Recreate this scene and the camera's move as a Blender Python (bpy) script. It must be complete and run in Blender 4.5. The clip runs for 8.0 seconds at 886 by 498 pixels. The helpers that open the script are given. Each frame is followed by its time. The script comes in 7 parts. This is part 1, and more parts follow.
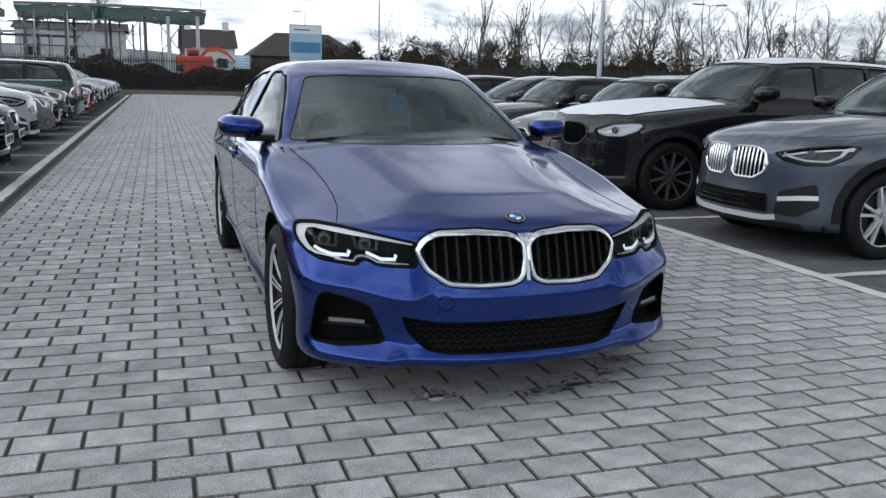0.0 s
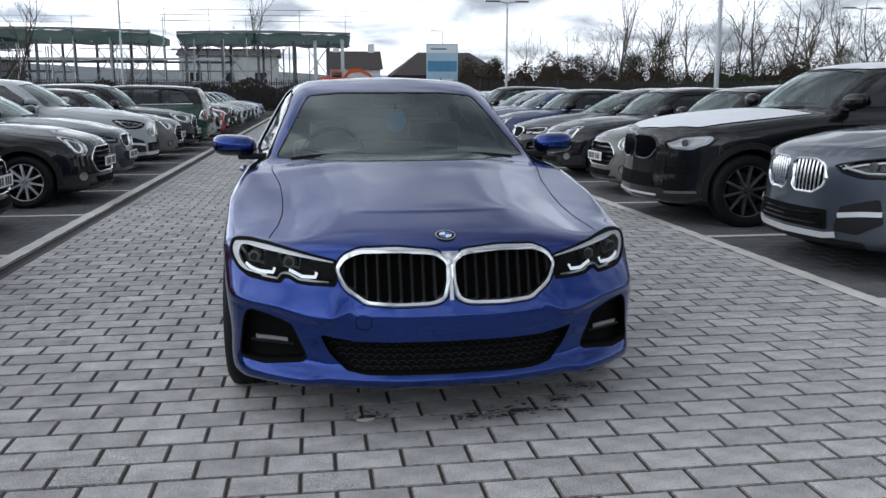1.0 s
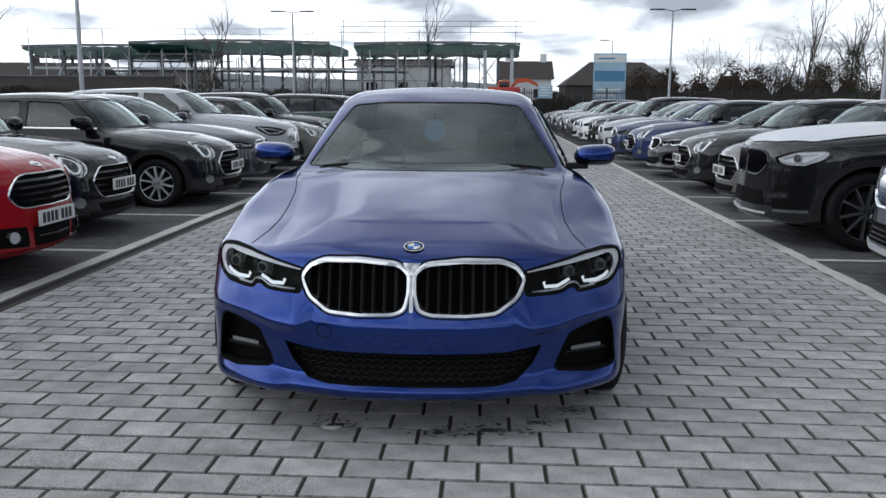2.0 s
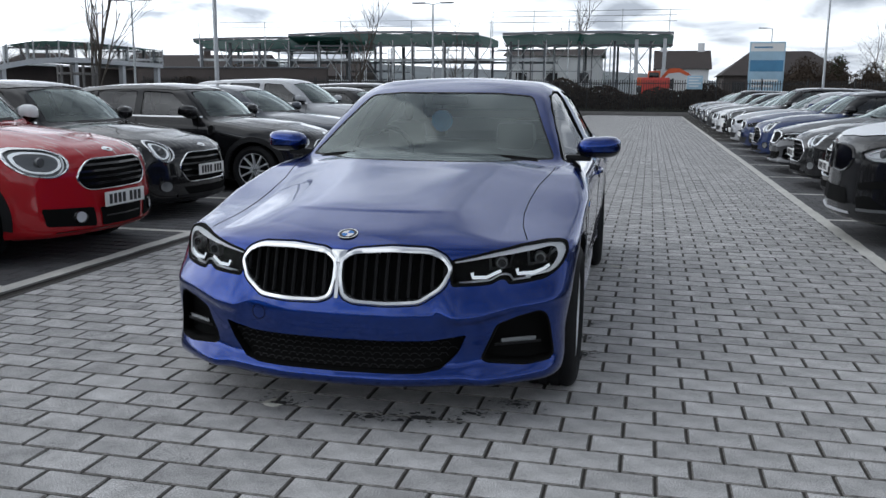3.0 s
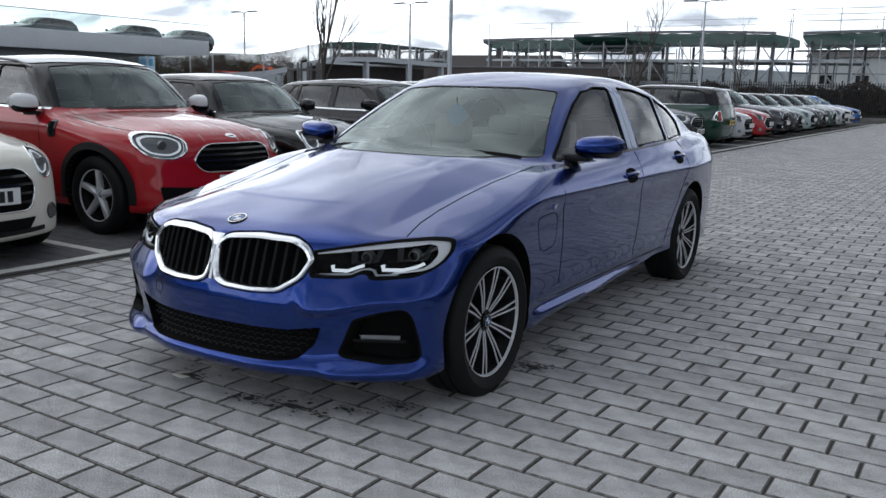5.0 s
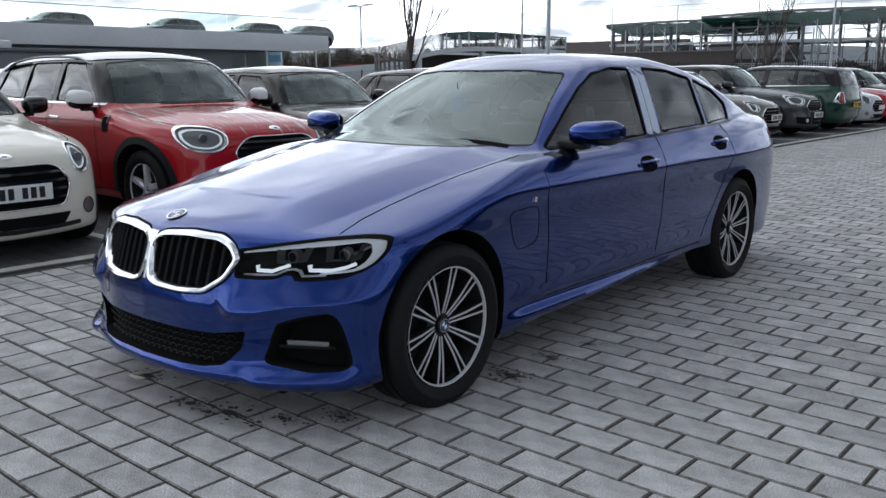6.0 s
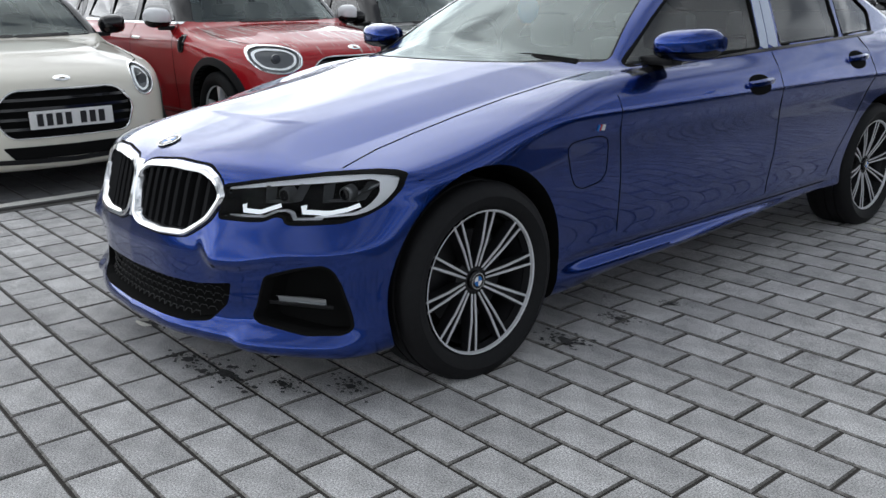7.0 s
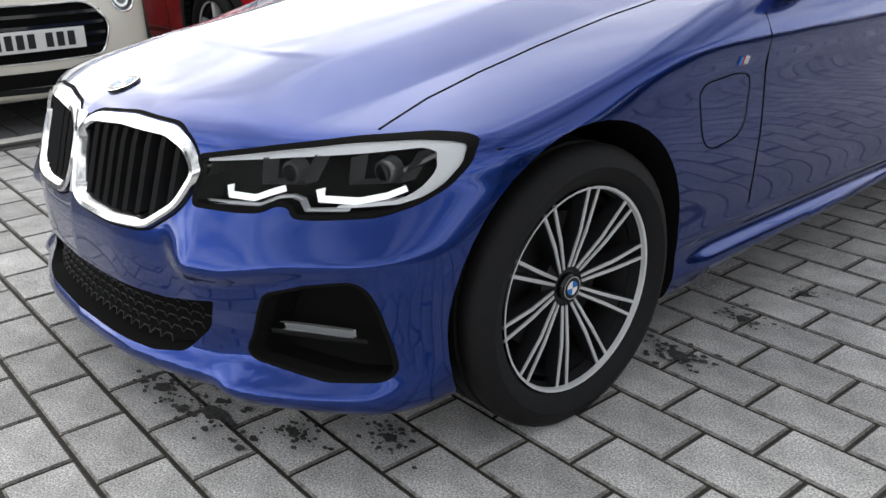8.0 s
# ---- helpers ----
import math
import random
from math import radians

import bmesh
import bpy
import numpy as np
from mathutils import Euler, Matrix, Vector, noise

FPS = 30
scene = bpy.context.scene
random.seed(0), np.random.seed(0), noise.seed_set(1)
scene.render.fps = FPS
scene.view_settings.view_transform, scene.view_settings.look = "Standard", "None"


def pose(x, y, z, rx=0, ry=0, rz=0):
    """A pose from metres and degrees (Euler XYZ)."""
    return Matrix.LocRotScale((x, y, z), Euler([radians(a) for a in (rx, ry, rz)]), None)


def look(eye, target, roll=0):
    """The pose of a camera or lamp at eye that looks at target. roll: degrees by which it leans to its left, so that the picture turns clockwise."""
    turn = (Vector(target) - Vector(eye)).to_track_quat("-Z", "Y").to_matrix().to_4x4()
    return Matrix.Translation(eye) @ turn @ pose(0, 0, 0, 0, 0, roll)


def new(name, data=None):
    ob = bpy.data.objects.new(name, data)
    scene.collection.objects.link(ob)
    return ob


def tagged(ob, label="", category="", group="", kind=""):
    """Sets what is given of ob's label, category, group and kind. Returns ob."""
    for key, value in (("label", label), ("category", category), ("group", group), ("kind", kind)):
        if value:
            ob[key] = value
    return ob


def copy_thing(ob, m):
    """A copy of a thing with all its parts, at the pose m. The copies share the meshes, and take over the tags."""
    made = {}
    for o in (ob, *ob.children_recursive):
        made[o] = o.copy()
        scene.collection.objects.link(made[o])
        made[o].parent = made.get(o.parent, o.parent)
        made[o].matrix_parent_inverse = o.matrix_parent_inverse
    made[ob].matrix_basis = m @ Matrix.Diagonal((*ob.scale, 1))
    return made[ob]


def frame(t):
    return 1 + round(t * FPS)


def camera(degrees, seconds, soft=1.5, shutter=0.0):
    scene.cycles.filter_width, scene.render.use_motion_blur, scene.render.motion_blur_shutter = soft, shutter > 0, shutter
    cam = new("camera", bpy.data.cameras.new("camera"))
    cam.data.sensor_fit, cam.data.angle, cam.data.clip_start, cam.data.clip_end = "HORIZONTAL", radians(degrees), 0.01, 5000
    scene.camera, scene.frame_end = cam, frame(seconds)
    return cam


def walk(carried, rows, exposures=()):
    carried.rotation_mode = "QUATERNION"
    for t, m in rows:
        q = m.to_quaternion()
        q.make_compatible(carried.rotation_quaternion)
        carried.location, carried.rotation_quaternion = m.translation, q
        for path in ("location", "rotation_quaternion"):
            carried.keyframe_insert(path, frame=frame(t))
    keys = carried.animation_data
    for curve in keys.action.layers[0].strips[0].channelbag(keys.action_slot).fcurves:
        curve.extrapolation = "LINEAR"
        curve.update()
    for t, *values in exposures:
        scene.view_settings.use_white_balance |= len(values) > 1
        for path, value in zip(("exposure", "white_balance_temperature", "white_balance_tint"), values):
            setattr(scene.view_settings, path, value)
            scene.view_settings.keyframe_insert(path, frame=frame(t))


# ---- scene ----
cam = camera(54.4, 8.0)
EXPOSURES = [(0.0, 0.84, 6150, 8), (1.5, 0.68, 6150, 8), (3.5, 0.62, 6150, 8), (4.5, 0.62, 6150, 8), (6.0, 0.68, 6080, 8), (7.0, 1.00, 6330, 8), (7.5, 1.21, 6600, 8), (8.0, 1.46, 6780, 8)]
PATH = [
    (0, (-1.364, -3.806, 1.284), (-0.748, -1.943, 0.898), 1.4),
    (0.5, (-0.921, -3.9, 1.291), (-0.489, -1.984, 0.915), 0.7),
    (1, (-0.498, -3.924, 1.288), (-0.211, -1.976, 0.934), -0.0),
    (1.5, (-0.096, -3.933, 1.281), (-0.008, -1.963, 0.949), -0.2),
    (1.7, (0.052, -3.921, 1.285), (0.059, -1.948, 0.957), 0.2),
    (2.8, (0.983, -3.852, 1.298), (0.6, -1.922, 0.938), 0.1),
    (3, (1.148, -3.819, 1.297), (0.696, -1.904, 0.94), 0.5),
    (3.5, (1.531, -3.686, 1.301), (0.925, -1.817, 0.925), 0.8),
    (4, (1.926, -3.562, 1.303), (1.153, -1.756, 0.928), 0.5),
    (4.5, (2.274, -3.376, 1.299), (1.342, -1.646, 0.923), 1.1),
    (4.7, (2.385, -3.252, 1.286), (1.407, -1.548, 0.911), 1.3),
    (5.8, (2.962, -2.623, 1.275), (1.708, -1.109, 0.908), 0.5),
    (6, (2.962, -2.431, 1.263), (1.675, -0.951, 0.871), -0.1),
    (6.5, (2.954, -2.084, 1.23), (1.573, -0.717, 0.758), -1.1),
    (7, (2.769, -1.767, 1.174), (1.304, -0.523, 0.622), -0.8),
    (7.5, (2.39, -1.532, 1.135), (0.926, -0.329, 0.494), -1.4),
    (8, (2.006, -1.316, 1.096), (0.571, -0.13, 0.366), -1.2),
]
walk(cam, [(t, look(eye, target, roll)) for t, eye, target, roll in PATH], EXPOSURES)

# ---- world ----
world = bpy.data.worlds.new("overcast_sky")
scene.world = world
world.use_nodes = True
SUN_UP, SUN_ROUND = 35.0, -92.0


def build_sky():
    nt = world.node_tree
    nt.nodes.clear()
    out = nt.nodes.new("ShaderNodeOutputWorld")
    bg = nt.nodes.new("ShaderNodeBackground")
    sky = nt.nodes.new("ShaderNodeTexSky")
    sky.sky_type, sky.sun_disc = "NISHITA", False
    sky.sun_elevation, sky.sun_rotation = radians(SUN_UP), radians(SUN_ROUND)
    sky.air_density, sky.dust_density = 1.0, 2.0
    geo = nt.nodes.new("ShaderNodeTexCoord")
    sep = nt.nodes.new("ShaderNodeSeparateXYZ")
    nt.links.new(geo.outputs["Generated"], sep.inputs[0])
    low = nt.nodes.new("ShaderNodeMath")
    low.operation = "MAXIMUM"
    low.inputs[1].default_value = 0.0
    nt.links.new(sep.outputs[2], low.inputs[0])
    up = nt.nodes.new("ShaderNodeMath")
    up.operation = "ADD"
    up.inputs[1].default_value = 0.22
    nt.links.new(low.outputs[0], up.inputs[0])
    plane = nt.nodes.new("ShaderNodeCombineXYZ")
    for i in (0, 1):
        d = nt.nodes.new("ShaderNodeMath")
        d.operation = "DIVIDE"
        nt.links.new(sep.outputs[i], d.inputs[0])
        nt.links.new(up.outputs[0], d.inputs[1])
        nt.links.new(d.outputs[0], plane.inputs[i])
    clouds = nt.nodes.new("ShaderNodeTexNoise")
    clouds.inputs["Scale"].default_value, clouds.inputs["Detail"].default_value = 2.6, 6.0
    clouds.inputs["Roughness"].default_value, clouds.inputs["Distortion"].default_value = 0.48, 0.4
    nt.links.new(plane.outputs[0], clouds.inputs["Vector"])
    ramp = nt.nodes.new("ShaderNodeValToRGB")
    ramp.color_ramp.elements[0].position, ramp.color_ramp.elements[0].color = 0.40, (0.40, 0.425, 0.47, 1)
    ramp.color_ramp.elements[1].position, ramp.color_ramp.elements[1].color = 0.61, (1.26, 1.29, 1.32, 1)
    # the cloud thins towards the horizon
    thin = nt.nodes.new("ShaderNodeMapRange")
    thin.interpolation_type = "SMOOTHSTEP"
    thin.inputs["From Min"].default_value, thin.inputs["From Max"].default_value = 0.02, 0.30
    thin.inputs["To Min"].default_value, thin.inputs["To Max"].default_value = 0.06, 0.0
    nt.links.new(sep.outputs[2], thin.inputs["Value"])
    cover = nt.nodes.new("ShaderNodeMath")
    cover.operation = "ADD"
    nt.links.new(clouds.outputs["Fac"], cover.inputs[0])
    nt.links.new(thin.outputs[0], cover.inputs[1])
    nt.links.new(cover.outputs[0], ramp.inputs[0])
    gain = nt.nodes.new("ShaderNodeMix")
    gain.data_type, gain.blend_type = "RGBA", "MULTIPLY"
    gain.inputs["Factor"].default_value = 1.0
    gain.inputs[7].default_value = (10.6, 10.6, 10.8, 1)
    nt.links.new(ramp.outputs[0], gain.inputs[6])
    # the cloud is brighter on the side where the sun stands behind it
    face = nt.nodes.new("ShaderNodeVectorMath")
    face.operation = "DOT_PRODUCT"
    face.inputs[1].default_value = (math.sin(radians(SUN_ROUND)), math.cos(radians(SUN_ROUND)), 0.0)
    nt.links.new(geo.outputs["Generated"], face.inputs[0])
    near = nt.nodes.new("ShaderNodeMapRange")
    near.interpolation_type = "SMOOTHSTEP"
    near.inputs["From Min"].default_value, near.inputs["From Max"].default_value = -0.85, 0.85
    near.inputs["To Min"].default_value, near.inputs["To Max"].default_value = 0.50, 1.06
    nt.links.new(face.outputs["Value"], near.inputs["Value"])
    lit = nt.nodes.new("ShaderNodeVectorMath")
    lit.operation = "SCALE"
    nt.links.new(gain.outputs[2], lit.inputs[0])
    # and greyer overhead than low down
    high = nt.nodes.new("ShaderNodeMapRange")
    high.interpolation_type = "SMOOTHSTEP"
    high.inputs["From Min"].default_value, high.inputs["From Max"].default_value = 0.06, 0.60
    high.inputs["To Min"].default_value, high.inputs["To Max"].default_value = 1.0, 0.52
    nt.links.new(sep.outputs[2], high.inputs["Value"])
    both = nt.nodes.new("ShaderNodeMath")
    both.operation = "MULTIPLY"
    nt.links.new(near.outputs[0], both.inputs[0])
    nt.links.new(high.outputs[0], both.inputs[1])
    mix = nt.nodes.new("ShaderNodeMix")
    mix.data_type = "RGBA"
    mix.inputs["Factor"].default_value = 0.94
    nt.links.new(sky.outputs[0], mix.inputs[6])
    nt.links.new(both.outputs[0], lit.inputs["Scale"])
    nt.links.new(lit.outputs[0], mix.inputs[7])
    nt.links.new(mix.outputs[2], bg.inputs[0])
    bg.inputs[1].default_value = 0.10
    nt.links.new(bg.outputs[0], out.inputs[0])


build_sky()
sun_data = bpy.data.lights.new("sun", "SUN")
sun_data.energy, sun_data.angle, sun_data.color = 0.5, radians(100), (1.0, 0.97, 0.93)
sun = new("sun", sun_data)
# the sun stands behind cloud over the left of the aisle
sun.matrix_world = look((math.sin(radians(SUN_ROUND)) * 40, math.cos(radians(SUN_ROUND)) * 40, math.tan(radians(SUN_UP)) * 40), (0, 0, 0))


# ---- materials ----
def node(nt, kind, **inputs):
    n = nt.nodes.new(kind)
    for key, value in inputs.items():
        n.inputs[key.replace("_", " ")].default_value = value
    return n


def material(name, color, rough=0.5, metal=0.0, coat=0.0, crisp=0.25, grain=0.0, scale=40.0, bump=0.0, stain=0.0, stain_scale=2.0, per_piece=0.0, spec=0.5, coords="Object"):
    """A principled surface with fine grain, larger stains and relief."""
    m = bpy.data.materials.new(name)
    m.use_nodes = True
    nt = m.node_tree
    p = nt.nodes["Principled BSDF"]
    p.inputs["Base Color"].default_value = (*color, 1)
    p.inputs["Roughness"].default_value, p.inputs["Metallic"].default_value = rough, metal
    p.inputs["Coat Weight"].default_value, p.inputs["Coat Roughness"].default_value = coat, 0.03
    p.inputs["Specular IOR Level"].default_value = spec
    if not (grain or bump or stain or per_piece):
        return m
    tc = nt.nodes.new("ShaderNodeTexCoord")
    last = None

    def scaled(fac, low, high, before, half=0.25):
        r = nt.nodes.new("ShaderNodeMapRange")
        r.inputs["From Min"].default_value, r.inputs["From Max"].default_value = 0.5 - half, 0.5 + half
        r.inputs["To Min"].default_value, r.inputs["To Max"].default_value = low, high
        nt.links.new(fac, r.inputs["Value"])
        mul = nt.nodes.new("ShaderNodeVectorMath")
        mul.operation = "SCALE"
        if before is None:
            mul.inputs[0].default_value = color
        else:
            nt.links.new(before, mul.inputs[0])
        nt.links.new(r.outputs[0], mul.inputs["Scale"])
        return mul.outputs[0]

    fine = node(nt, "ShaderNodeTexNoise", Scale=scale, Detail=5.0, Roughness=0.65)
    nt.links.new(tc.outputs[coords], fine.inputs["Vector"])
    if grain:
        last = scaled(fine.outputs["Fac"], 1 - grain, 1 + grain, last, crisp)
    if stain:
        big = node(nt, "ShaderNodeTexNoise", Scale=stain_scale, Detail=4.0, Roughness=0.6)
        nt.links.new(tc.outputs[coords], big.inputs["Vector"])
        last = scaled(big.outputs["Fac"], 1 - stain, 1 + stain, last)
        r = nt.nodes.new("ShaderNodeMapRange")
        r.inputs["To Min"].default_value, r.inputs["To Max"].default_value = max(0.02, rough - 0.12), min(1, rough + 0.12)
        nt.links.new(big.outputs["Fac"], r.inputs["Value"])
        nt.links.new(r.outputs[0], p.inputs["Roughness"])
    if per_piece:
        info = nt.nodes.new("ShaderNodeObjectInfo")
        geo = nt.nodes.new("ShaderNodeNewGeometry")
        add = nt.nodes.new("ShaderNodeMath")
        add.operation = "ADD"
        nt.links.new(info.outputs["Random"], add.inputs[0])
        nt.links.new(geo.outputs["Random Per Island"], add.inputs[1])
        fr = nt.nodes.new("ShaderNodeMath")
        fr.operation = "FRACT"
        nt.links.new(add.outputs[0], fr.inputs[0])
        r = nt.nodes.new("ShaderNodeMapRange")
        r.inputs["To Min"].default_value, r.inputs["To Max"].default_value = 0.25, 0.75
        nt.links.new(fr.outputs[0], r.inputs["Value"])
        last = scaled(r.outputs[0], 1 - per_piece, 1 + per_piece, last)
    if last is not None:
        nt.links.new(last, p.inputs["Base Color"])
    if bump:
        b = node(nt, "ShaderNodeBump", Strength=bump, Distance=0.004)
        nt.links.new(fine.outputs["Fac"], b.inputs["Height"])
        nt.links.new(b.outputs[0], p.inputs["Normal"])
    return m


def paint(name, color, flake=0.25, rough=0.42, metal=0.35, dirt=0.08, streaks=0.0, coat=0.95, ior=1.5):
    """Metallic car lacquer under clear coat, with a dried-rain film."""
    m = bpy.data.materials.new(name)
    m.use_nodes = True
    nt = m.node_tree
    p = nt.nodes["Principled BSDF"]
    tc = nt.nodes.new("ShaderNodeTexCoord")
    cells = node(nt, "ShaderNodeTexVoronoi", Scale=1400.0)
    nt.links.new(tc.outputs["Object"], cells.inputs["Vector"])
    r = nt.nodes.new("ShaderNodeMapRange")
    r.inputs["To Min"].default_value, r.inputs["To Max"].default_value = 1 - flake, 1 + flake
    nt.links.new(cells.outputs["Color"], r.inputs["Value"])
    mul = nt.nodes.new("ShaderNodeVectorMath")
    mul.operation = "SCALE"
    mul.inputs[0].default_value = color
    nt.links.new(r.outputs[0], mul.inputs["Scale"])
    last = mul.outputs[0]
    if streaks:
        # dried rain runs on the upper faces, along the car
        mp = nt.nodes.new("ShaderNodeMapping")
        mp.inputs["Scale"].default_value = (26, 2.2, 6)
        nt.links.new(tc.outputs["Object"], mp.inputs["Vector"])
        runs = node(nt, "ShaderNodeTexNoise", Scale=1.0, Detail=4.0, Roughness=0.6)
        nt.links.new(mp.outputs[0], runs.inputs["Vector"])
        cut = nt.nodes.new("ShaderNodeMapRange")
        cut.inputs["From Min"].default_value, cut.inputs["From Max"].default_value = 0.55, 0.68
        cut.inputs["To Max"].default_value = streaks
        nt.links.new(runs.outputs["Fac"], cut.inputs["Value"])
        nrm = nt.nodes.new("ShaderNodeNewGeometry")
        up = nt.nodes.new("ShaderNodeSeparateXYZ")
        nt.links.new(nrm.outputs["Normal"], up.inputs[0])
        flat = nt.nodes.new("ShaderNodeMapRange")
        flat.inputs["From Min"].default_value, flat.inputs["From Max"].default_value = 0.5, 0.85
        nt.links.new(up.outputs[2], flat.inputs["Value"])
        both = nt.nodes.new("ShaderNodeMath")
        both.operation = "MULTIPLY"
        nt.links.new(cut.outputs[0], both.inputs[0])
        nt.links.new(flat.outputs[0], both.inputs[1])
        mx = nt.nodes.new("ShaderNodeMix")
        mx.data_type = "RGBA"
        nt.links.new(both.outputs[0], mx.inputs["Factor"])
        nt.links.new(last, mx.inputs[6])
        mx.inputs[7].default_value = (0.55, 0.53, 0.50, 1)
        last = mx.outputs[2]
    nt.links.new(last, p.inputs["Base Color"])
    p.inputs["Metallic"].default_value, p.inputs["Roughness"].default_value = metal, rough
    p.inputs["Specular IOR Level"].default_value = 0.08
    p.inputs["Coat Weight"].default_value, p.inputs["Coat IOR"].default_value = coat, ior
    film = node(nt, "ShaderNodeTexNoise", Scale=7.0, Detail=7.0, Roughness=0.7)
    nt.links.new(tc.outputs["Object"], film.inputs["Vector"])
    cr = nt.nodes.new("ShaderNodeMapRange")
    cr.inputs["From Min"].default_value, cr.inputs["From Max"].default_value = 0.35, 0.75
    cr.inputs["To Min"].default_value, cr.inputs["To Max"].default_value = 0.014, 0.014 + dirt * 0.6
    nt.links.new(film.outputs["Fac"], cr.inputs["Value"])
    nt.links.new(cr.outputs[0], p.inputs["Coat Roughness"])
    return m


def glass(name, tint, gloss=1.0, ior=1.55):
    """A thin pane: clear tinted body, mirror gloss by Fresnel."""
    m = bpy.data.materials.new(name)
    m.use_nodes = True
    nt = m.node_tree
    nt.nodes.remove(nt.nodes["Principled BSDF"])
    clear = node(nt, "ShaderNodeBsdfTransparent", Color=(*tint, 1))
    shine = node(nt, "ShaderNodeBsdfGlossy", Roughness=0.02, Color=(*gloss, 1) if isinstance(gloss, tuple) else (gloss, gloss, gloss, 1))
    fres = node(nt, "ShaderNodeFresnel", IOR=ior)
    mix = nt.nodes.new("ShaderNodeMixShader")
    nt.links.new(fres.outputs[0], mix.inputs[0])
    nt.links.new(clear.outputs[0], mix.inputs[1])
    nt.links.new(shine.outputs[0], mix.inputs[2])
    nt.links.new(mix.outputs[0], nt.nodes["Material Output"].inputs[0])
    return m


def glowing(name, color, strength):
    m = bpy.data.materials.new(name)
    m.use_nodes = True
    p = m.node_tree.nodes["Principled BSDF"]
    p.inputs["Base Color"].default_value = (*color, 1)
    p.inputs["Emission Color"].default_value, p.inputs["Emission Strength"].default_value = (*color, 1), strength
    return m


PAINT_BLUE = paint("deep_blue_lacquer", (0.0036, 0.030, 0.200), 0.3, 0.24, 0.95, 0.040, 0.0, 1.0, 1.45)
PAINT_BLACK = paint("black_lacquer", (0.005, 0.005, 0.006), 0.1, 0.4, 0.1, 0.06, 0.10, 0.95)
PAINT_GREY = paint("mineral_grey_lacquer", (0.085, 0.098, 0.125), 0.25, 0.36, 0.7, 0.06, 0.2)
PAINT_SLATE = paint("slate_grey_lacquer", (0.050, 0.058, 0.075), 0.2, 0.36, 0.6, 0.06, 0.2)
PAINT_DARK_GREY = paint("dark_grey_lacquer", (0.035, 0.037, 0.042))
PAINT_STONE = paint("stone_grey_lacquer", (0.13, 0.125, 0.115))
PAINT_SILVER = paint("silver_lacquer", (0.42, 0.43, 0.45))
PAINT_WHITE = paint("white_lacquer", (0.72, 0.73, 0.74), 0.03, 0.5, 0.0)
PAINT_CREAM = paint("cream_white_lacquer", (0.70, 0.67, 0.58), 0.03, 0.5, 0.0)
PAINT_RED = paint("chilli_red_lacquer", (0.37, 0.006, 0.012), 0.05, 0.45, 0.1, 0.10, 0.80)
PAINT_GREEN = paint("racing_green_lacquer", (0.008, 0.045, 0.028), 0.15)
PAINT_MINT = paint("pale_mint_lacquer", (0.33, 0.42, 0.40), 0.05, 0.5, 0.0)
PAINT_NAVY = paint("navy_blue_lacquer", (0.015, 0.03, 0.10), 0.2)
PAINT_SKY = paint("bright_blue_lacquer", (0.02, 0.12, 0.42), 0.2)
CHROME = material("satin_chrome", (0.80, 0.81, 0.82), 0.13, 1.0)
SILVER = material("machined_alloy", (0.66, 0.67, 0.69), 0.38, 0.35)
GREY_ALLOY = material("grey_alloy", (0.16, 0.165, 0.17), 0.35, 0.6)
GUNMETAL = material("dark_alloy", (0.018, 0.018, 0.02), 0.4, 0.3)
BLACK_GLOSS = material("gloss_black_plastic", (0.006, 0.006, 0.007), 0.12)
BLACK_PLASTIC = material("black_plastic", (0.009, 0.009, 0.010), 0.55, grain=0.2, scale=300, bump=0.15, spec=0.25)
BLACK_VOID = material("matt_black_lining", (0.006, 0.006, 0.006), 0.95, spec=0.1)
RUBBER = material("tyre_rubber", (0.007, 0.007, 0.008), 0.7, spec=0.25, grain=0.25, scale=60, bump=0.2, stain=0.25, stain_scale=5)
SEAT = material("charcoal_leather", (0.15, 0.15, 0.15), 0.5, grain=0.2, scale=120, bump=0.1)
TRIM_GREY = material("grey_cabin_lining", (0.36, 0.36, 0.35), 0.8, grain=0.1, scale=90)
PANE = glass("windscreen_glass", (0.88, 0.97, 0.94), (0.90, 1.0, 0.98), 1.90)
PANE_SIDE = glass("side_glass", (0.90, 0.96, 0.94), 1.0, 1.6)
PANE_DARK = glass("tinted_glass", (0.22, 0.26, 0.26), 1.0, 1.8)
LENS = glass("lamp_lens", (0.95, 0.96, 0.97), 0.35, 1.25)
LAMP_DARK = material("lamp_housing", (0.010, 0.010, 0.011), 0.25)
LAMP_WHITE = glowing("lamp_light_guide", (0.86, 0.89, 0.92), 0.22)
LAMP_BLADE = material("frosted_lamp_blade", (0.90, 0.91, 0.93), 0.3)
LAMP_RED = material("red_lamp_lens", (0.35, 0.01, 0.012), 0.12)
BADGE_BLUE = material("badge_blue", (0.02, 0.16, 0.50), 0.2)
BADGE_WHITE = material("badge_white", (0.8, 0.8, 0.8), 0.2)
PLATE_WHITE = material("plate_white", (0.75, 0.75, 0.74), 0.35, grain=0.05, scale=60)
PLATE_YELLOW = material("plate_yellow", (0.72, 0.50, 0.03), 0.35)
INK = material("plate_ink", (0.01, 0.01, 0.012), 0.5)


# ---- tools ----
def link_mesh(name, bm, mats, parent=None, label="", smooth=True):
    """One bmesh as one mesh object, under a thing or a part where parent is given."""
    me = bpy.data.meshes.new(name)
    bm.normal_update()
    bm.to_mesh(me)
    bm.free()
    return link_data(name, me, mats, parent, label, smooth)


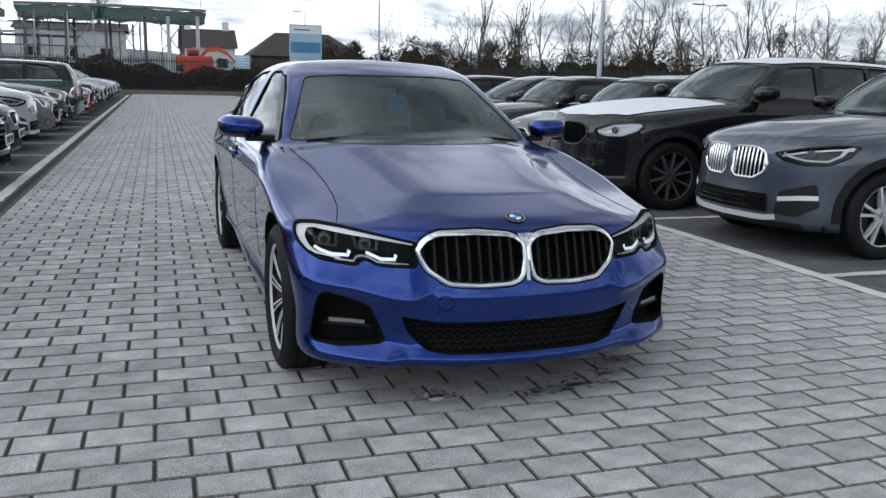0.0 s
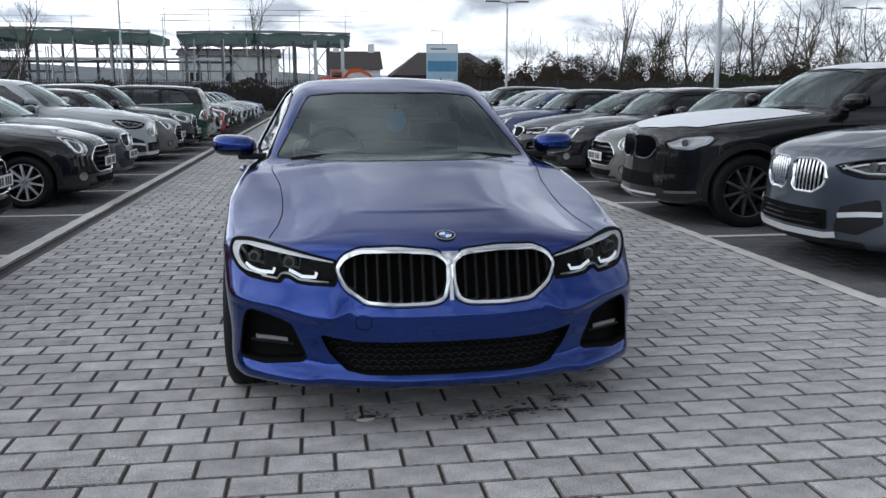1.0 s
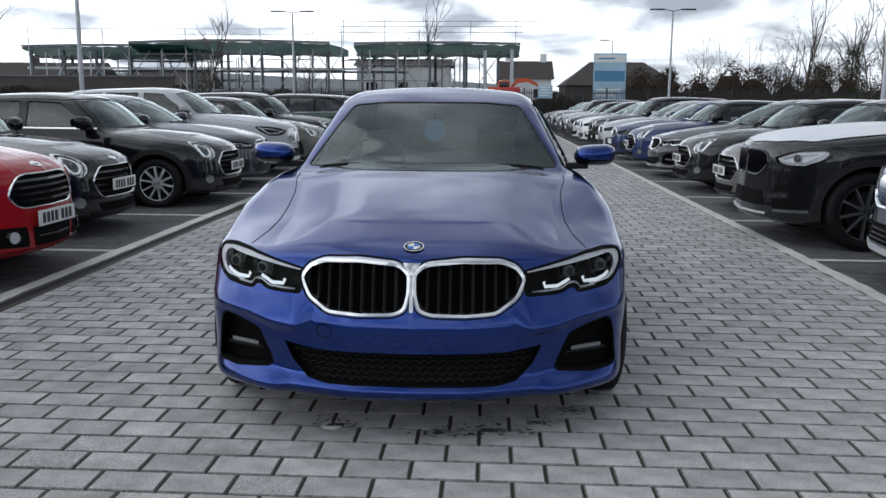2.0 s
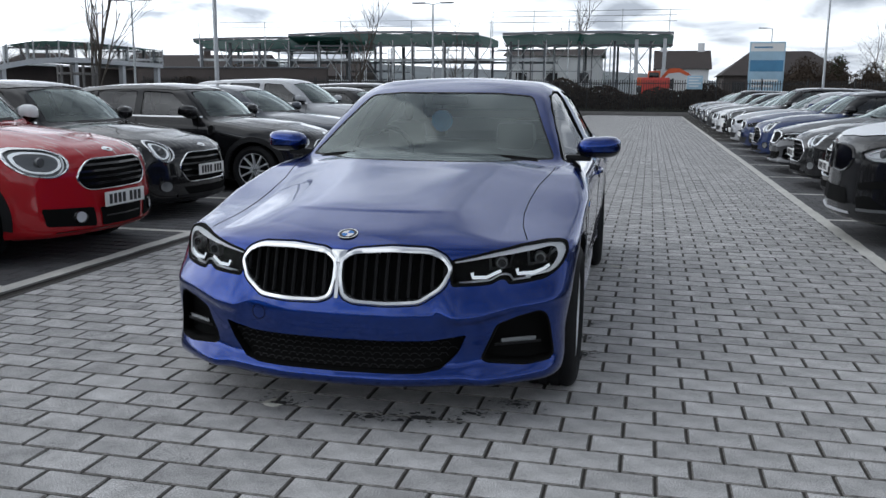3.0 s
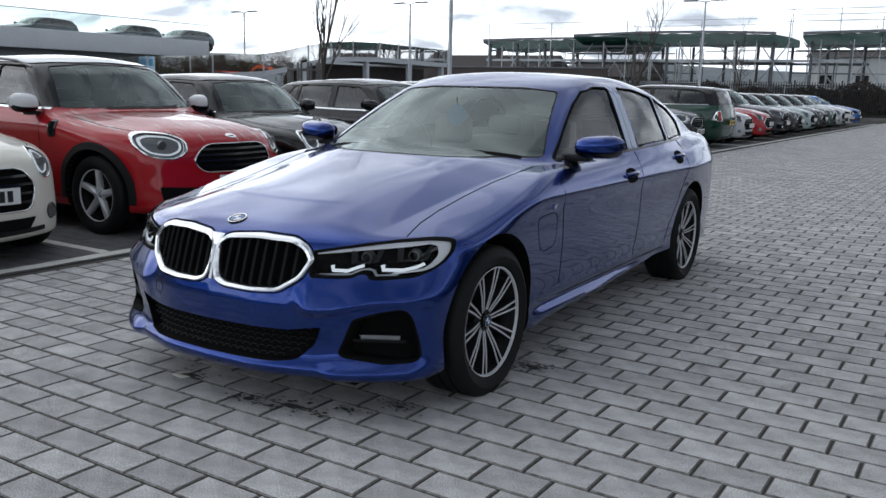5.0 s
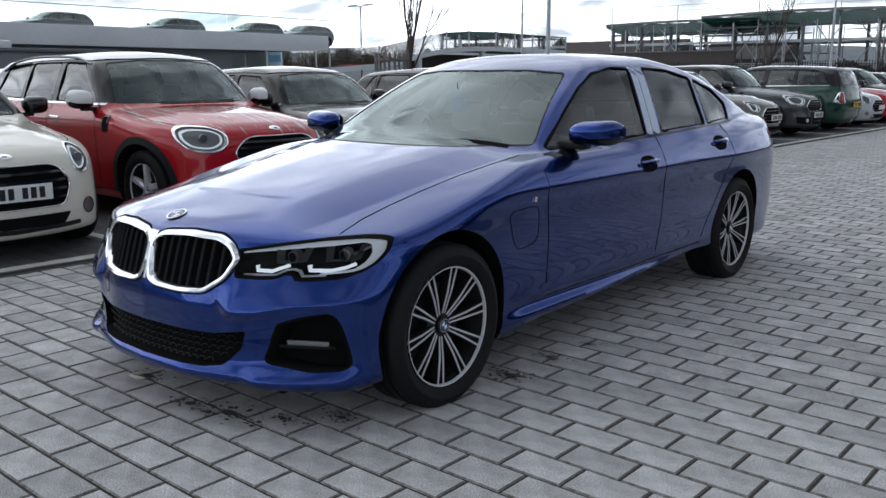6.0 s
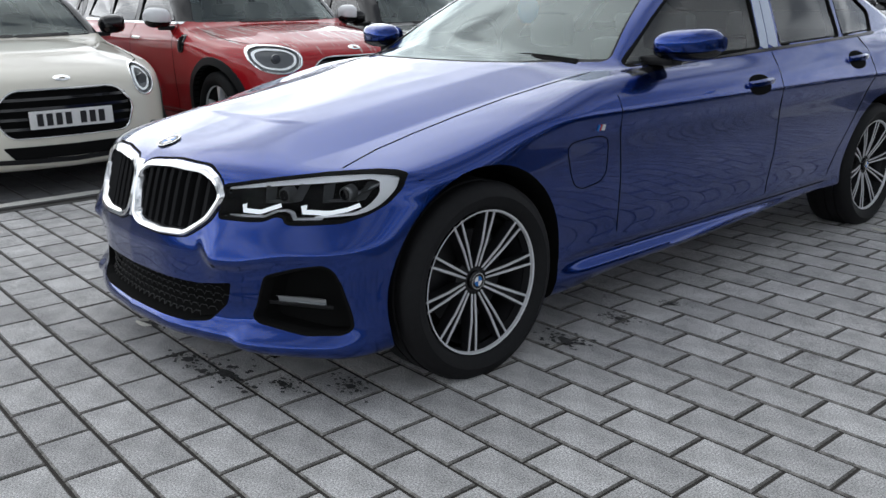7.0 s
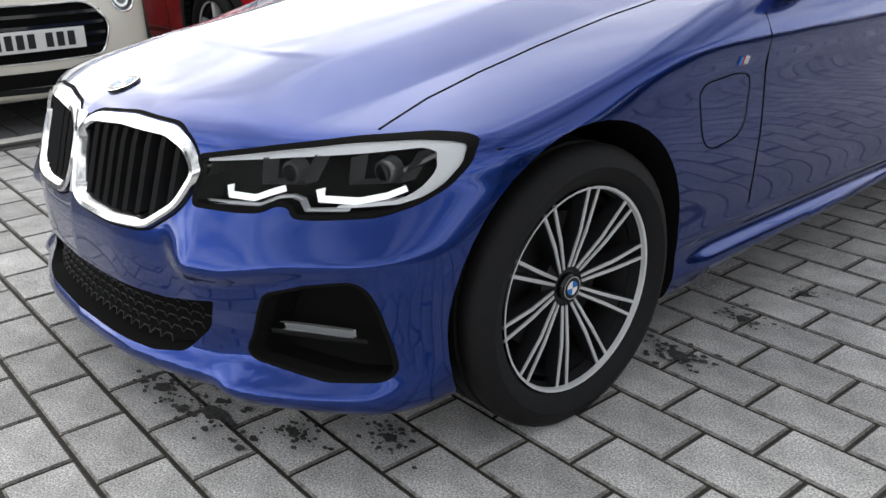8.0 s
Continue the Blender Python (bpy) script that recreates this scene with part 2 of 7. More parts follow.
def link_data(name, me, mats, parent=None, label="", smooth=True, angle=35):
    for m in mats if isinstance(mats, (list, tuple)) else [mats]:
        me.materials.append(m)
    if smooth:
        me.shade_smooth()
        me.set_sharp_from_angle(angle=radians(angle))
    ob = new(name, me)
    if parent:
        ob.parent = parent
    if label:
        ob["label"] = label
    return ob


def part(name, bm, mats, parent, label="", smooth=True):
    return link_mesh(name, bm, mats, parent, label, smooth)


def thing(name, label, category, m=None, group="", kind=""):
    ob = tagged(new(name), label, category, group, kind)
    if m is not None:
        ob.matrix_world = m
    return ob


def add_box(bm, lo, hi, bevel=0.0, m=None):
    x0, y0, z0 = lo
    x1, y1, z1 = hi
    r = bmesh.ops.create_cube(bm, size=1.0, matrix=(m or Matrix()) @ Matrix.LocRotScale(((x0 + x1) / 2, (y0 + y1) / 2, (z0 + z1) / 2), None, (x1 - x0, y1 - y0, z1 - z0)))
    if bevel:
        edges = list({e for v in r["verts"] for e in v.link_edges})
        bmesh.ops.bevel(bm, geom=edges, offset=bevel, segments=2, affect="EDGES", profile=0.6)
    return r


def box(lo, hi, bevel=0.0):
    bm = bmesh.new()
    add_box(bm, lo, hi, bevel)
    return bm


def add_tube(bm, a, b, ra, rb=None, n=8, caps=True):
    """A straight round bar from a to b."""
    a, b = Vector(a), Vector(b)
    d = b - a
    bmesh.ops.create_cone(bm, segments=n, radius1=ra, radius2=ra if rb is None else rb, depth=d.length, cap_ends=caps,
                          matrix=Matrix.Translation((a + b) / 2) @ d.to_track_quat("Z", "Y").to_matrix().to_4x4())


def tube(a, b, ra, rb=None, n=8):
    bm = bmesh.new()
    add_tube(bm, a, b, ra, rb, n)
    return bm


def add_loft(bm, rings, closed=True, caps=False):
    """Rings of equally many points, skinned."""
    rows = [[bm.verts.new(p) for p in ring] for ring in rings]
    n = len(rows[0])
    for a, b in zip(rows, rows[1:]):
        for i in range(n if closed else n - 1):
            j = (i + 1) % n
            bm.faces.new((a[i], a[j], b[j], b[i]))
    if caps:
        bm.faces.new(rows[0][::-1])
        bm.faces.new(rows[-1])
    return rows


def loft(rings, closed=True, caps=False):
    bm = bmesh.new()
    add_loft(bm, rings, closed, caps)
    bmesh.ops.recalc_face_normals(bm, faces=bm.faces)
    return bm


def lathe_x(profile, n=40):
    """A body of revolution round the x axis; profile: (radius, x)."""
    return loft([[(x, r * math.cos(2 * math.pi * i / n), r * math.sin(2 * math.pi * i / n)) for i in range(n)] for r, x in profile])


def curve(*pts):
    """A smooth monotone curve through (in, out) pairs."""
    x, y = np.array([p[0] for p in pts], float), np.array([p[1] for p in pts], float)
    h, d = np.diff(x), np.diff(y) / np.diff(x)
    m = np.zeros(len(x))
    m[0], m[-1] = d[0], d[-1]
    for i in range(1, len(x) - 1):
        if d[i - 1] * d[i] > 0:
            w1, w2 = 2 * h[i] + h[i - 1], h[i] + 2 * h[i - 1]
            m[i] = (w1 + w2) / (w1 / d[i - 1] + w2 / d[i])

    def at(v):
        v = np.clip(np.asarray(v, float), x[0], x[-1])
        i = np.clip(np.searchsorted(x, v) - 1, 0, len(h) - 1)
        t = (v - x[i]) / h[i]
        return ((1 + 2 * t) * (1 - t) ** 2 * y[i] + t * (1 - t) ** 2 * h[i] * m[i] + t * t * (3 - 2 * t) * y[i + 1] + t * t * (t - 1) * h[i] * m[i + 1])
    return at


def smax(a, b, k):
    h = np.maximum(k - np.abs(a - b), 0) / k
    return np.maximum(a, b) + h * h * k / 4


def smin(a, b, k):
    return -smax(-a, -b, k)


def bump(v, mid, width):
    return np.exp(-((v - mid) / width) ** 2)


def softened(outline, r, per=5):
    """A closed polygon with every corner rounded by about r."""
    p = [np.array(q, float) for q in outline]
    out = []
    for i, b in enumerate(p):
        a, c = p[i - 1], p[(i + 1) % len(p)]
        u, v = a - b, c - b
        lu, lv = np.linalg.norm(u), np.linalg.norm(v)
        s, e = b + u / lu * min(r, lu * 0.45), b + v / lv * min(r, lv * 0.45)
        for k in range(per + 1):
            t = k / per
            out.append((1 - t) ** 2 * s + 2 * t * (1 - t) * b + t * t * e)
    return np.array(out)


def resampled(outline, step):
    """The same closed outline with points no further apart than step."""
    out = []
    for a, b in zip(outline, np.roll(outline, -1, axis=0)):
        n = max(1, int(np.ceil(np.linalg.norm(b - a) / step)))
        out += [a + (b - a) * k / n for k in range(n)]
    return np.array(out)


def evened(line, n):
    """n points at even steps along an open line."""
    p = np.array(line, float)
    d = np.r_[0, np.cumsum(np.linalg.norm(np.diff(p, axis=0), axis=1))]
    t = np.linspace(0, d[-1], n)
    return np.stack([np.interp(t, d, p[:, 0]), np.interp(t, d, p[:, 1])], 1)


def shrunk(outline, d):
    """A closed outline moved inwards by d."""
    p = np.array(outline)
    t = np.roll(p, -1, axis=0) - np.roll(p, 1, axis=0)
    t /= np.maximum(np.linalg.norm(t, axis=1), 1e-9)[:, None]
    nrm = np.stack([-t[:, 1], t[:, 0]], 1)
    area = 0.5 * np.sum(p[:, 0] * np.roll(p[:, 1], -1) - np.roll(p[:, 0], -1) * p[:, 1])
    return p + nrm * d * (1 if area > 0 else -1)


# ---- cars ----
class Form:
    """A car body as one smooth solid, nose towards -y, front axle at y = 0, right side at +x."""

    def __init__(self, **k):
        self.width, self.height, self.base, self.hub, self.tyre, self.rim = k["width"], k["height"], k["base"], k["hub"], k["tyre"], k["rim"]
        self.tread, self.arch, self.belt, self.floor, self.seat_y, self.core = k["tread"], k["arch"], k["belt"], k["floor"], k["seat_y"], k["core"]
        self.hollow_y, self.flare, self.nose, self.bow, self.plan, self.flank = k["hollow_y"], k["flare"], k["nose"], k["bow"], k["plan"], k["flank"]
        self.deck, self.drop, self.fall, self.relief, self.round_top, self.round_front = k["deck"], k["drop"], k["fall"], k["relief"], k["round_top"], k["round_front"]
        self.tail, self.tail_bow, self.under, self.screen, self.screen_bow, self.screen_steep = k["tail"], k["tail_bow"], k["under"], k["screen"], k["screen_bow"], k["screen_steep"]
        self.back, self.back_bow, self.back_steep, self.roof, self.crown, self.cab = k["back"], k["back_bow"], k["back_steep"], k["roof"], k["crown"], k["cab"]
        self.cab_plan = k["cab_plan"]
        self.bow_low = k.get("bow_low", k["bow"])
        self.jut, self.rocker = k.get("jut", lambda ax, z: 0.0), k.get("rocker", lambda y, z: 0.0)
        self.length = (float(self.nose(0.35)), float(self.tail(0.5)))

    def lower(self, x, y, z):
        ax = np.abs(x)
        side = ax - self.plan(y) - self.flank(z) - self.rocker(y, z) - self.flare * (bump(y, 0, 0.42) + bump(y, self.base, 0.42)) * bump(z, 0.55, 0.25)
        top = (z - self.deck(y) + self.drop(y) * np.clip(ax / self.width, 0, 1.1) ** self.fall - self.relief(ax, y)) * 0.95
        low = np.clip((0.62 - z) / 0.14, 0, 1)
        front = (self.nose(z) + self.bow(ax) * (1 - low) + self.bow_low(ax) * low - self.jut(ax, z) - y) * 0.85
        rear = (y - self.tail(z) + self.tail_bow(ax)) * 0.93
        f = smax(side, top, self.round_top)
        f = smax(f, front, self.round_front)
        f = smax(f, rear, 0.10)
        return smax(f, self.under(y) - z, 0.04)

    def cabin(self, x, y, z):
        ax = np.abs(x)
        side = (ax - self.cab(z) - self.cab_plan(y)) * 0.9
        screen = (self.screen(z) + self.screen_bow * ax ** 2.2 - y) * self.screen_steep
        back = (y - self.back(z) + self.back_bow * ax ** 2.2) * self.back_steep
        roof = z - self.roof(y) + self.crown * (ax / 0.6) ** 2
        f = smax(side, roof, 0.10)
        f = smax(f, screen, 0.05)
        f = smax(f, back, 0.05)
        return smax(f, 0.5 - z, 0.02)

    def body(self, x, y, z):
        return smin(self.lower(x, y, z), self.cabin(x, y, z), 0.035)

    def hollow(self, x, y, z):
        """The room inside: seats and dashboard stand in it."""
        ax = np.abs(x)
        f = smax(self.cabin(x, y, np.maximum(z, self.belt + 0.02)) + 0.05, self.floor - z, 0.04)
        return smax(smax(f, ax - self.cab(self.belt) + 0.06, 0.04), z - self.roof(y) + 0.05 + self.crown * (ax / 0.6) ** 2, 0.03)

    def onto(self, start, way, off=0.0, reach=3.0):
        """Where rays from start along way first meet the body; off: how far before it."""
        start, way = np.atleast_2d(np.array(start, float)), np.array(way, float)
        s = np.zeros(len(start))
        for _ in range(45):
            p = start + way * s[:, None]
            f = self.body(p[:, 0], p[:, 1], p[:, 2])
            s = np.minimum(s + f * 0.92, reach)
            if np.abs(f).max() < 3e-4:
                break
        return start + way * (s - off)[:, None]

    def front(self, pts, off=0.0, sign=1):
        """Points (x, z) laid on the body as seen from ahead."""
        p = np.atleast_2d(np.array(pts, float))
        return self.onto(np.stack([sign * p[:, 0], np.full(len(p), self.length[0] - 0.6), p[:, 1]], 1), (0, 1, 0), off)

    def rear(self, pts, off=0.0, sign=1):
        p = np.atleast_2d(np.array(pts, float))
        return self.onto(np.stack([sign * p[:, 0], np.full(len(p), self.length[1] + 0.6), p[:, 1]], 1), (0, -1, 0), off)

    def side(self, pts, off=0.0, sign=1):
        """Points (y, z) laid on the body as seen from the side."""
        p = np.atleast_2d(np.array(pts, float))
        return self.onto(np.stack([np.full(len(p), sign * 1.5), p[:, 0], p[:, 1]], 1), (-sign, 0, 0), off)

    def top(self, pts, off=0.0, sign=1):
        p = np.atleast_2d(np.array(pts, float))
        return self.onto(np.stack([sign * p[:, 0], p[:, 1], np.full(len(p), 2.2)], 1), (0, 0, -1), off)


def skin(fn, inner, outer, counts, dense=1.0):
    """A closed mesh of the solid fn < 0: each point of a box's surface slides from an inner box to an outer one until it meets the skin."""
    (i0, i1), (o0, o1) = np.array(inner, float), np.array(outer, float)
    nx, ny, nz = counts
    axis = [np.linspace(0, 1, n + 1) for n in counts]
    axis[1] = 0.5 + np.sign(axis[1] - 0.5) * (np.abs(2 * axis[1] - 1) ** dense) / 2
    index, grid, faces = {}, [], []

    def at(i, j, k):
        key = (i, j, k)
        if key not in index:
            index[key] = len(grid)
            grid.append((axis[0][i], axis[1][j], axis[2][k]))
        return index[key]

    for k, flip in ((0, 1), (nz, 0)):
        for i in range(nx):
            for j in range(ny):
                q = [at(i, j, k), at(i + 1, j, k), at(i + 1, j + 1, k), at(i, j + 1, k)]
                faces.append(q[::-1] if flip else q)
    for i, flip in ((0, 1), (nx, 0)):
        for j in range(ny):
            for k in range(nz):
                q = [at(i, j, k), at(i, j + 1, k), at(i, j + 1, k + 1), at(i, j, k + 1)]
                faces.append(q[::-1] if flip else q)
    for j, flip in ((0, 0), (ny, 1)):
        for i in range(nx):
            for k in range(nz):
                q = [at(i, j, k), at(i + 1, j, k), at(i + 1, j, k + 1), at(i, j, k + 1)]
                faces.append(q[::-1] if flip else q)
    g = np.array(grid)
    a, b = i0 + (i1 - i0) * g, o0 + (o1 - o0) * g
    lo, hi = np.zeros(len(g)), np.ones(len(g))
    done, prev = np.zeros(len(g), bool), 0.0
    for s in np.linspace(0, 1, 70)[1:]:
        p = a + (b - a) * s
        out = (fn(p[:, 0], p[:, 1], p[:, 2]) > 0) & ~done
        lo[out], hi[out] = prev, s
        done |= out
        prev = s
    for _ in range(16):
        mid = (lo + hi) / 2
        p = a + (b - a) * mid[:, None]
        out = fn(p[:, 0], p[:, 1], p[:, 2]) > 0
        hi, lo = np.where(out, mid, hi), np.where(out, lo, mid)
    p = a + (b - a) * ((lo + hi) / 2)[:, None]
    me = bpy.data.meshes.new("skin")
    me.from_pydata(p.tolist(), [], faces)
    me.update()
    return me


def carve(me, cutters):
    """The mesh with each cutter taken away; cut faces take the second material, those of the cabin the third."""
    base = new("carving", me)
    spare = []
    for i, cut in enumerate(cutters):
        for p in cut.polygons:
            p.material_index = 2 if i == 1 else 1
        for m in me.materials:
            cut.materials.append(m)
        c = new("cutter", cut)
        mod = base.modifiers.new("cut", "BOOLEAN")
        mod.operation, mod.object, mod.solver = "DIFFERENCE", c, "EXACT"
        spare.append(c)
    made = bpy.data.meshes.new_from_object(base.evaluated_get(bpy.context.evaluated_depsgraph_get()))
    for c in (base, *spare):
        bpy.data.objects.remove(c)
    return made


def bm_mesh(bm):
    bmesh.ops.recalc_face_normals(bm, faces=bm.faces)
    me = bpy.data.meshes.new("cut")
    bm.to_mesh(me)
    bm.free()
    return me


def fan_prism(bm, near, far):
    """A closed prism between two rings of points, its ends fanned round their middles."""
    a, b = [bm.verts.new(p) for p in near], [bm.verts.new(p) for p in far]
    ca, cb = bm.verts.new(np.mean(near, 0)), bm.verts.new(np.mean(far, 0))
    n = len(a)
    for i in range(n):
        j = (i + 1) % n
        bm.faces.new((a[i], a[j], b[j], b[i]))
        bm.faces.new((ca, a[j], a[i]))
        bm.faces.new((cb, b[i], b[j]))


def sheet(lay, outline, offs, sign=1, rings=4):
    """A pane that fills an outline, laid on the body at the offset offs."""
    o = np.array(outline)
    c = o.mean(0)
    bm = bmesh.new()
    rows = [[bm.verts.new(p) for p in lay(c + (o - c) * (k / rings), offs, sign)] for k in range(1, rings + 1)]
    mid = bm.verts.new(lay(c, offs, sign)[0])
    n = len(o)
    for i in range(n):
        bm.faces.new((mid, rows[0][i], rows[0][(i + 1) % n]))
    for a, b in zip(rows, rows[1:]):
        for i in range(n):
            bm.faces.new((a[i], b[i], b[(i + 1) % n], a[(i + 1) % n]))
    bmesh.ops.recalc_face_normals(bm, faces=bm.faces)
    return bm


def surround(lay, outline, steps, sign=1):
    """A frame along an outline; steps: (inset, offset) pairs of its profile."""
    o = np.array(outline)
    return loft([lay(shrunk(o, d) if d else o, h, sign) for d, h in steps])


def strip(lay, line, width, offs, sign=1, flat=True):
    """A narrow band along an open line of 2D points."""
    p = np.array(line, float)
    fine = []
    for a, b in zip(p, p[1:]):
        n = max(1, int(np.linalg.norm(b - a) / 0.04))
        fine += [a + (b - a) * k / n for k in range(n)]
    fine = np.array(fine + [p[-1]])
    t = np.gradient(fine, axis=0)
    t /= np.linalg.norm(t, axis=1)[:, None]
    nrm = np.stack([-t[:, 1], t[:, 0]], 1) * width / 2
    lines = [lay(fine - nrm, -0.004, sign), lay(fine - nrm, offs, sign), lay(fine + nrm, offs, sign), lay(fine + nrm, -0.004, sign)]
    bm = bmesh.new()
    add_loft(bm, lines, closed=False)
    bmesh.ops.recalc_face_normals(bm, faces=bm.faces)
    return bm


def ring_of(cy, cz, ry, rz, n=32, power=2.0, start=0.0, end=2 * math.pi):
    t = np.linspace(start, end, n, endpoint=False)
    c, s = np.cos(t), np.sin(t)
    return np.stack([cy + ry * np.sign(c) * np.abs(c) ** (2 / power), cz + rz * np.sign(s) * np.abs(s) ** (2 / power)], 1)


def wheel(parent, at, radius, width, rim, style, sign, face=SILVER, seed=0):
    """tyre, rim, spokes, disc and centre cap, outer face towards sign * x."""
    hub = new("wheel")
    hub.parent = parent
    hub.location = at
    w = width / 2
    prof = [(rim - 0.012, w * 0.55), (rim + 0.004, w * 0.86), (rim + 0.02, w * 0.98), ((radius + rim) / 2, w * 1.06), (radius - 0.022, w * 0.97), (radius - 0.006, w * 0.86),
            (radius, w * 0.70), (radius - 0.004, w * 0.46), (radius - 0.009, w * 0.45), (radius - 0.009, w * 0.41), (radius, w * 0.40), (radius, w * 0.06), (radius - 0.009, w * 0.05), (radius - 0.009, 0)]
    prof = prof + [(r, -x) for r, x in prof[::-1][1:]]
    part("tyre", lathe_x([(r, sign * x) for r, x in prof], 56), RUBBER, hub)
    part("rim", lathe_x([(r, sign * x) for r, x in ((rim - 0.0075, w * 0.80), (rim - 0.005, w * 0.885), (rim + 0.001, w * 0.90))], 56), face, hub)
    part("rim_barrel", lathe_x([(r, sign * x) for r, x in ((rim - 0.026, w * 0.62), (rim - 0.034, w * 0.3), (rim - 0.04, -w * 0.3), (rim - 0.006, -w * 0.9), (rim + 0.004, w * 0.80))], 56), GUNMETAL, hub)
    part("brake_disc", lathe_x([(0.02, sign * 0.012), (rim * 0.68, sign * 0.012), (rim * 0.68, sign * -0.008), (0.02, sign * -0.008)], 40), GUNMETAL, hub)
    well = lathe_x([(0.001, -sign * w * 0.35), (rim - 0.01, -sign * w * 0.35), (rim - 0.008, -sign * w * 0.3)], 40)
    part("wheel_back", well, BLACK_VOID, hub)
    xo = w * 0.80
    if style == "pairs":
        # one pair of bright spokes on their dark web, turned ten times round the hub
        bm, mid = bmesh.new(), rim * 0.56

        def bar(r0, r1, h0, h1, x0, x1, thick, first, skew, index):
            """A tapering bar; h: half widths, x: outer face at both ends."""
            rows = []
            for k in range(4):
                t = k / 3
                r, h, xf, o = r0 + (r1 - r0) * t, h0 + (h1 - h0) * t, x0 + (x1 - x0) * t, first + skew * t
                rows.append([(sign * xx, o + yy, r) for xx, yy in ((xf - thick, -h), (xf, -h * 0.85), (xf, h * 0.85), (xf - thick, h))])
            have = set(bm.faces)
            add_loft(bm, rows, True, True)
            for f in bm.faces:
                if f not in have:
                    f.material_index = index
        for s in (-1, 1):
            bar(0.046, mid, 0.0034, 0.0044, xo - 0.026, xo - 0.008, 0.003, s * 0.0066, s * 0.0034, 0)
            bar(mid, rim - 0.003, 0.0044, 0.0038, xo - 0.008, xo + 0.003, 0.003, s * 0.0100, s * 0.0065, 0)
            bar(0.040, mid, 0.0058, 0.0072, xo - 0.030, xo - 0.012, 0.03, s * 0.0066, s * 0.0034, 1)
            bar(mid, rim - 0.003, 0.0072, 0.0068, xo - 0.012, xo - 0.001, 0.03, s * 0.0100, s * 0.0065, 1)
        bar(0.03, rim - 0.006, 0.010, 0.016, xo - 0.05, xo - 0.022, 0.02, 0, 0, 1)
        bmesh.ops.recalc_face_normals(bm, faces=bm.faces)
        spoke = part("spoke", bm, [face, GUNMETAL], hub, "pair of bright machined spokes")
        spoke.rotation_euler = (2 * math.pi * 0.708 / 10, 0, 0)
        for i in range(1, 10):
            ob = new("spoke", spoke.data)
            ob.parent = hub
            ob["label"] = "pair of bright machined spokes"
            ob.rotation_euler = (2 * math.pi * (i + 0.708) / 10, 0, 0)
    else:
        # the cast face of the wheel: one star with its spokes
        n, half, out = {"five": (5, 0.034, 0.024), "ten": (10, 0.013, 0.011), "twin": (5, 0.012, 0.012)}[style]
        arms = []
        for i in range(n):
            a = 2 * math.pi * (i + 0.3) / n
            arms += [a - 0.19, a + 0.19] if style == "twin" else [a]
        line = []
        for a in sorted(arms):
            for r, o in ((0.070, -half), (rim * 0.6, -(half + out) / 2), (rim - 0.005, -out), (rim - 0.005, out), (rim * 0.6, (half + out) / 2), (0.070, half)):
                line.append((r, a + math.atan2(o, r)))
        rows = [[(sign * (xo - d - 0.030 * (1 - r / rim)), k * r * math.cos(a), k * r * math.sin(a)) for r, a in line] for d, k in ((0.030, 1.0), (0.003, 1.0), (0.0, 0.97), (0.0, 0.3), (0.0, 0.02))]
        part("alloy_face", loft(rows, True, True), face, hub)
    part("hub", lathe_x([(0.001, sign * (xo - 0.03)), (0.05, sign * (xo - 0.034)), (0.075, sign * (xo - 0.04)), (0.075, sign * (xo - 0.07))], 24), GUNMETAL, hub)
    cap = part("centre_cap", lathe_x([(0.001, sign * (xo - 0.016)), (0.026, sign * (xo - 0.017)), (0.031, sign * (xo - 0.022)), (0.033, sign * (xo - 0.04))], 24), BLACK_GLOSS, hub)
    if style == "pairs":
        for i in range(5):
            a = 2 * math.pi * (i + 0.1) / 5
            part("wheel_bolt", tube((sign * (xo - 0.06), 0.056 * math.cos(a), 0.056 * math.sin(a)), (sign * (xo - 0.028), 0.056 * math.cos(a), 0.056 * math.sin(a)), 0.011), BLACK_VOID, hub)
        add_roundel(cap, lambda u, v: (sign * (xo - 0.0135), u, v), 0.027)
    return hub


def add_roundel(parent, lay, r):
    """A round badge in four blue and white quarters within a dark ring."""
    for q in range(4):
        bm = bmesh.new()
        c = bm.verts.new(lay(0, 0))
        vs = [bm.verts.new(lay(r * 0.62 * math.cos(a), r * 0.62 * math.sin(a))) for a in np.linspace(q * math.pi / 2, (q + 1) * math.pi / 2, 7)]
        for a, b in zip(vs, vs[1:]):
            bm.faces.new((c, a, b))
        part("badge_quarter", bm, BADGE_WHITE if q % 2 else BADGE_BLUE, parent, smooth=False)
    for name, lo, hi, mat in (("badge_ring", 0.62, 0.90, BLACK_GLOSS), ("badge_edge", 0.90, 1.0, CHROME)):
        bm = bmesh.new()
        t = np.linspace(0, 2 * math.pi, 28, endpoint=False)
        add_loft(bm, [[lay(r * k * math.cos(a), r * k * math.sin(a)) for a in t] for k in (lo, hi)])
        part(name, bm, mat, parent, smooth=False)


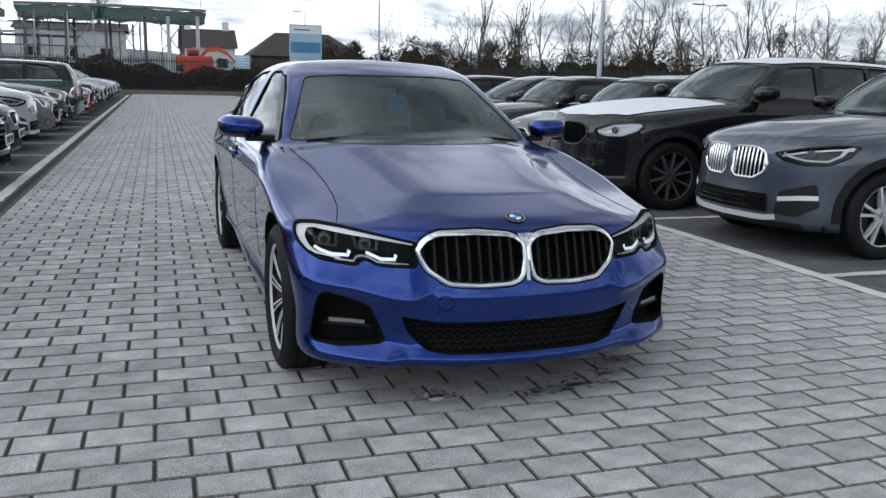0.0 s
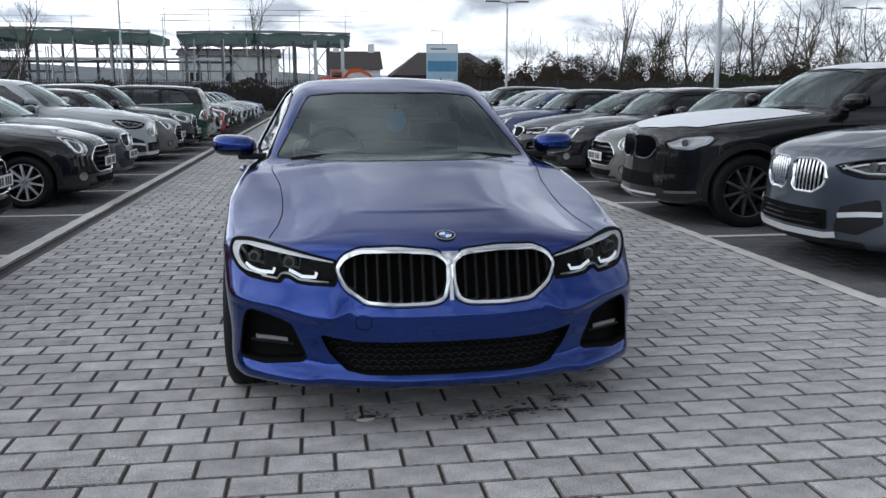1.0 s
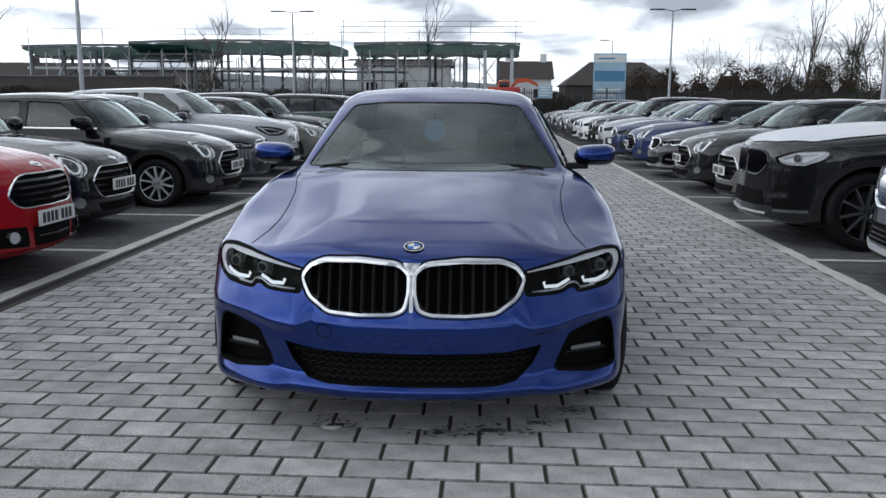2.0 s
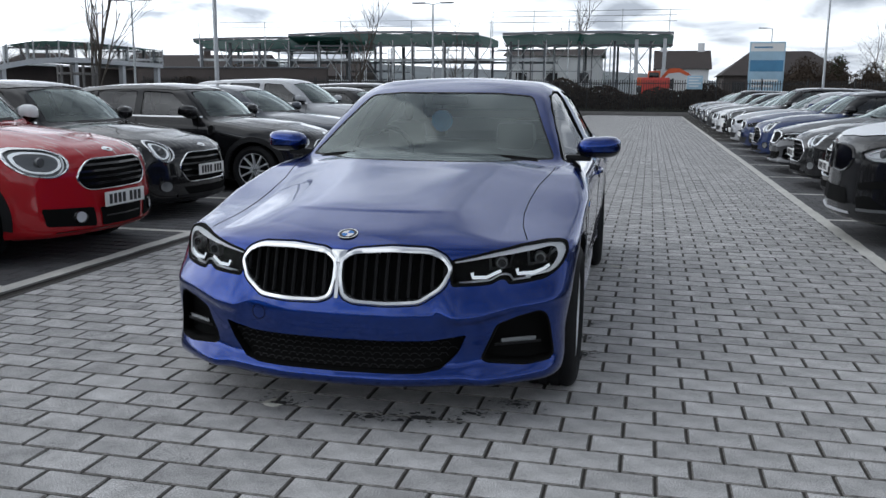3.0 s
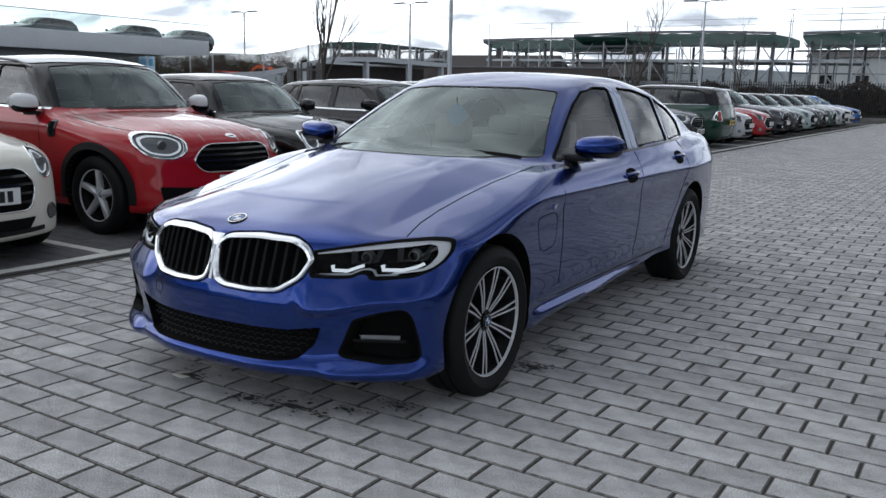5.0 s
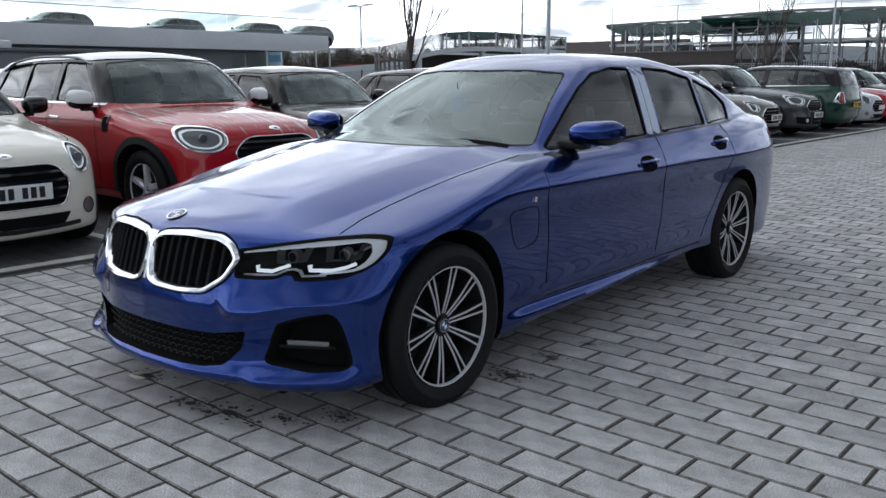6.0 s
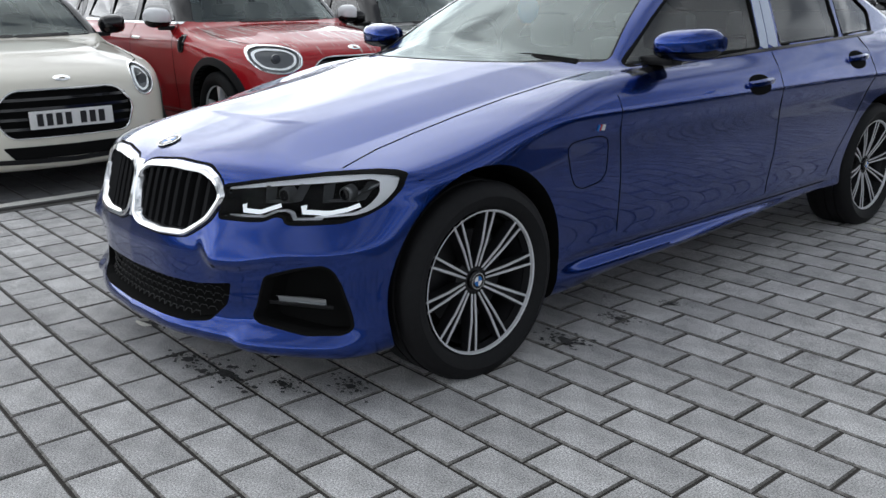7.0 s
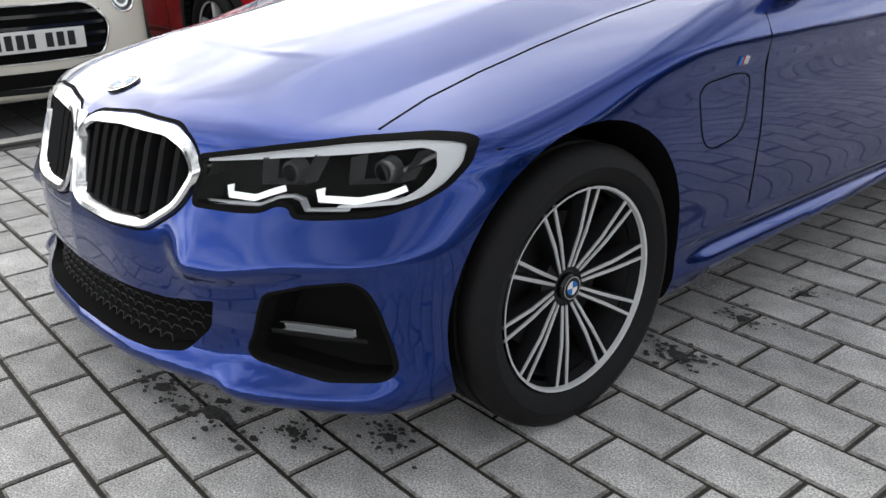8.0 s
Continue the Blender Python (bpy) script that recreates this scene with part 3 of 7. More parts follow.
def plate(parent, F, z, chars="", y_off=0.02, width=0.52, x=0.0, rear=False):
    """A number plate with its characters as plain dark bars."""
    lay = F.rear if rear else F.front
    y = lay([(x, z)], y_off)[0][1]
    d = 1 if rear else -1
    pl = part("number_plate", box((x - width / 2, min(y, y + d * 0.012), z - 0.056), (x + width / 2, max(y, y + d * 0.012), z + 0.056), 0.003), PLATE_YELLOW if rear else PLATE_WHITE, parent, "number plate with plain dark bars")
    yy = y + d * 0.0135
    for i in range(7):
        cx = x + (-0.21 + 0.058 * i + (0.035 if i > 3 else 0) + 0.012) * width / 0.52
        part("plate_bar", box((cx - 0.019, yy - 0.001, z - 0.038), (cx + 0.019, yy + 0.001, z + 0.038)), INK, pl, smooth=False)
    return pl


def seat(parent, x, y, z, tall=0.62):
    for name, lo, hi in (("seat_cushion", (x - 0.24, y - 0.25, z), (x + 0.24, y + 0.25, z + 0.16)), ("seat_back", (x - 0.23, y + 0.14, z + 0.12), (x + 0.23, y + 0.30, z + tall)), ("headrest", (x - 0.125, y + 0.20, z + tall + 0.03), (x + 0.125, y + 0.31, z + tall + 0.21))):
        part(name, box(lo, hi, 0.05), SEAT, parent)


def build_car(F, name, label, C, group=""):
    """A whole car from its form F and its fittings C."""
    car = thing(name, label, C.get("category", "car"), group=group)
    fine = C.get("fine", 1.0)
    me = skin(F.body, ((-0.35, F.core[0], 0.40), (0.35, F.core[1], 0.58)), ((-1.35, F.length[0] - 0.6, -0.3), (1.35, F.length[1] + 0.6, F.height + 0.5)), [int(n * fine) for n in C.get("mesh", (64, 156, 60))], 0.85)
    me.materials.append(C["paint"])
    me.materials.append(BLACK_VOID)
    me.materials.append(TRIM_GREY)
    cutters = []
    bm = bmesh.new()
    ax = C.get("axle", 0.0)
    for y in (ax, F.base):
        for s in (-1, 1):
            ring = ring_of(y, F.hub + 0.01, F.arch, F.arch, 48)
            fan_prism(bm, [(s * (F.width - 0.36), a, b) for a, b in ring], [(s * (F.width + 0.3), a, b) for a, b in ring])
    cutters.append(bm_mesh(bm))
    inner = ((-0.25, F.hollow_y[0], 0.62), (0.25, F.hollow_y[1], 0.85))
    cutters.append(skin(F.hollow, inner, ((-1.2, F.hollow_y[0] - 1.6, -0.2), (1.2, F.hollow_y[1] + 1.6, F.height + 0.4)), [int(n * fine) for n in (24, 40, 20)]))
    for k in C["openings_front"]:
        bm = bmesh.new()
        o = resampled(k["outline"], 0.02)
        for s in (1, -1) if k.get("both", True) else (1,):
            back = F.front(o, -k["depth"], s)
            ahead = back.copy()
            ahead[:, 1] = F.length[0] - 0.3
            fan_prism(bm, ahead, back)
        cutters.append(bm_mesh(bm))
    bm = bmesh.new()
    ws, rw = resampled(C["windscreen"], 0.05), resampled(C["rear_window"], 0.05)
    y0 = float(F.screen(F.belt)) - 0.25
    ym = float(F.screen(F.height - 0.06)) + 0.35
    fan_prism(bm, [(a, y0, b) for a, b in ws], [(a, ym, b) for a, b in ws])
    y1 = float(F.back(F.height - 0.1)) - 0.30
    fan_prism(bm, [(a, y1, b) for a, b in rw], [(a, F.length[1] + 0.4, b) for a, b in rw])
    cutters.append(bm_mesh(bm))
    bm = bmesh.new()
    for o in C["side_windows"]:
        for s in (-1, 1):
            fan_prism(bm, [(s * 0.3, a, b) for a, b in o], [(s * 1.3, a, b) for a, b in o])
    cutters.append(bm_mesh(bm))
    made = carve(me, cutters)
    if C.get("pillar"):
        bm = bmesh.new()
        bm.from_mesh(made)
        bmesh.ops.bisect_plane(bm, geom=[*bm.verts, *bm.edges, *bm.faces], plane_co=(0, 0, F.belt + 0.012), plane_no=(0, 0, 1))
        for f in bm.faces:
            if f.material_index == 0 and f.calc_center_median().z > F.belt + 0.012:
                f.material_index = 3
        bm.to_mesh(made)
        bm.free()
    body = link_data("body", made, [], car)
    if C.get("pillar"):
        body.data.materials.append(C["pillar"])
    # glazing
    pane = C.get("pane", PANE)
    part("windscreen", sheet(F.front, ws, -0.006), pane, car, "clear windscreen reflecting grey cloud")
    part("windscreen_seal", surround(F.front, ws, [(0.0, 0.001), (0.005, 0.001), (0.008, -0.006)]), BLACK_PLASTIC, car)
    part("rear_window", sheet(F.rear, rw, -0.006), C.get("pane_rear", pane), car)
    for o in C["side_windows"]:
        for s in (-1, 1):
            part("side_window", sheet(F.side, o, -0.008, s, 3), C.get("pane_side", pane), car)
            part("window_seal", surround(F.side, o, [(-0.006, -0.002), (-0.005, 0.002), (0.002, 0.002), (0.005, -0.010)], s), C.get("seal", BLACK_VOID), car)
    # cabin
    fl = F.floor
    sy = F.seat_y
    for x in (-0.36, 0.36):
        seat(car, x, sy, fl + 0.02, F.belt - fl - 0.06)
    part("rear_bench", box((-0.6, sy + 0.85, fl + 0.05), (0.6, sy + 1.05, F.belt + 0.02), 0.06), SEAT, car)
    for x in (-0.36, 0.36):
        part("rear_headrest", box((x - 0.12, sy + 0.92, F.belt + 0.03), (x + 0.12, sy + 1.02, F.belt + 0.16), 0.04), SEAT, car)
    dash_y = float(F.screen(F.belt + 0.03))
    part("dashboard", box((-0.62, dash_y + 0.14, fl + 0.1), (0.62, sy - 0.36, F.belt - 0.02), 0.05), BLACK_PLASTIC, car)
    if fine >= 0.8:
        t = np.linspace(0, 2 * math.pi, 28, endpoint=False)
        tilt = Matrix.Translation((C.get("driver", -0.36), sy - 0.33, F.belt - 0.02)) @ Euler((radians(66), 0, 0)).to_matrix().to_4x4()
        sw = loft([[tilt @ Vector(((0.18 + 0.014 * math.cos(b)) * math.cos(a), (0.18 + 0.014 * math.cos(b)) * math.sin(a), 0.014 * math.sin(b))) for b in np.linspace(0, 2 * math.pi, 9)[:-1]] for a in [*t, 0.0]])
        part("steering_wheel", sw, BLACK_PLASTIC, car)
        spokes = bmesh.new()
        for a in (0.2, math.pi - 0.2, -math.pi / 2):
            add_tube(spokes, tilt @ Vector((0, 0, 0)), tilt @ Vector((0.18 * math.cos(a), 0.18 * math.sin(a), 0)), 0.02, n=6)
        part("wheel_spokes", spokes, BLACK_PLASTIC, car)
        mz = F.height - 0.15
        my = float(F.screen(mz)) + 0.10
        part("inside_mirror", box((-0.11, my, mz - 0.03), (0.11, my + 0.03, mz + 0.03), 0.02), BLACK_PLASTIC, car)
    # wheels
    for y in (ax, F.base):
        for s in (-1, 1):
            wheel(car, (s * (F.width - C.get("inset", 0.135)), y, F.hub), F.tyre, F.tread, F.rim, C["wheel"], s, C.get("rim", SILVER))
    part("underbody", box((-F.width + 0.32, 0.42, float(F.under(1)) - 0.01), (F.width - 0.32, F.base - 0.42, 0.34)), BLACK_VOID, car)
    C["dress"](F, car, C)
    return car


def door_mirror(F, car, C, y, z, mat, out=None, tall=0.060):
    """Both door mirrors: shell, glass, foot."""
    for s in (-1, 1):
        x0 = F.side([(y + 0.02, z - 0.06)], 0, s)[0][0] * s
        x1 = out or x0 + 0.27
        a0 = x0 + 0.035
        rows = []
        for k in range(15):
            u = -1 + 2 * k / 14
            x = (a0 + x1) / 2 + (x1 - a0) / 2 * math.sin(u * math.pi / 2)
            e = max(0.05, 1 - abs(math.sin(u * math.pi / 2)) ** 4.0) ** 0.5
            taper = 1.0 - 0.10 * (u + 1) / 2
            yc = y + 0.05 * ((u + 1) / 2) ** 2
            ring = []
            for t in np.linspace(0, 2 * math.pi, 24, endpoint=False):
                c, n = math.cos(t), math.sin(t)
                dy = (0.105 if c < 0 else 0.045) * c * e
                dz = tall * taper * e * np.sign(n) * abs(n) ** 0.75
                ring.append((s * x, yc + dy, z + dz + (0.012 * (u + 1) if n > 0 else 0.0)))
            rows.append(ring)
        shell = part("mirror_shell", loft(rows, True, True), mat, car)
        gl = bmesh.new()
        cx, hx = (a0 + x1) / 2, (x1 - a0) / 2 * 0.9
        gl.faces.new([gl.verts.new((s * (cx + q[0]), y + 0.050 + 0.05 * ((q[0] / hx + 1) / 2) ** 2, z + 0.006 + q[1])) for q in ring_of(0, 0, hx, tall * 0.80, 24, 2.8)])
        part("mirror_glass", gl, CHROME, shell, smooth=False)
        band = [[(q[0], q[1], q[2] - 0.002) for q in r[13:20]] for r in rows[1:-1]]
        lower = bmesh.new()
        add_loft(lower, [[(p[0], p[1] * 1.0 + (p[1] - y) * 0.03, p[2] - 0.004) for p in r] for r in band], closed=False)
        part("mirror_underside", lower, BLACK_GLOSS, shell)
        foot = bmesh.new()
        add_box(foot, (min(s * (x0 - 0.04), s * (a0 + 0.10)), y - 0.035, z - tall - 0.022), (max(s * (x0 - 0.04), s * (a0 + 0.08)), y + 0.04, z - tall + 0.012), 0.012)
        part("mirror_foot", foot, BLACK_PLASTIC, shell)


def door_handle(F, car, y, z, mat, bowl=True):
    for s in (-1, 1):
        if bowl:
            # flat black sheet stands in for the shaded hollow behind the handle
            part("handle_recess", sheet(F.side, ring_of(y, z - 0.005, 0.085, 0.042, 24, 2.4), 0.0015, s, 2), BLACK_VOID, car)
        rows = []
        for k in range(7):
            t = k / 6
            yy = y - 0.095 + 0.19 * t
            h, o = 0.013 + 0.004 * math.sin(math.pi * t), 0.006 + 0.030 * math.sin(math.pi * (0.12 + 0.76 * t))
            base = F.side([(yy, z)], 0, s)[0]
            rows.append([(base[0] + s * dx, yy, z + 0.008 * t + dz) for dx, dz in ((o - 0.014, -h), (o, -h * 0.5), (o, h * 0.5), (o - 0.014, h))])
        part("door_handle", loft(rows, True, True), mat, car)


def seams(F, car, lay, lines, width=0.005, sign=(1, -1)):
    """Shut lines between panels."""
    for line in lines:
        for s in sign:
            part("panel_gap", strip(lay, line, width, 0.0012, s), BLACK_VOID, car, smooth=False)


def saloon_form():
    """A low four-door saloon with a long creased bonnet."""
    outer = curve((-0.75, 0.375), (-0.3, 0.385), (0.1, 0.405), (0.6, 0.475), (0.95, 0.52))
    inner = curve((-0.75, 0.345), (-0.45, 0.295), (-0.1, 0.262), (0.2, 0.280), (0.6, 0.36), (0.95, 0.43))
    ledge = curve((0.36, 0.500), (0.46, 0.446), (0.52, 0.448), (0.60, 0.466), (0.68, 0.484), (0.78, 0.494), (0.90, 0.525))
    sill = curve((0.45, 0.165), (0.70, 0.192), (1.10, 0.206), (1.60, 0.232), (2.30, 0.255), (2.60, 0.24), (3.2, 0.205))

    def ramp(d, soft):
        return soft * np.log1p(np.exp(np.clip(d / soft, -40, 40)))

    def smooth(v, a, b):
        t = np.clip((v - a) / (b - a), 0, 1)
        return t * t * (3 - 2 * t)

    def relief(ax, y):
        on = smooth(y, -0.76, -0.25) * smooth(-y, -1.0, -0.55)
        # outside each crease the bonnet falls away towards the shut line
        fallen = 0.045 * ramp(ax - inner(y), 0.008) + 0.080 * ramp(ax - outer(y), 0.005) - 0.125 * ramp(ax - 0.610, 0.05)
        return on * (0.012 - fallen)

    def jut(ax, z):
        # a lit ledge under the lamps that ends in a sharp undercut, and the blade under the side intakes
        zc = ledge(ax)
        side = smooth(ax, 0.36, 0.47) * (1 - smooth(ax, 0.80, 0.90))
        above = np.clip((0.605 - z) / (0.605 - zc), 0, 1) ** 1.3
        below = 1 - 0.70 * smooth(zc - z, 0.0, 0.040) - 0.30 * smooth(zc - z, 0.03, 0.15)
        blade = smooth(ax, 0.47, 0.57) * (1 - smooth(ax, 0.78, 0.89)) * smooth(-z, -0.275, -0.190)
        lip = (1 - smooth(ax, 0.60, 0.86)) * smooth(-z, -0.258, -0.205)
        return 0.030 * side * np.where(z > zc, above, below) + 0.028 * blade + 0.024 * lip

    def rocker(y, z):
        # the sill blade between the wheels
        on = smooth(y, 0.30, 0.55) * (1 - smooth(y, 2.25, 2.50))
        return on * (0.012 * bump(z, 0.232, 0.022) - 0.014 * bump(z, 0.285, 0.020))

    return Form(
        width=0.905, height=1.402, base=2.857, hub=0.312, tyre=0.326, rim=0.236, tread=0.225, arch=0.371, belt=0.945, floor=0.36, seat_y=1.45, core=(-0.25, 3.2), hollow_y=(1.35, 2.5), flare=0.014, jut=jut, rocker=rocker,
        nose=curve((0.10, -0.70), (0.175, -0.768), (0.215, -0.780), (0.262, -0.772), (0.31, -0.768), (0.37, -0.774), (0.44, -0.775), (0.49, -0.766), (0.56, -0.745), (0.62, -0.727), (0.69, -0.70), (0.735, -0.63), (0.80, -0.40)),
        bow=curve((0, 0), (0.2, 0.012), (0.42, 0.075), (0.58, 0.145), (0.70, 0.235), (0.80, 0.335), (0.87, 0.43), (0.92, 0.58), (1.0, 1.0)),
        bow_low=curve((0, 0), (0.2, 0.012), (0.42, 0.07), (0.58, 0.140), (0.66, 0.185), (0.75, 0.245), (0.82, 0.305), (0.87, 0.375), (0.91, 0.50), (1.0, 0.9)),
        plan=curve((-0.8, 0.83), (-0.45, 0.88), (0.0, 0.898), (0.5, 0.897), (1.6, 0.900), (2.4, 0.903), (2.857, 0.908), (3.3, 0.890), (3.9, 0.80)),
        flank=curve((0.12, -0.07), (0.19, -0.036), (0.25, -0.030), (0.34, -0.032), (0.45, -0.024), (0.60, -0.014), (0.72, -0.010), (0.775, -0.002), (0.797, 0.0), (0.815, -0.006), (0.86, -0.026), (0.94, -0.066), (1.05, -0.14)),
        deck=curve((-0.85, 0.70), (-0.60, 0.745), (-0.3, 0.805), (0.0, 0.855), (0.35, 0.910), (0.62, 0.950), (0.9, 0.965), (1.6, 0.965), (2.6, 1.00), (3.2, 1.035), (3.6, 1.050), (3.85, 1.035), (3.95, 1.01)),
        drop=curve((-0.8, 0.13), (-0.2, 0.145), (0.4, 0.09), (0.8, 0.065), (1.6, 0.05), (3.0, 0.07), (3.8, 0.13)), fall=2.6, relief=relief, round_top=0.06, round_front=0.045,
        tail=curve((0.12, 3.72), (0.25, 3.87), (0.45, 3.94), (0.70, 3.93), (0.80, 3.90), (0.90, 3.82), (1.02, 3.80), (1.06, 3.74)),
        tail_bow=curve((0, 0), (0.5, 0.04), (0.72, 0.13), (0.82, 0.26), (0.9, 0.50), (1.0, 0.9)),
        under=lambda y: sill(y),
        screen=curve((0.80, 0.28), (0.94, 0.60), (1.10, 0.905), (1.22, 1.155), (1.30, 1.345), (1.40, 1.70)), screen_bow=0.50, screen_steep=0.50,
        back=curve((0.88, 3.80), (1.03, 3.56), (1.12, 3.33), (1.20, 3.09), (1.29, 2.77), (1.42, 2.1)), back_bow=0.30, back_steep=0.40,
        roof=curve((0.9, 1.235), (1.35, 1.347), (1.75, 1.391), (2.1, 1.399), (2.5, 1.380), (2.9, 1.318), (3.3, 1.215)), crown=0.040,
        cab=curve((0.85, 0.875), (0.95, 0.842), (1.10, 0.760), (1.25, 0.668), (1.32, 0.622), (1.42, 0.54)), cab_plan=curve((0.5, -0.11), (0.9, -0.095), (1.2, -0.080), (1.5, -0.045), (1.85, -0.010), (2.2, 0.0), (2.6, -0.015), (3.0, -0.06), (3.5, -0.13)))


LAMP = [(0.428, 0.657), (0.585, 0.687), (0.683, 0.701), (0.766, 0.706), (0.815, 0.703), (0.844, 0.696), (0.853, 0.662), (0.838, 0.622), (0.812, 0.593), (0.772, 0.573), (0.683, 0.565), (0.645, 0.565), (0.634, 0.583), (0.610, 0.586), (0.584, 0.570), (0.539, 0.566), (0.436, 0.565)]
KIDNEY = [(0.004, 0.660), (0.050, 0.694), (0.20, 0.706), (0.345, 0.700), (0.405, 0.676), (0.440, 0.628), (0.405, 0.556), (0.325, 0.502), (0.20, 0.495), (0.070, 0.499), (0.022, 0.518), (0.005, 0.58)]
INTAKE = [(-0.500, 0.378), (-0.37, 0.356), (0.37, 0.356), (0.500, 0.378), (0.468, 0.304), (0.405, 0.242), (0.33, 0.230), (-0.33, 0.230), (-0.405, 0.242), (-0.468, 0.304)]
FOG = [(0.610, 0.412), (0.69, 0.440), (0.765, 0.456), (0.788, 0.440), (0.800, 0.40), (0.818, 0.268), (0.805, 0.249), (0.72, 0.243), (0.570, 0.262), (0.552, 0.278)]


def dress_saloon(F, car, C):
    fine = C.get("fine", 1.0) >= 0.8
    lamp, kidney = softened(LAMP, 0.014), softened(KIDNEY, 0.024)
    for s in (-1, 1):
        head = part("headlight", sheet(F.front, shrunk(lamp, 0.004), -0.062, s), BLACK_VOID, car, "clear headlight with white light guides")
        part("lamp_lens", sheet(F.front, resampled(lamp, 0.02), 0.001, s, 5), LENS, head)
        part("lamp_edge", surround(F.front, resampled(lamp, 0.02), [(-0.004, 0.001), (0.0, 0.0022), (0.005, 0.0022), (0.008, -0.012)], s), BLACK_VOID, head)
        # bright blade along the upper edge and round the outer end
        blade_out = evened([(0.442, 0.651), (0.588, 0.682), (0.691, 0.694), (0.763, 0.699), (0.826, 0.694), (0.838, 0.684), (0.843, 0.657), (0.831, 0.627), (0.811, 0.603), (0.786, 0.590), (0.700, 0.580)], 44)
        blade_in = evened([(0.442, 0.646), (0.60, 0.667), (0.716, 0.678), (0.785, 0.687), (0.805, 0.681), (0.815, 0.658), (0.813, 0.640), (0.799, 0.613), (0.780, 0.596), (0.700, 0.585)], 44)
        bm = loft([F.front(blade_out, -0.050, s), F.front(blade_out, -0.010, s), F.front(blade_in, -0.010, s), F.front(blade_in, -0.050, s)], False)
        part("light_blade", bm, LAMP_BLADE, head)
        part("lamp_trim", strip(F.front, [(0.462, 0.574), (0.575, 0.580), (0.606, 0.597), (0.628, 0.600), (0.645, 0.594), (0.658, 0.577), (0.72, 0.580)], 0.006, -0.012, s), SILVER, head)
        part("lamp_fin", strip(F.front, [(0.770, 0.645), (0.806, 0.674)], 0.010, -0.020, s), GREY_ALLOY, head)
        for cx, cz, line in ((0.744, 0.646, [(0.668, 0.615), (0.674, 0.597), (0.729, 0.595), (0.766, 0.605), (0.786, 0.617)]), (0.606, 0.640, [(0.506, 0.610), (0.512, 0.592), (0.562, 0.591), (0.586, 0.602), (0.612, 0.613)])):
            part("light_guide", strip(F.front, line, 0.012, -0.008, s), LAMP_WHITE, head)
            at = F.front([(cx, cz)], -0.045, s)[0]
            eye = bmesh.new()
            add_tube(eye, at, at + np.array((s * 0.006, -0.03, 0)), 0.026, 0.022, 16)
            part("projector", eye, GREY_ALLOY, head)
            ring = bmesh.new()
            add_tube(ring, at + np.array((0, 0.0, 0)), at + np.array((s * 0.007, -0.034, 0)), 0.017, 0.016, 16)
            part("projector_lens", ring, BLACK_GLOSS, head)
            u = [(cx - 0.040, cz + 0.026), (cx - 0.034, cz - 0.020), (cx + 0.034, cz - 0.016), (cx + 0.044, cz + 0.034)]
            part("lamp_bracket", strip(F.front, u, 0.006, -0.034, s), GREY_ALLOY, head)
        # kidney grille
        k = resampled(kidney, 0.011)
        gr = part("grille", sheet(F.front, shrunk(k, 0.01), -0.058, s), BLACK_VOID, car, "black slatted grille in a bright frame")
        part("grille_frame", surround(F.front, k, [(-0.004, -0.008), (-0.002, 0.008), (0.003, 0.013), (0.013, 0.011), (0.018, 0.003), (0.020, -0.02), (0.021, -0.045)], s), CHROME, gr, "satin chrome frame")
        part("grille_gap", surround(F.front, k, [(-0.010, 0.001), (-0.005, 0.001)], s), BLACK_VOID, gr)
        for i in range(9):
            x = 0.060 + i * 0.0430
            zt = np.interp(x, [0.016, 0.055, 0.2, 0.345, 0.405, 0.44], [0.64, 0.672, 0.684, 0.678, 0.655, 0.61])
            zl = np.interp(x, [0.016, 0.075, 0.2, 0.325, 0.405, 0.44], [0.54, 0.518, 0.515, 0.525, 0.578, 0.615])
            zz = np.linspace(zl, zt, 7)
            mid = F.front([(x, z) for z in zz], 0, s)
            rows = [[(m[0] + dx, m[1] + dy, m[2]) for dx, dy in ((-0.004, 0.045), (-0.006, 0.012), (0, 0.004), (0.006, 0.012), (0.004, 0.045))] for m in mid]
            part("grille_slat", loft(rows, True, True), BLACK_PLASTIC, gr)
        # side intake with its lamp and the blade beneath
        fog = resampled(softened(FOG, 0.016), 0.02)
        duct = part("side_intake", sheet(F.front, shrunk(fog, 0.003), -0.085, s), BLACK_VOID, car, "black side intake with a slim lamp")
        part("intake_edge", surround(F.front, fog, [(-0.003, 0.0), (0.0, 0.002), (0.004, 0.001), (0.007, -0.03)], s), BLACK_VOID, duct)
        part("fog_lamp", strip(F.front, [(0.624, 0.343), (0.68, 0.344), (0.750, 0.341)], 0.017, -0.014, s), LENS_BAR, duct, "slim clear fog lamp")
        part("fog_shelf", strip(F.front, [(0.600, 0.328), (0.68, 0.328), (0.770, 0.326)], 0.010, -0.008, s), BLACK_PLASTIC, duct)
    it = resampled(softened(INTAKE, 0.012), 0.03)
    low = part("lower_intake", sheet(F.front, shrunk(it, 0.004), -0.05), BLACK_VOID, car, "black lower intake with honeycomb mesh")
    if fine:
        comb = bmesh.new()
        for row in range(6):
            zz = 0.243 + row * 0.023
            half = np.interp(zz, [0.228, 0.30, 0.376], [0.355, 0.45, 0.48])
            n = int(half * 2 / 0.036)
            for i in range(n):
                x0 = -half + (i + 0.5 * (row % 2)) * 0.036
                pts = F.front([(x0, zz), (x0 + 0.009, zz + 0.0115), (x0 + 0.027, zz + 0.0115), (x0 + 0.036, zz)], -0.022)
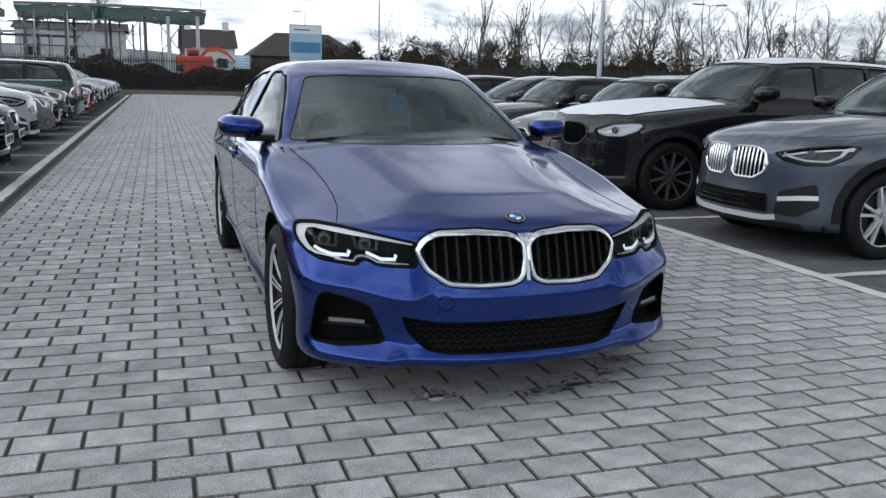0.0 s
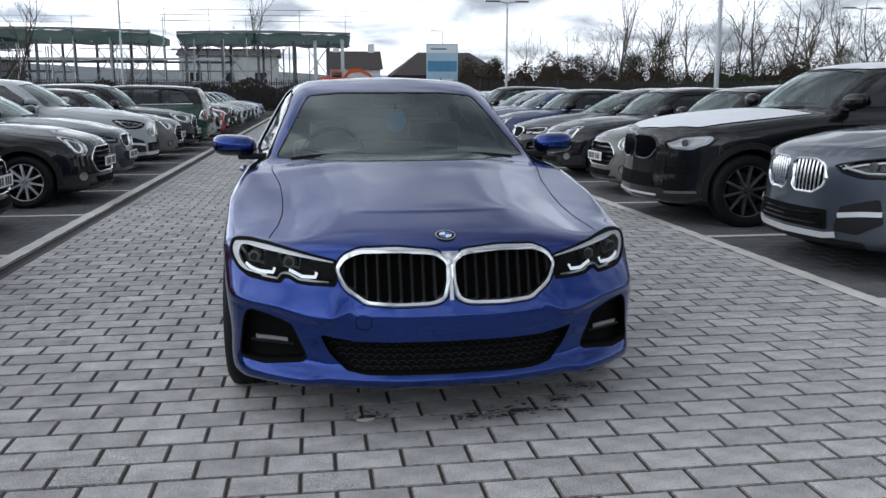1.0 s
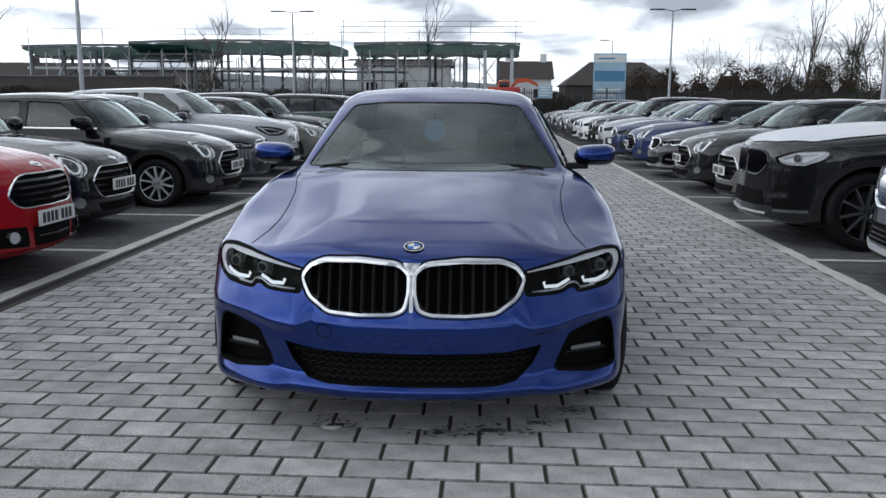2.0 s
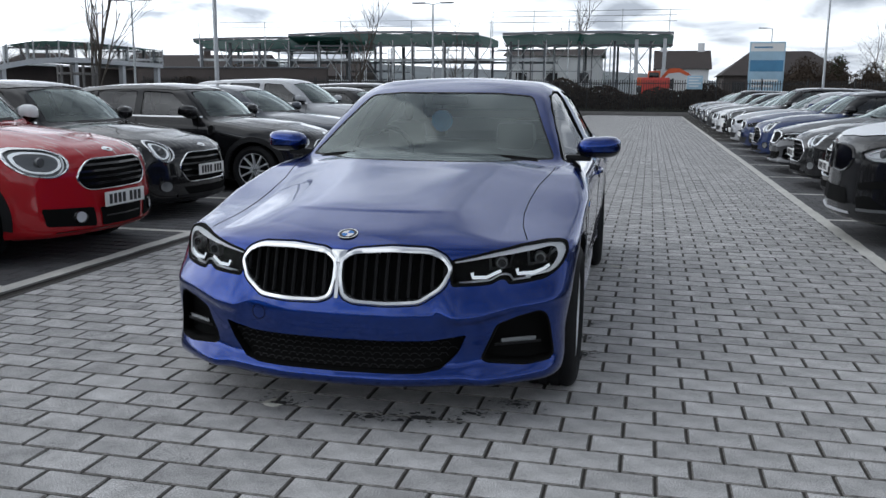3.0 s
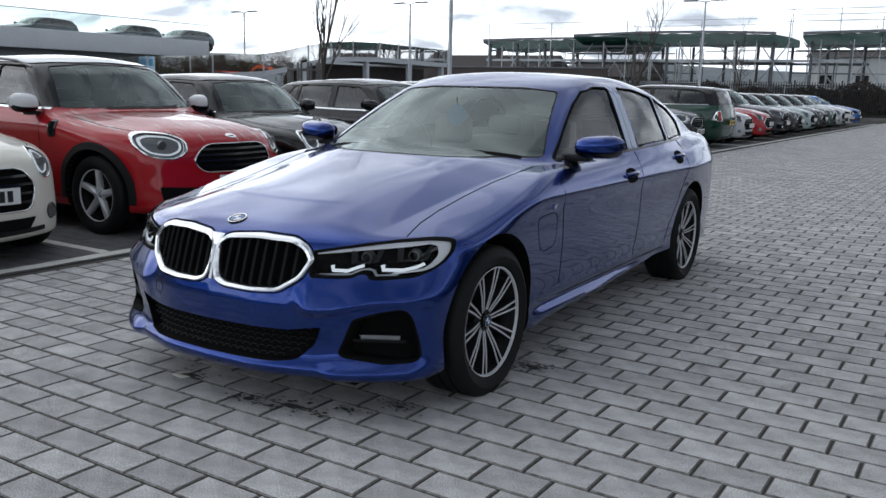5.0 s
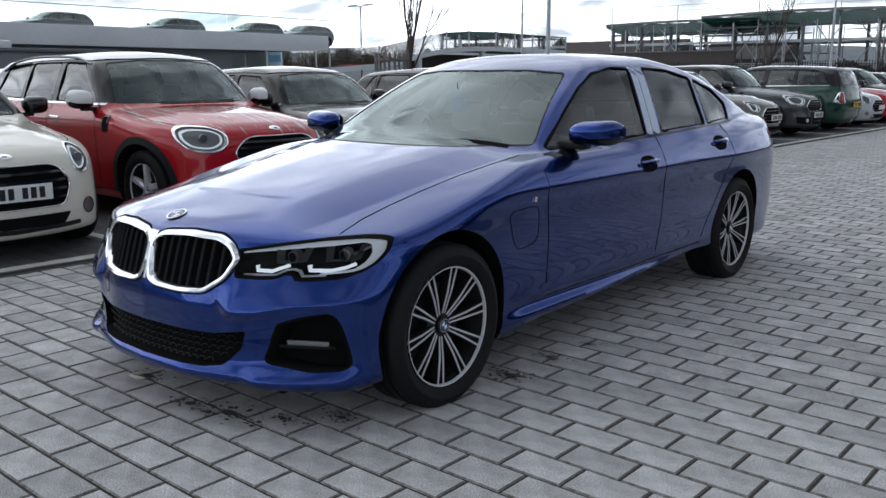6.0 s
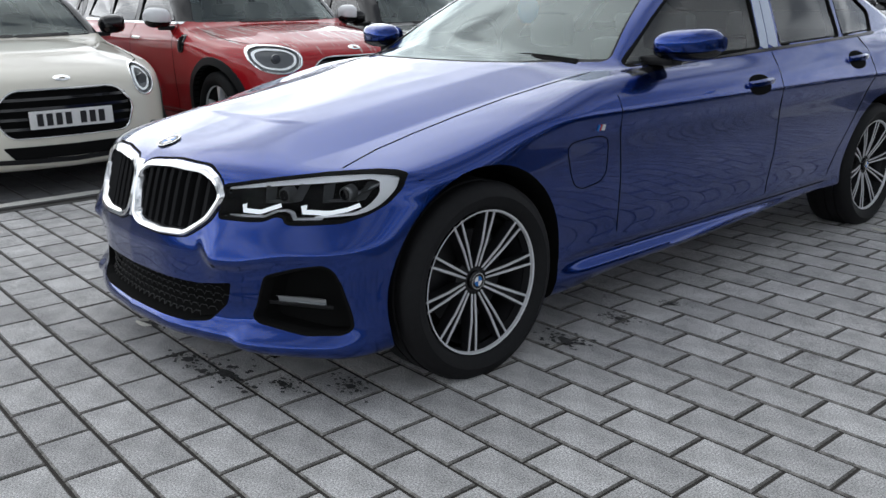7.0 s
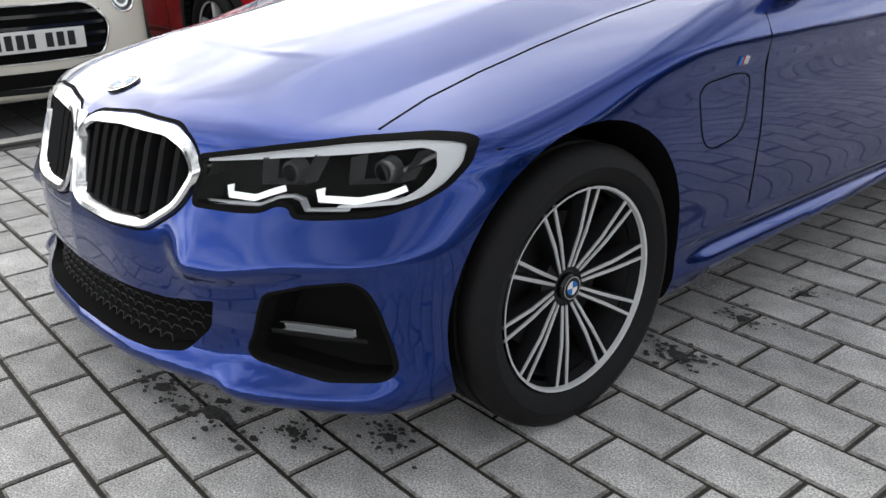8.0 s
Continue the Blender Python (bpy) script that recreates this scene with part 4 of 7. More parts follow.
                for a, b in zip(pts, pts[1:]):
                    add_tube(comb, a, b, 0.0017, n=4, caps=False)
        part("honeycomb", comb, BLACK_PLASTIC, low)
    part("grille_bridge", strip(F.front, [(0, 0.515), (0, 0.665)], 0.014, 0.006), SILVER, car, "pale bar between the two grilles")
    part("grille_web", sheet(F.front, [(-0.034, 0.694), (0.034, 0.694), (0.012, 0.650), (-0.012, 0.650)], 0.0125), CHROME, car, "bright web joining the two grille frames")
    part("undertray", box((-0.62, -0.62, 0.155), (0.62, 0.46, 0.185)), BLACK_VOID, car)
    part("tow_cover", surround(F.front, ring_of(-0.335, 0.432, 0.032, 0.030, 24), [(0.0, 0.0008), (0.003, 0.0008)]), BLACK_VOID, car)
    # roundel on the bonnet tip
    c = F.top([(0, -0.605)], 0.0)[0]
    slope = math.atan2(F.top([(0, -0.56)])[0][2] - F.top([(0, -0.65)])[0][2], 0.09)
    m = Matrix.Translation(c) @ Euler((slope, 0, 0)).to_matrix().to_4x4()
    disc = bmesh.new()
    add_tube(disc, m @ Vector((0, 0, -0.006)), m @ Vector((0, 0, 0.004)), 0.041, 0.039, 28)
    badge = part("badge", disc, BLACK_GLOSS, car, "round blue and white badge")
    add_roundel(badge, lambda u, v: m @ Vector((u, v, 0.0048)), 0.040)
    # bonnet and door shut lines
    seams(F, car, F.top, [[(0.692, -0.392), (0.655, -0.24), (0.639, -0.08), (0.640, 0.10), (0.656, 0.34), (0.700, 0.60), (0.702, 0.71)]], 0.0038)
    seams(F, car, F.front, [[(0.842, 0.697), (0.872, 0.678), (0.890, 0.655)]], 0.0035)
    seams(F, car, F.side, [[(0.655, 0.90), (0.660, 0.75), (0.685, 0.55), (0.695, 0.36), (0.70, 0.292)], [(1.785, 0.945), (1.790, 0.75), (1.785, 0.50), (1.76, 0.292)], [(0.70, 0.292), (1.75, 0.296), (2.33, 0.300)],
                           [(2.66, 0.985), (2.70, 0.92), (2.70, 0.80), (2.56, 0.64), (2.42, 0.46), (2.33, 0.30)]], 0.0036)
    # flap behind the front wheel, with the small badge above it
    flap = softened([(0.375, 0.695), (0.40, 0.716), (0.53, 0.724), (0.585, 0.715), (0.60, 0.69), (0.598, 0.59), (0.57, 0.558), (0.47, 0.545), (0.425, 0.56), (0.40, 0.60)], 0.02)
    part("charging_flap", surround(F.side, resampled(flap, 0.02), [(0.0, 0.0012), (0.0032, 0.0012)]), BLACK_VOID, car, "outlined charging flap on the wing")
    for s in (-1, 1):
        for i, mat in enumerate((BADGE_BLUE, LAMP_RED, CHROME)):
            w = 0.010 if i < 2 else 0.020
            y0 = 0.525 + 0.010 * i
            part("wing_badge", strip(F.side, [(y0 + w / 2, 0.741), (y0 + w / 2 + 0.006, 0.761)], w, 0.003, s), mat, car, "small striped wing badge")
        # satin door pillar covers
        part("pillar_cover", strip(F.side, [(1.738, 0.962), (1.880, 1.308)], 0.050, 0.002, s), FILM, car, "pale protective film on the door pillar")
        part("pillar_cover", strip(F.side, [(1.808, 0.966), (1.948, 1.310)], 0.062, 0.002, s), FILM, car, "pale protective film on the door pillar")
        part("window_trim", strip(F.side, [(0.80, 0.912), (1.2, 0.936), (1.8, 0.958), (2.4, 0.978), (2.92, 0.992)], 0.012, 0.004, s), BLACK_GLOSS, car)
        tl = part("tail_lamp", sheet(F.rear, softened([(0.42, 0.90), (0.80, 0.93), (0.86, 0.90), (0.84, 0.80), (0.62, 0.82), (0.44, 0.80)], 0.02), 0.004, s), LAMP_RED, car)
        part("tail_lamp_end", sheet(F.side, softened([(3.44, 0.915), (3.60, 0.912), (3.66, 0.88), (3.62, 0.835), (3.50, 0.850)], 0.015), 0.004, s, 3), LAMP_RED, tl)
        part("wiper", strip(F.top, [(-0.57, 0.765), (-0.30, 0.69), (-0.03, 0.650)] if s < 0 else [(0.04, 0.650), (0.30, 0.690), (0.54, 0.755)], 0.007, 0.004), BLACK_VOID, car)
    part("cowl", strip(F.top, [(-0.60, 0.765), (-0.3, 0.67), (0, 0.635), (0.3, 0.67), (0.60, 0.765)], 0.035, 0.002), BLACK_VOID, car)
    door_mirror(F, car, C, 1.01, 1.005, C["paint"], 1.03, 0.052)
    for y, z in ((1.600, 0.826), (2.540, 0.880)):
        door_handle(F, car, y, z, C["paint"])


LENS_BAR = material("fog_lamp_lens", (0.30, 0.31, 0.32), 0.15, 0.6)
FILM = material("pale_protective_film", (0.50, 0.56, 0.68), 0.45, grain=0.06, scale=30)

SALOON = dict(paint=PAINT_BLUE, wheel="pairs", axle=0.0, inset=0.128, mesh=(128, 264, 108), dress=dress_saloon, pane=PANE, pane_side=PANE_SIDE, pane_rear=PANE_SIDE, driver=-0.36,
              openings_front=[dict(outline=softened(LAMP, 0.014), depth=0.07), dict(outline=softened(KIDNEY, 0.024), depth=0.07), dict(outline=softened(INTAKE, 0.012), depth=0.07, both=False), dict(outline=softened(FOG, 0.016), depth=0.10)],
              windscreen=softened([(-0.690, 0.948), (0.690, 0.948), (0.632, 1.05), (0.535, 1.225), (0.500, 1.283), (0.3, 1.300), (-0.3, 1.300), (-0.500, 1.283), (-0.535, 1.225), (-0.632, 1.05)], 0.03),
              rear_window=softened([(-0.60, 1.09), (0.60, 1.09), (0.50, 1.285), (-0.50, 1.285)], 0.05),
              side_windows=[softened([(0.855, 0.935), (1.705, 0.964), (1.845, 1.308), (1.69, 1.309), (1.50, 1.278), (1.335, 1.207), (1.13, 1.095)], 0.025),
                            softened([(1.865, 0.972), (2.435, 0.988), (2.545, 1.255), (2.27, 1.300), (1.995, 1.310)], 0.025),
                            softened([(2.485, 0.990), (2.905, 1.004), (2.985, 1.095), (2.85, 1.180), (2.590, 1.246)], 0.02)])
blue_saloon = build_car(saloon_form(), "blue_saloon_car", "glossy blue four-door saloon car with chrome twin grille on paving", SALOON)
blue_saloon.matrix_world = pose(-0.011, 0, 0, 0, 0, 1.05)

tag = thing("hanging_tag", "pale blue round tag hanging below the inside mirror", "tag", blue_saloon.matrix_world @ pose(0.0, 1.13, 1.135))
part("tag_disc", tube((0, -0.002, 0), (0, 0.002, 0), 0.062, n=24), material("pale_blue_card", (0.10, 0.38, 0.72), 0.5, stain=0.15, stain_scale=12), tag)
part("tag_string", tube((0, 0, 0.055), (0, 0, 0.10), 0.002, n=5), BLACK_PLASTIC, tag)


# ---- parked cars ----
def compact_form(W, H, wb, fo, ro, zf, cowl, top_y, belt, tyre=0.31, rim=0.215, round_front=0.12, upright=0.30, clear=0.17, fall=2.6, edge=0.10):
    """A hatchback or tall estate. cowl: (y, z) of the windscreen's foot; top_y: where its head meets the roof; upright: how far the tailgate leans."""
    cy, cz = cowl
    T = wb + ro
    k = W / 0.9
    return Form(
        width=W, height=H, base=wb, hub=tyre - 0.008, tyre=tyre, rim=rim, tread=0.215, arch=tyre + 0.045, belt=belt, floor=clear + 0.2, seat_y=cy + 0.80, core=(-0.15, wb + 0.2), hollow_y=(cy + 0.75, wb - 0.1), flare=0.012,
        nose=curve((clear - 0.05, -fo + 0.14), (clear + 0.05, -fo + 0.01), (0.34, -fo), (0.5, -fo + 0.015), (zf - 0.10, -fo + 0.05), (zf - 0.02, -fo + 0.13), (zf + 0.06, -fo + 0.40)),
        bow=curve((0, 0), (0.3 * k, 0.035), (0.5 * k, 0.10), (0.66 * k, 0.19), (0.78 * k, 0.33), (0.86 * k, 0.52), (1.0 * k, 1.0)),
        plan=curve((-fo, W - 0.08), (-0.3, W - 0.02), (0.1, W - 0.005), (wb * 0.5, W), (wb, W), (T - 0.2, W - 0.05), (T, W - 0.12)),
        flank=curve((clear - 0.05, -0.08), (clear + 0.04, -0.03), (0.40, -0.02), (0.62, 0.0), (belt - 0.16, -0.004), (belt - 0.06, -0.03), (belt + 0.08, -0.10)),
        deck=curve((-fo - 0.02, zf - 0.06), (-fo + 0.20, zf), (-0.1, zf + (cz - zf) * 0.62), (cy, cz), (cy + 0.4, belt), (wb, belt + 0.03), (T, belt + 0.02)),
        drop=curve((-fo, 0.15), (0.2, 0.11), (cy + 0.2, 0.06), (T, 0.06)), fall=fall, relief=lambda ax, y: 0.008 / (1 + np.exp((ax - 0.46) / 0.02)) * np.clip((cy - y) / 0.3, 0, 1), round_top=edge, round_front=round_front,
        tail=curve((clear - 0.05, T - 0.16), (0.35, T - 0.02), (0.60, T), (belt, T - 0.05), (belt + 0.2, T - 0.10)),
        tail_bow=curve((0, 0), (0.5, 0.04), (0.72, 0.13), (0.86, 0.32), (1.0, 0.7)),
        under=lambda y: clear + 0 * y,
        screen=curve((cz - 0.25, cy - 0.42), (cz, cy), ((cz + H) / 2, (cy + top_y) / 2 + 0.01), (H - 0.07, top_y), (H + 0.1, top_y + 0.55)), screen_bow=0.36, screen_steep=0.55,
        back=curve((belt - 0.3, T + 0.02), (belt, T - 0.06), (H - 0.08, T - 0.06 - upright), (H + 0.1, T - 0.5 - upright)), back_bow=0.16, back_steep=0.8,
        roof=curve((cy, H - 0.22), (top_y, H - 0.045), (top_y + 0.6, H), (wb * 0.75, H - 0.005), (T - upright - 0.1, H - 0.06), (T, H - 0.16)), crown=0.045,
        cab=curve((belt - 0.1, W - 0.045), (belt, W - 0.085), (H - 0.25, W - 0.17), (H, W - 0.30)), cab_plan=curve((cy - 0.2, -0.03), (cy + 0.5, 0.0), (wb * 0.8, 0.0), (T, -0.07)))


def glazing(F, top_y, quarter=True, sill=0.02):
    """Outlines of windscreen, rear window and side windows for a compact body."""
    b, H, W = F.belt, F.height, F.width
    T = F.length[1]
    zt = H - 0.105
    cy = float(F.screen(b))
    ws = softened([(-W + 0.185, b + 0.005), (W - 0.185, b + 0.005), (W - 0.325, zt - 0.01), (0.25, zt + 0.022), (-0.25, zt + 0.022), (-W + 0.325, zt - 0.01)], 0.04)
    rw = softened([(-W + 0.27, b + 0.07), (W - 0.27, b + 0.07), (W - 0.36, zt - 0.03), (-W + 0.36, zt - 0.03)], 0.05)
    y0, yb, yc, ye = cy + 0.33, F.seat_y + 0.33, F.seat_y + 1.05, T - 0.42
    lean = (top_y - cy) * 0.92
    wins = [softened([(y0, b + sill), (yb, b + sill), (yb + 0.02, zt), (y0 + lean * 0.86, zt - 0.02)], 0.03), softened([(yb + 0.10, b + sill), (yc, b + sill + 0.01), (yc + 0.0, zt), (yb + 0.12, zt)], 0.03)]
    if quarter and ye - yc > 0.25:
        wins.append(softened([(yc + 0.07, b + sill + 0.01), (ye, b + sill + 0.04), (ye - 0.16, zt - 0.03), (yc + 0.07, zt)], 0.03))
    return dict(windscreen=ws, rear_window=rw, side_windows=wins)


def dress_parked(F, car, C):
    p = C["paint"]
    for s in (-1, 1):
        lo = resampled(C["lamp"], 0.025)
        head = part("headlight", sheet(F.front, shrunk(lo, 0.003), -0.035, s, 3), C.get("lamp_back", GREY_ALLOY if C["grille"] == "hex" else LAMP_DARK), car)
        part("lamp_ring", surround(F.front, lo, [(-0.004, -0.004), (-0.002, 0.008), (0.004, 0.009), (0.009, 0.001), (0.012, -0.03)], s), C.get("lamp_ring", CHROME), head)
        part("lamp_lens", sheet(F.front, lo, 0.002, s, 4), LENS, head)
        c = np.mean(lo, 0)
        at = F.front([c], -0.03, s)[0]
        eye = bmesh.new()
        add_tube(eye, at, at + np.array((s * 0.004, -0.022, 0)), 0.038, 0.034, 14)
        part("projector", eye, GREY_ALLOY, head)
        inner = shrunk(lo, 0.028)
        part("light_guide", surround(F.front, inner, [(0.0, -0.022), (0.006, -0.012), (0.012, -0.012), (0.014, -0.03)], s), LAMP_WHITE if C["grille"] == "hex" else LAMP_BLADE, head)
        if C.get("fog"):
            fx, fz, fr = C["fog"]
            fo = ring_of(fx, fz, fr, fr, 18)
            fog = part("fog_lamp", sheet(F.front, fo, C.get("fog_out", 0.004), s, 2), C.get("fog_face", LENS_BAR), car)
            part("fog_ring", surround(F.front, fo, [(-0.012, 0.0), (-0.006, C.get("fog_out", 0.004) + 0.008), (0.0, C.get("fog_out", 0.004) - 0.001)], s), C.get("fog_ring", BLACK_GLOSS), fog)
        tl = C.get("tail_lamp", [(F.width - 0.26, 0.66), (F.width - 0.10, 0.66), (F.width - 0.12, 0.90), (F.width - 0.25, 0.90)])
        t = part("tail_lamp", sheet(F.rear, softened(tl, 0.03), 0.004, s, 3), LAMP_RED, car)
        part("tail_lamp_ring", surround(F.rear, softened(tl, 0.03), [(-0.012, 0.0), (-0.006, 0.012), (0.004, 0.012), (0.008, 0.0)], s), CHROME, t)
        if C.get("cladding"):
            for y in (0, F.base):
                a = np.linspace(-0.15, math.pi + 0.15, 26)
                outer, mid, inn = [[(y + (F.arch + r) * math.cos(t2), F.hub + 0.01 + (F.arch + r) * math.sin(t2)) for t2 in a] for r in (0.062, 0.058, 0.0)]
                rows = [F.side(outer, -0.006, s), F.side(mid, 0.010, s), F.side(inn, 0.012, s), F.side(inn, -0.04, s)]
                bm = bmesh.new()
                add_loft(bm, rows, closed=False)
                bmesh.ops.recalc_face_normals(bm, faces=bm.faces)
                part("arch_trim", bm, BLACK_PLASTIC, car)
            part("sill_trim", strip(F.side, [(F.arch, 0.25), (F.base * 0.5, 0.245), (F.base - F.arch, 0.25)], 0.12, 0.012, s), BLACK_PLASTIC, car)
        part("belt_trim", strip(F.side, [(float(F.screen(F.belt)) + 0.22, F.belt + 0.004), (F.base * 0.6, F.belt + 0.008), (F.length[1] - 0.36, F.belt + 0.03)], 0.018, 0.005, s), C.get("trim", CHROME), car)
        if C.get("scuttle"):
            sc = ring_of(float(F.screen(F.belt)) + 0.06, F.belt - 0.16, 0.055, 0.075, 24, 3.0)
            part("wing_scuttle", surround(F.side, sc, [(0.0, -0.002), (0.003, 0.010), (0.014, 0.012), (0.020, 0.003)], s), BLACK_GLOSS, car)
            part("wing_grille", sheet(F.side, shrunk(sc, 0.015), 0.005, s, 2), BLACK_VOID, car)
        if C.get("rails"):
            y0, y1 = float(F.screen(F.height - 0.08)) + 0.15, F.length[1] - 0.45
            x = F.width - 0.25
            pts = [F.top([(x, y)], 0)[0] for y in np.linspace(y0, y1, 9)]
            rows = []
            for i, q in enumerate(pts):
                up = 0.062 * math.sin(math.pi * min(1, max(0.0, i / 8)) ** 1) ** 0.4 if 0 < i < 8 else -0.005
                rows.append([(s * q[0] + 0.014 * math.cos(a), q[1], q[2] + up + 0.012 * math.sin(a)) for a in np.linspace(0, 2 * math.pi, 8, endpoint=False)])
            part("roof_rail", loft(rows, True, True), C["rails"], car)
    # grille
    if C["grille"] == "hex":
        o = resampled(C["mouth"], 0.03)
        gr = part("grille", sheet(F.front, shrunk(o, 0.01), -0.03, 1, 3), BLACK_VOID, car)
        part("grille_frame", surround(F.front, o, [(-0.004, -0.004), (-0.002, 0.009), (0.003, 0.011), (0.009, 0.004), (0.012, -0.02)]), C.get("frame", CHROME), gr)
        lo, hi = o[:, 1].min(), o[:, 1].max()
        for i in range(C.get("bars", 3)):
            z = lo + (hi - lo) * (i + 1) / (C.get("bars", 3) + 1)
            near = np.abs(o[:, 1] - z)
            half = np.abs(o[near < (hi - lo) * 0.16, 0]).max() - 0.03
            part("grille_bar", strip(F.front, [(-half, z), (0, z), (half, z)], 0.018, 0.002), C.get("bar", BLACK_GLOSS), gr)
    else:
        for s in (-1, 1):
            k = resampled(C["kidney"], 0.025)
            gr = part("grille", sheet(F.front, shrunk(k, 0.01), -0.05, s, 3), BLACK_VOID, car)
            part("grille_frame", surround(F.front, k, [(-0.004, -0.006), (-0.002, 0.010), (0.006, 0.016), (0.014, 0.012), (0.018, -0.02)], s), C.get("frame", CHROME), gr)
            x0, x1 = k[:, 0].min() + 0.02, k[:, 0].max() - 0.02
            for i in range(8):
                x = x0 + (x1 - x0) * (i + 0.5) / 8
                near = k[np.abs(k[:, 0] - x) < 0.03]
                zl, zh = near[:, 1].min() + 0.015, near[:, 1].max() - 0.015
                rows = [[(m[0] + dx, m[1] + dy, m[2]) for dx, dy in ((-0.004, 0.04), (-0.007, 0.008), (0, -0.002), (0.007, 0.008), (0.004, 0.04))] for m in F.front([(x, z) for z in np.linspace(zl, zh, 5)], 0, s)]
                part("grille_slat", loft(rows, True, True), C.get("slat", CHROME), gr)
    for o, mat in C.get("patches", []):
        part("lower_grille", sheet(F.front, resampled(softened(o, 0.02), 0.03), 0.007, 1, 6), mat, car)
    for line, w, mat in C.get("strips", []):
        part("bumper_trim", strip(F.front, line, w, 0.014), mat, car)
    if C.get("plate", True):
        plate(car, F, C.get("plate_z", 0.40))
        plate(car, F, C.get("rear_plate_z", 0.62), rear=True)
    if C.get("roof"):
        y0, y1, x = float(F.screen(F.height - 0.075)) + 0.02, F.length[1] - C.get("roof_back", 0.40), F.width - C.get("roof_in", 0.31)
        o = resampled(softened([(-x, y0 + 0.10), (-0.3, y0), (0.3, y0), (x, y0 + 0.10), (x, y1), (-x, y1)], 0.10), 0.06)
        part("roof_panel", sheet(F.top, o, 0.007, 1, 12), C["roof"], car)
    if C.get("film"):
        cy = float(F.screen(F.belt))
        o = resampled(softened([(-0.42, F.length[0] + 0.16), (0, F.length[0] + 0.08), (0.42, F.length[0] + 0.16), (0.74, F.length[0] + 0.40), (0.80, cy + 0.02), (0.4, cy - 0.07), (-0.4, cy - 0.07), (-0.80, cy + 0.02), (-0.74, F.length[0] + 0.40)], 0.06), 0.05)
        part("bonnet_film", sheet(F.top, o, 0.007, 1, 14), C["film"], car, "white protective film over the bonnet")
    cy = float(F.screen(F.belt))
    hw = F.width - 0.16
    seams(F, car, F.top, [[(0.50, F.length[0] + 0.26), (hw - 0.05, F.length[0] + 0.52), (hw, 0.0), (hw - 0.01, cy - 0.02)]], 0.007)
    d0, d1, d2 = cy + 0.26, F.seat_y + 0.38, F.seat_y + 1.16
    seams(F, car, F.side, [[(d0, F.belt - 0.02), (d0 - 0.04, 0.6), (d0 - 0.02, 0.28)], [(d1, F.belt - 0.01), (d1 + 0.01, 0.6), (d1 - 0.02, 0.28)], [(d0 - 0.02, 0.275), (d1, 0.275)]], 0.006)
    door_mirror(F, car, C, cy + 0.33, F.belt + C.get("mirror_up", 0.075), C.get("mirror", p), F.width + 0.16, C.get("mirror_tall", 0.070))
    door_handle(F, car, d1 - 0.16, F.belt - 0.13, C.get("handle", p), bowl=False)
    if C.get("doors", 2) == 4:
        seams(F, car, F.side, [[(d2, F.belt), (d2 + 0.02, 0.75), (d2 - 0.12, 0.5)]], 0.006)
        door_handle(F, car, d2 - 0.14, F.belt - 0.12, C.get("handle", p), bowl=False)
    if C.get("scoop"):
        part("bonnet_scoop", strip(F.top, [(-0.12, -0.28), (0.12, -0.28)], 0.05, 0.010), BLACK_PLASTIC, car)
    part("wiper", strip(F.front, [(-0.35, F.belt + 0.012), (0.05, F.belt + 0.016)], 0.02, 0.012), BLACK_PLASTIC, car)
    part("wiper", strip(F.front, [(0.08, F.belt + 0.012), (0.48, F.belt + 0.02)], 0.02, 0.012), BLACK_PLASTIC, car)
    bz = C.get("badge_z", None)
    if bz:
        rows = [F.front(ring_of(0, bz, w, h, 16), o, 1) for w, h, o in ((0.055, 0.018, 0.0), (0.052, 0.016, 0.008), (0.02, 0.006, 0.010))]
        part("badge", loft(rows), CHROME, car)


def ops_for(C):
    C["openings_front"] = [dict(outline=C["lamp"], depth=0.045)]
    if C["grille"] == "hex":
        C["openings_front"].append(dict(outline=C["mouth"], depth=0.04, both=False))
    else:
        C["openings_front"].append(dict(outline=C["kidney"], depth=0.06))
    C["dress"] = dress_parked
    C.setdefault("fine", 0.6)
    C.setdefault("pane", PANE)
    C.setdefault("pane_side", PANE_DARK)
    C.setdefault("pane_rear", PANE_DARK)
    return C


def hexagon(w_top, w_mid, w_low, z_top, z_mid, z_low, r=0.035):
    return softened([(-w_top, z_top), (w_top, z_top), (w_mid, z_mid), (w_low, z_low), (-w_low, z_low), (-w_mid, z_mid)], r)


def hatch(name, label, body, roof=None, mirror=None, bars=3, **more):
    """A small round-lamped hatchback."""
    F = compact_form(0.865, 1.39, 2.50, 0.76, 0.58, 0.80, (0.50, 0.945), 1.02, 0.955, 0.305, 0.21, 0.13, 0.22, 0.16)
    C = ops_for(dict(paint=body, roof=roof, mirror=mirror or body, grille="hex", mouth=hexagon(0.33, 0.455, 0.38, 0.675, 0.54, 0.375, 0.065), bars=bars, lamp=ring_of(0.572, 0.690, 0.094, 0.108, 30), fog=(0.600, 0.34, 0.05), plate_z=0.490, badge_z=0.735,
                     patches=[([(-0.42, 0.325), (0.42, 0.325), (0.36, 0.245), (-0.36, 0.245)], BLACK_VOID)], strips=[([(-0.5, 0.235), (0, 0.225), (0.5, 0.235)], 0.03, BLACK_PLASTIC)], cladding=True, pillar=BLACK_GLOSS, roof_in=0.275, scuttle=True, wheel="ten", **glazing(F, 1.02)))
    C.update(more)
    return build_car(F, name, label, C, "parked cars")


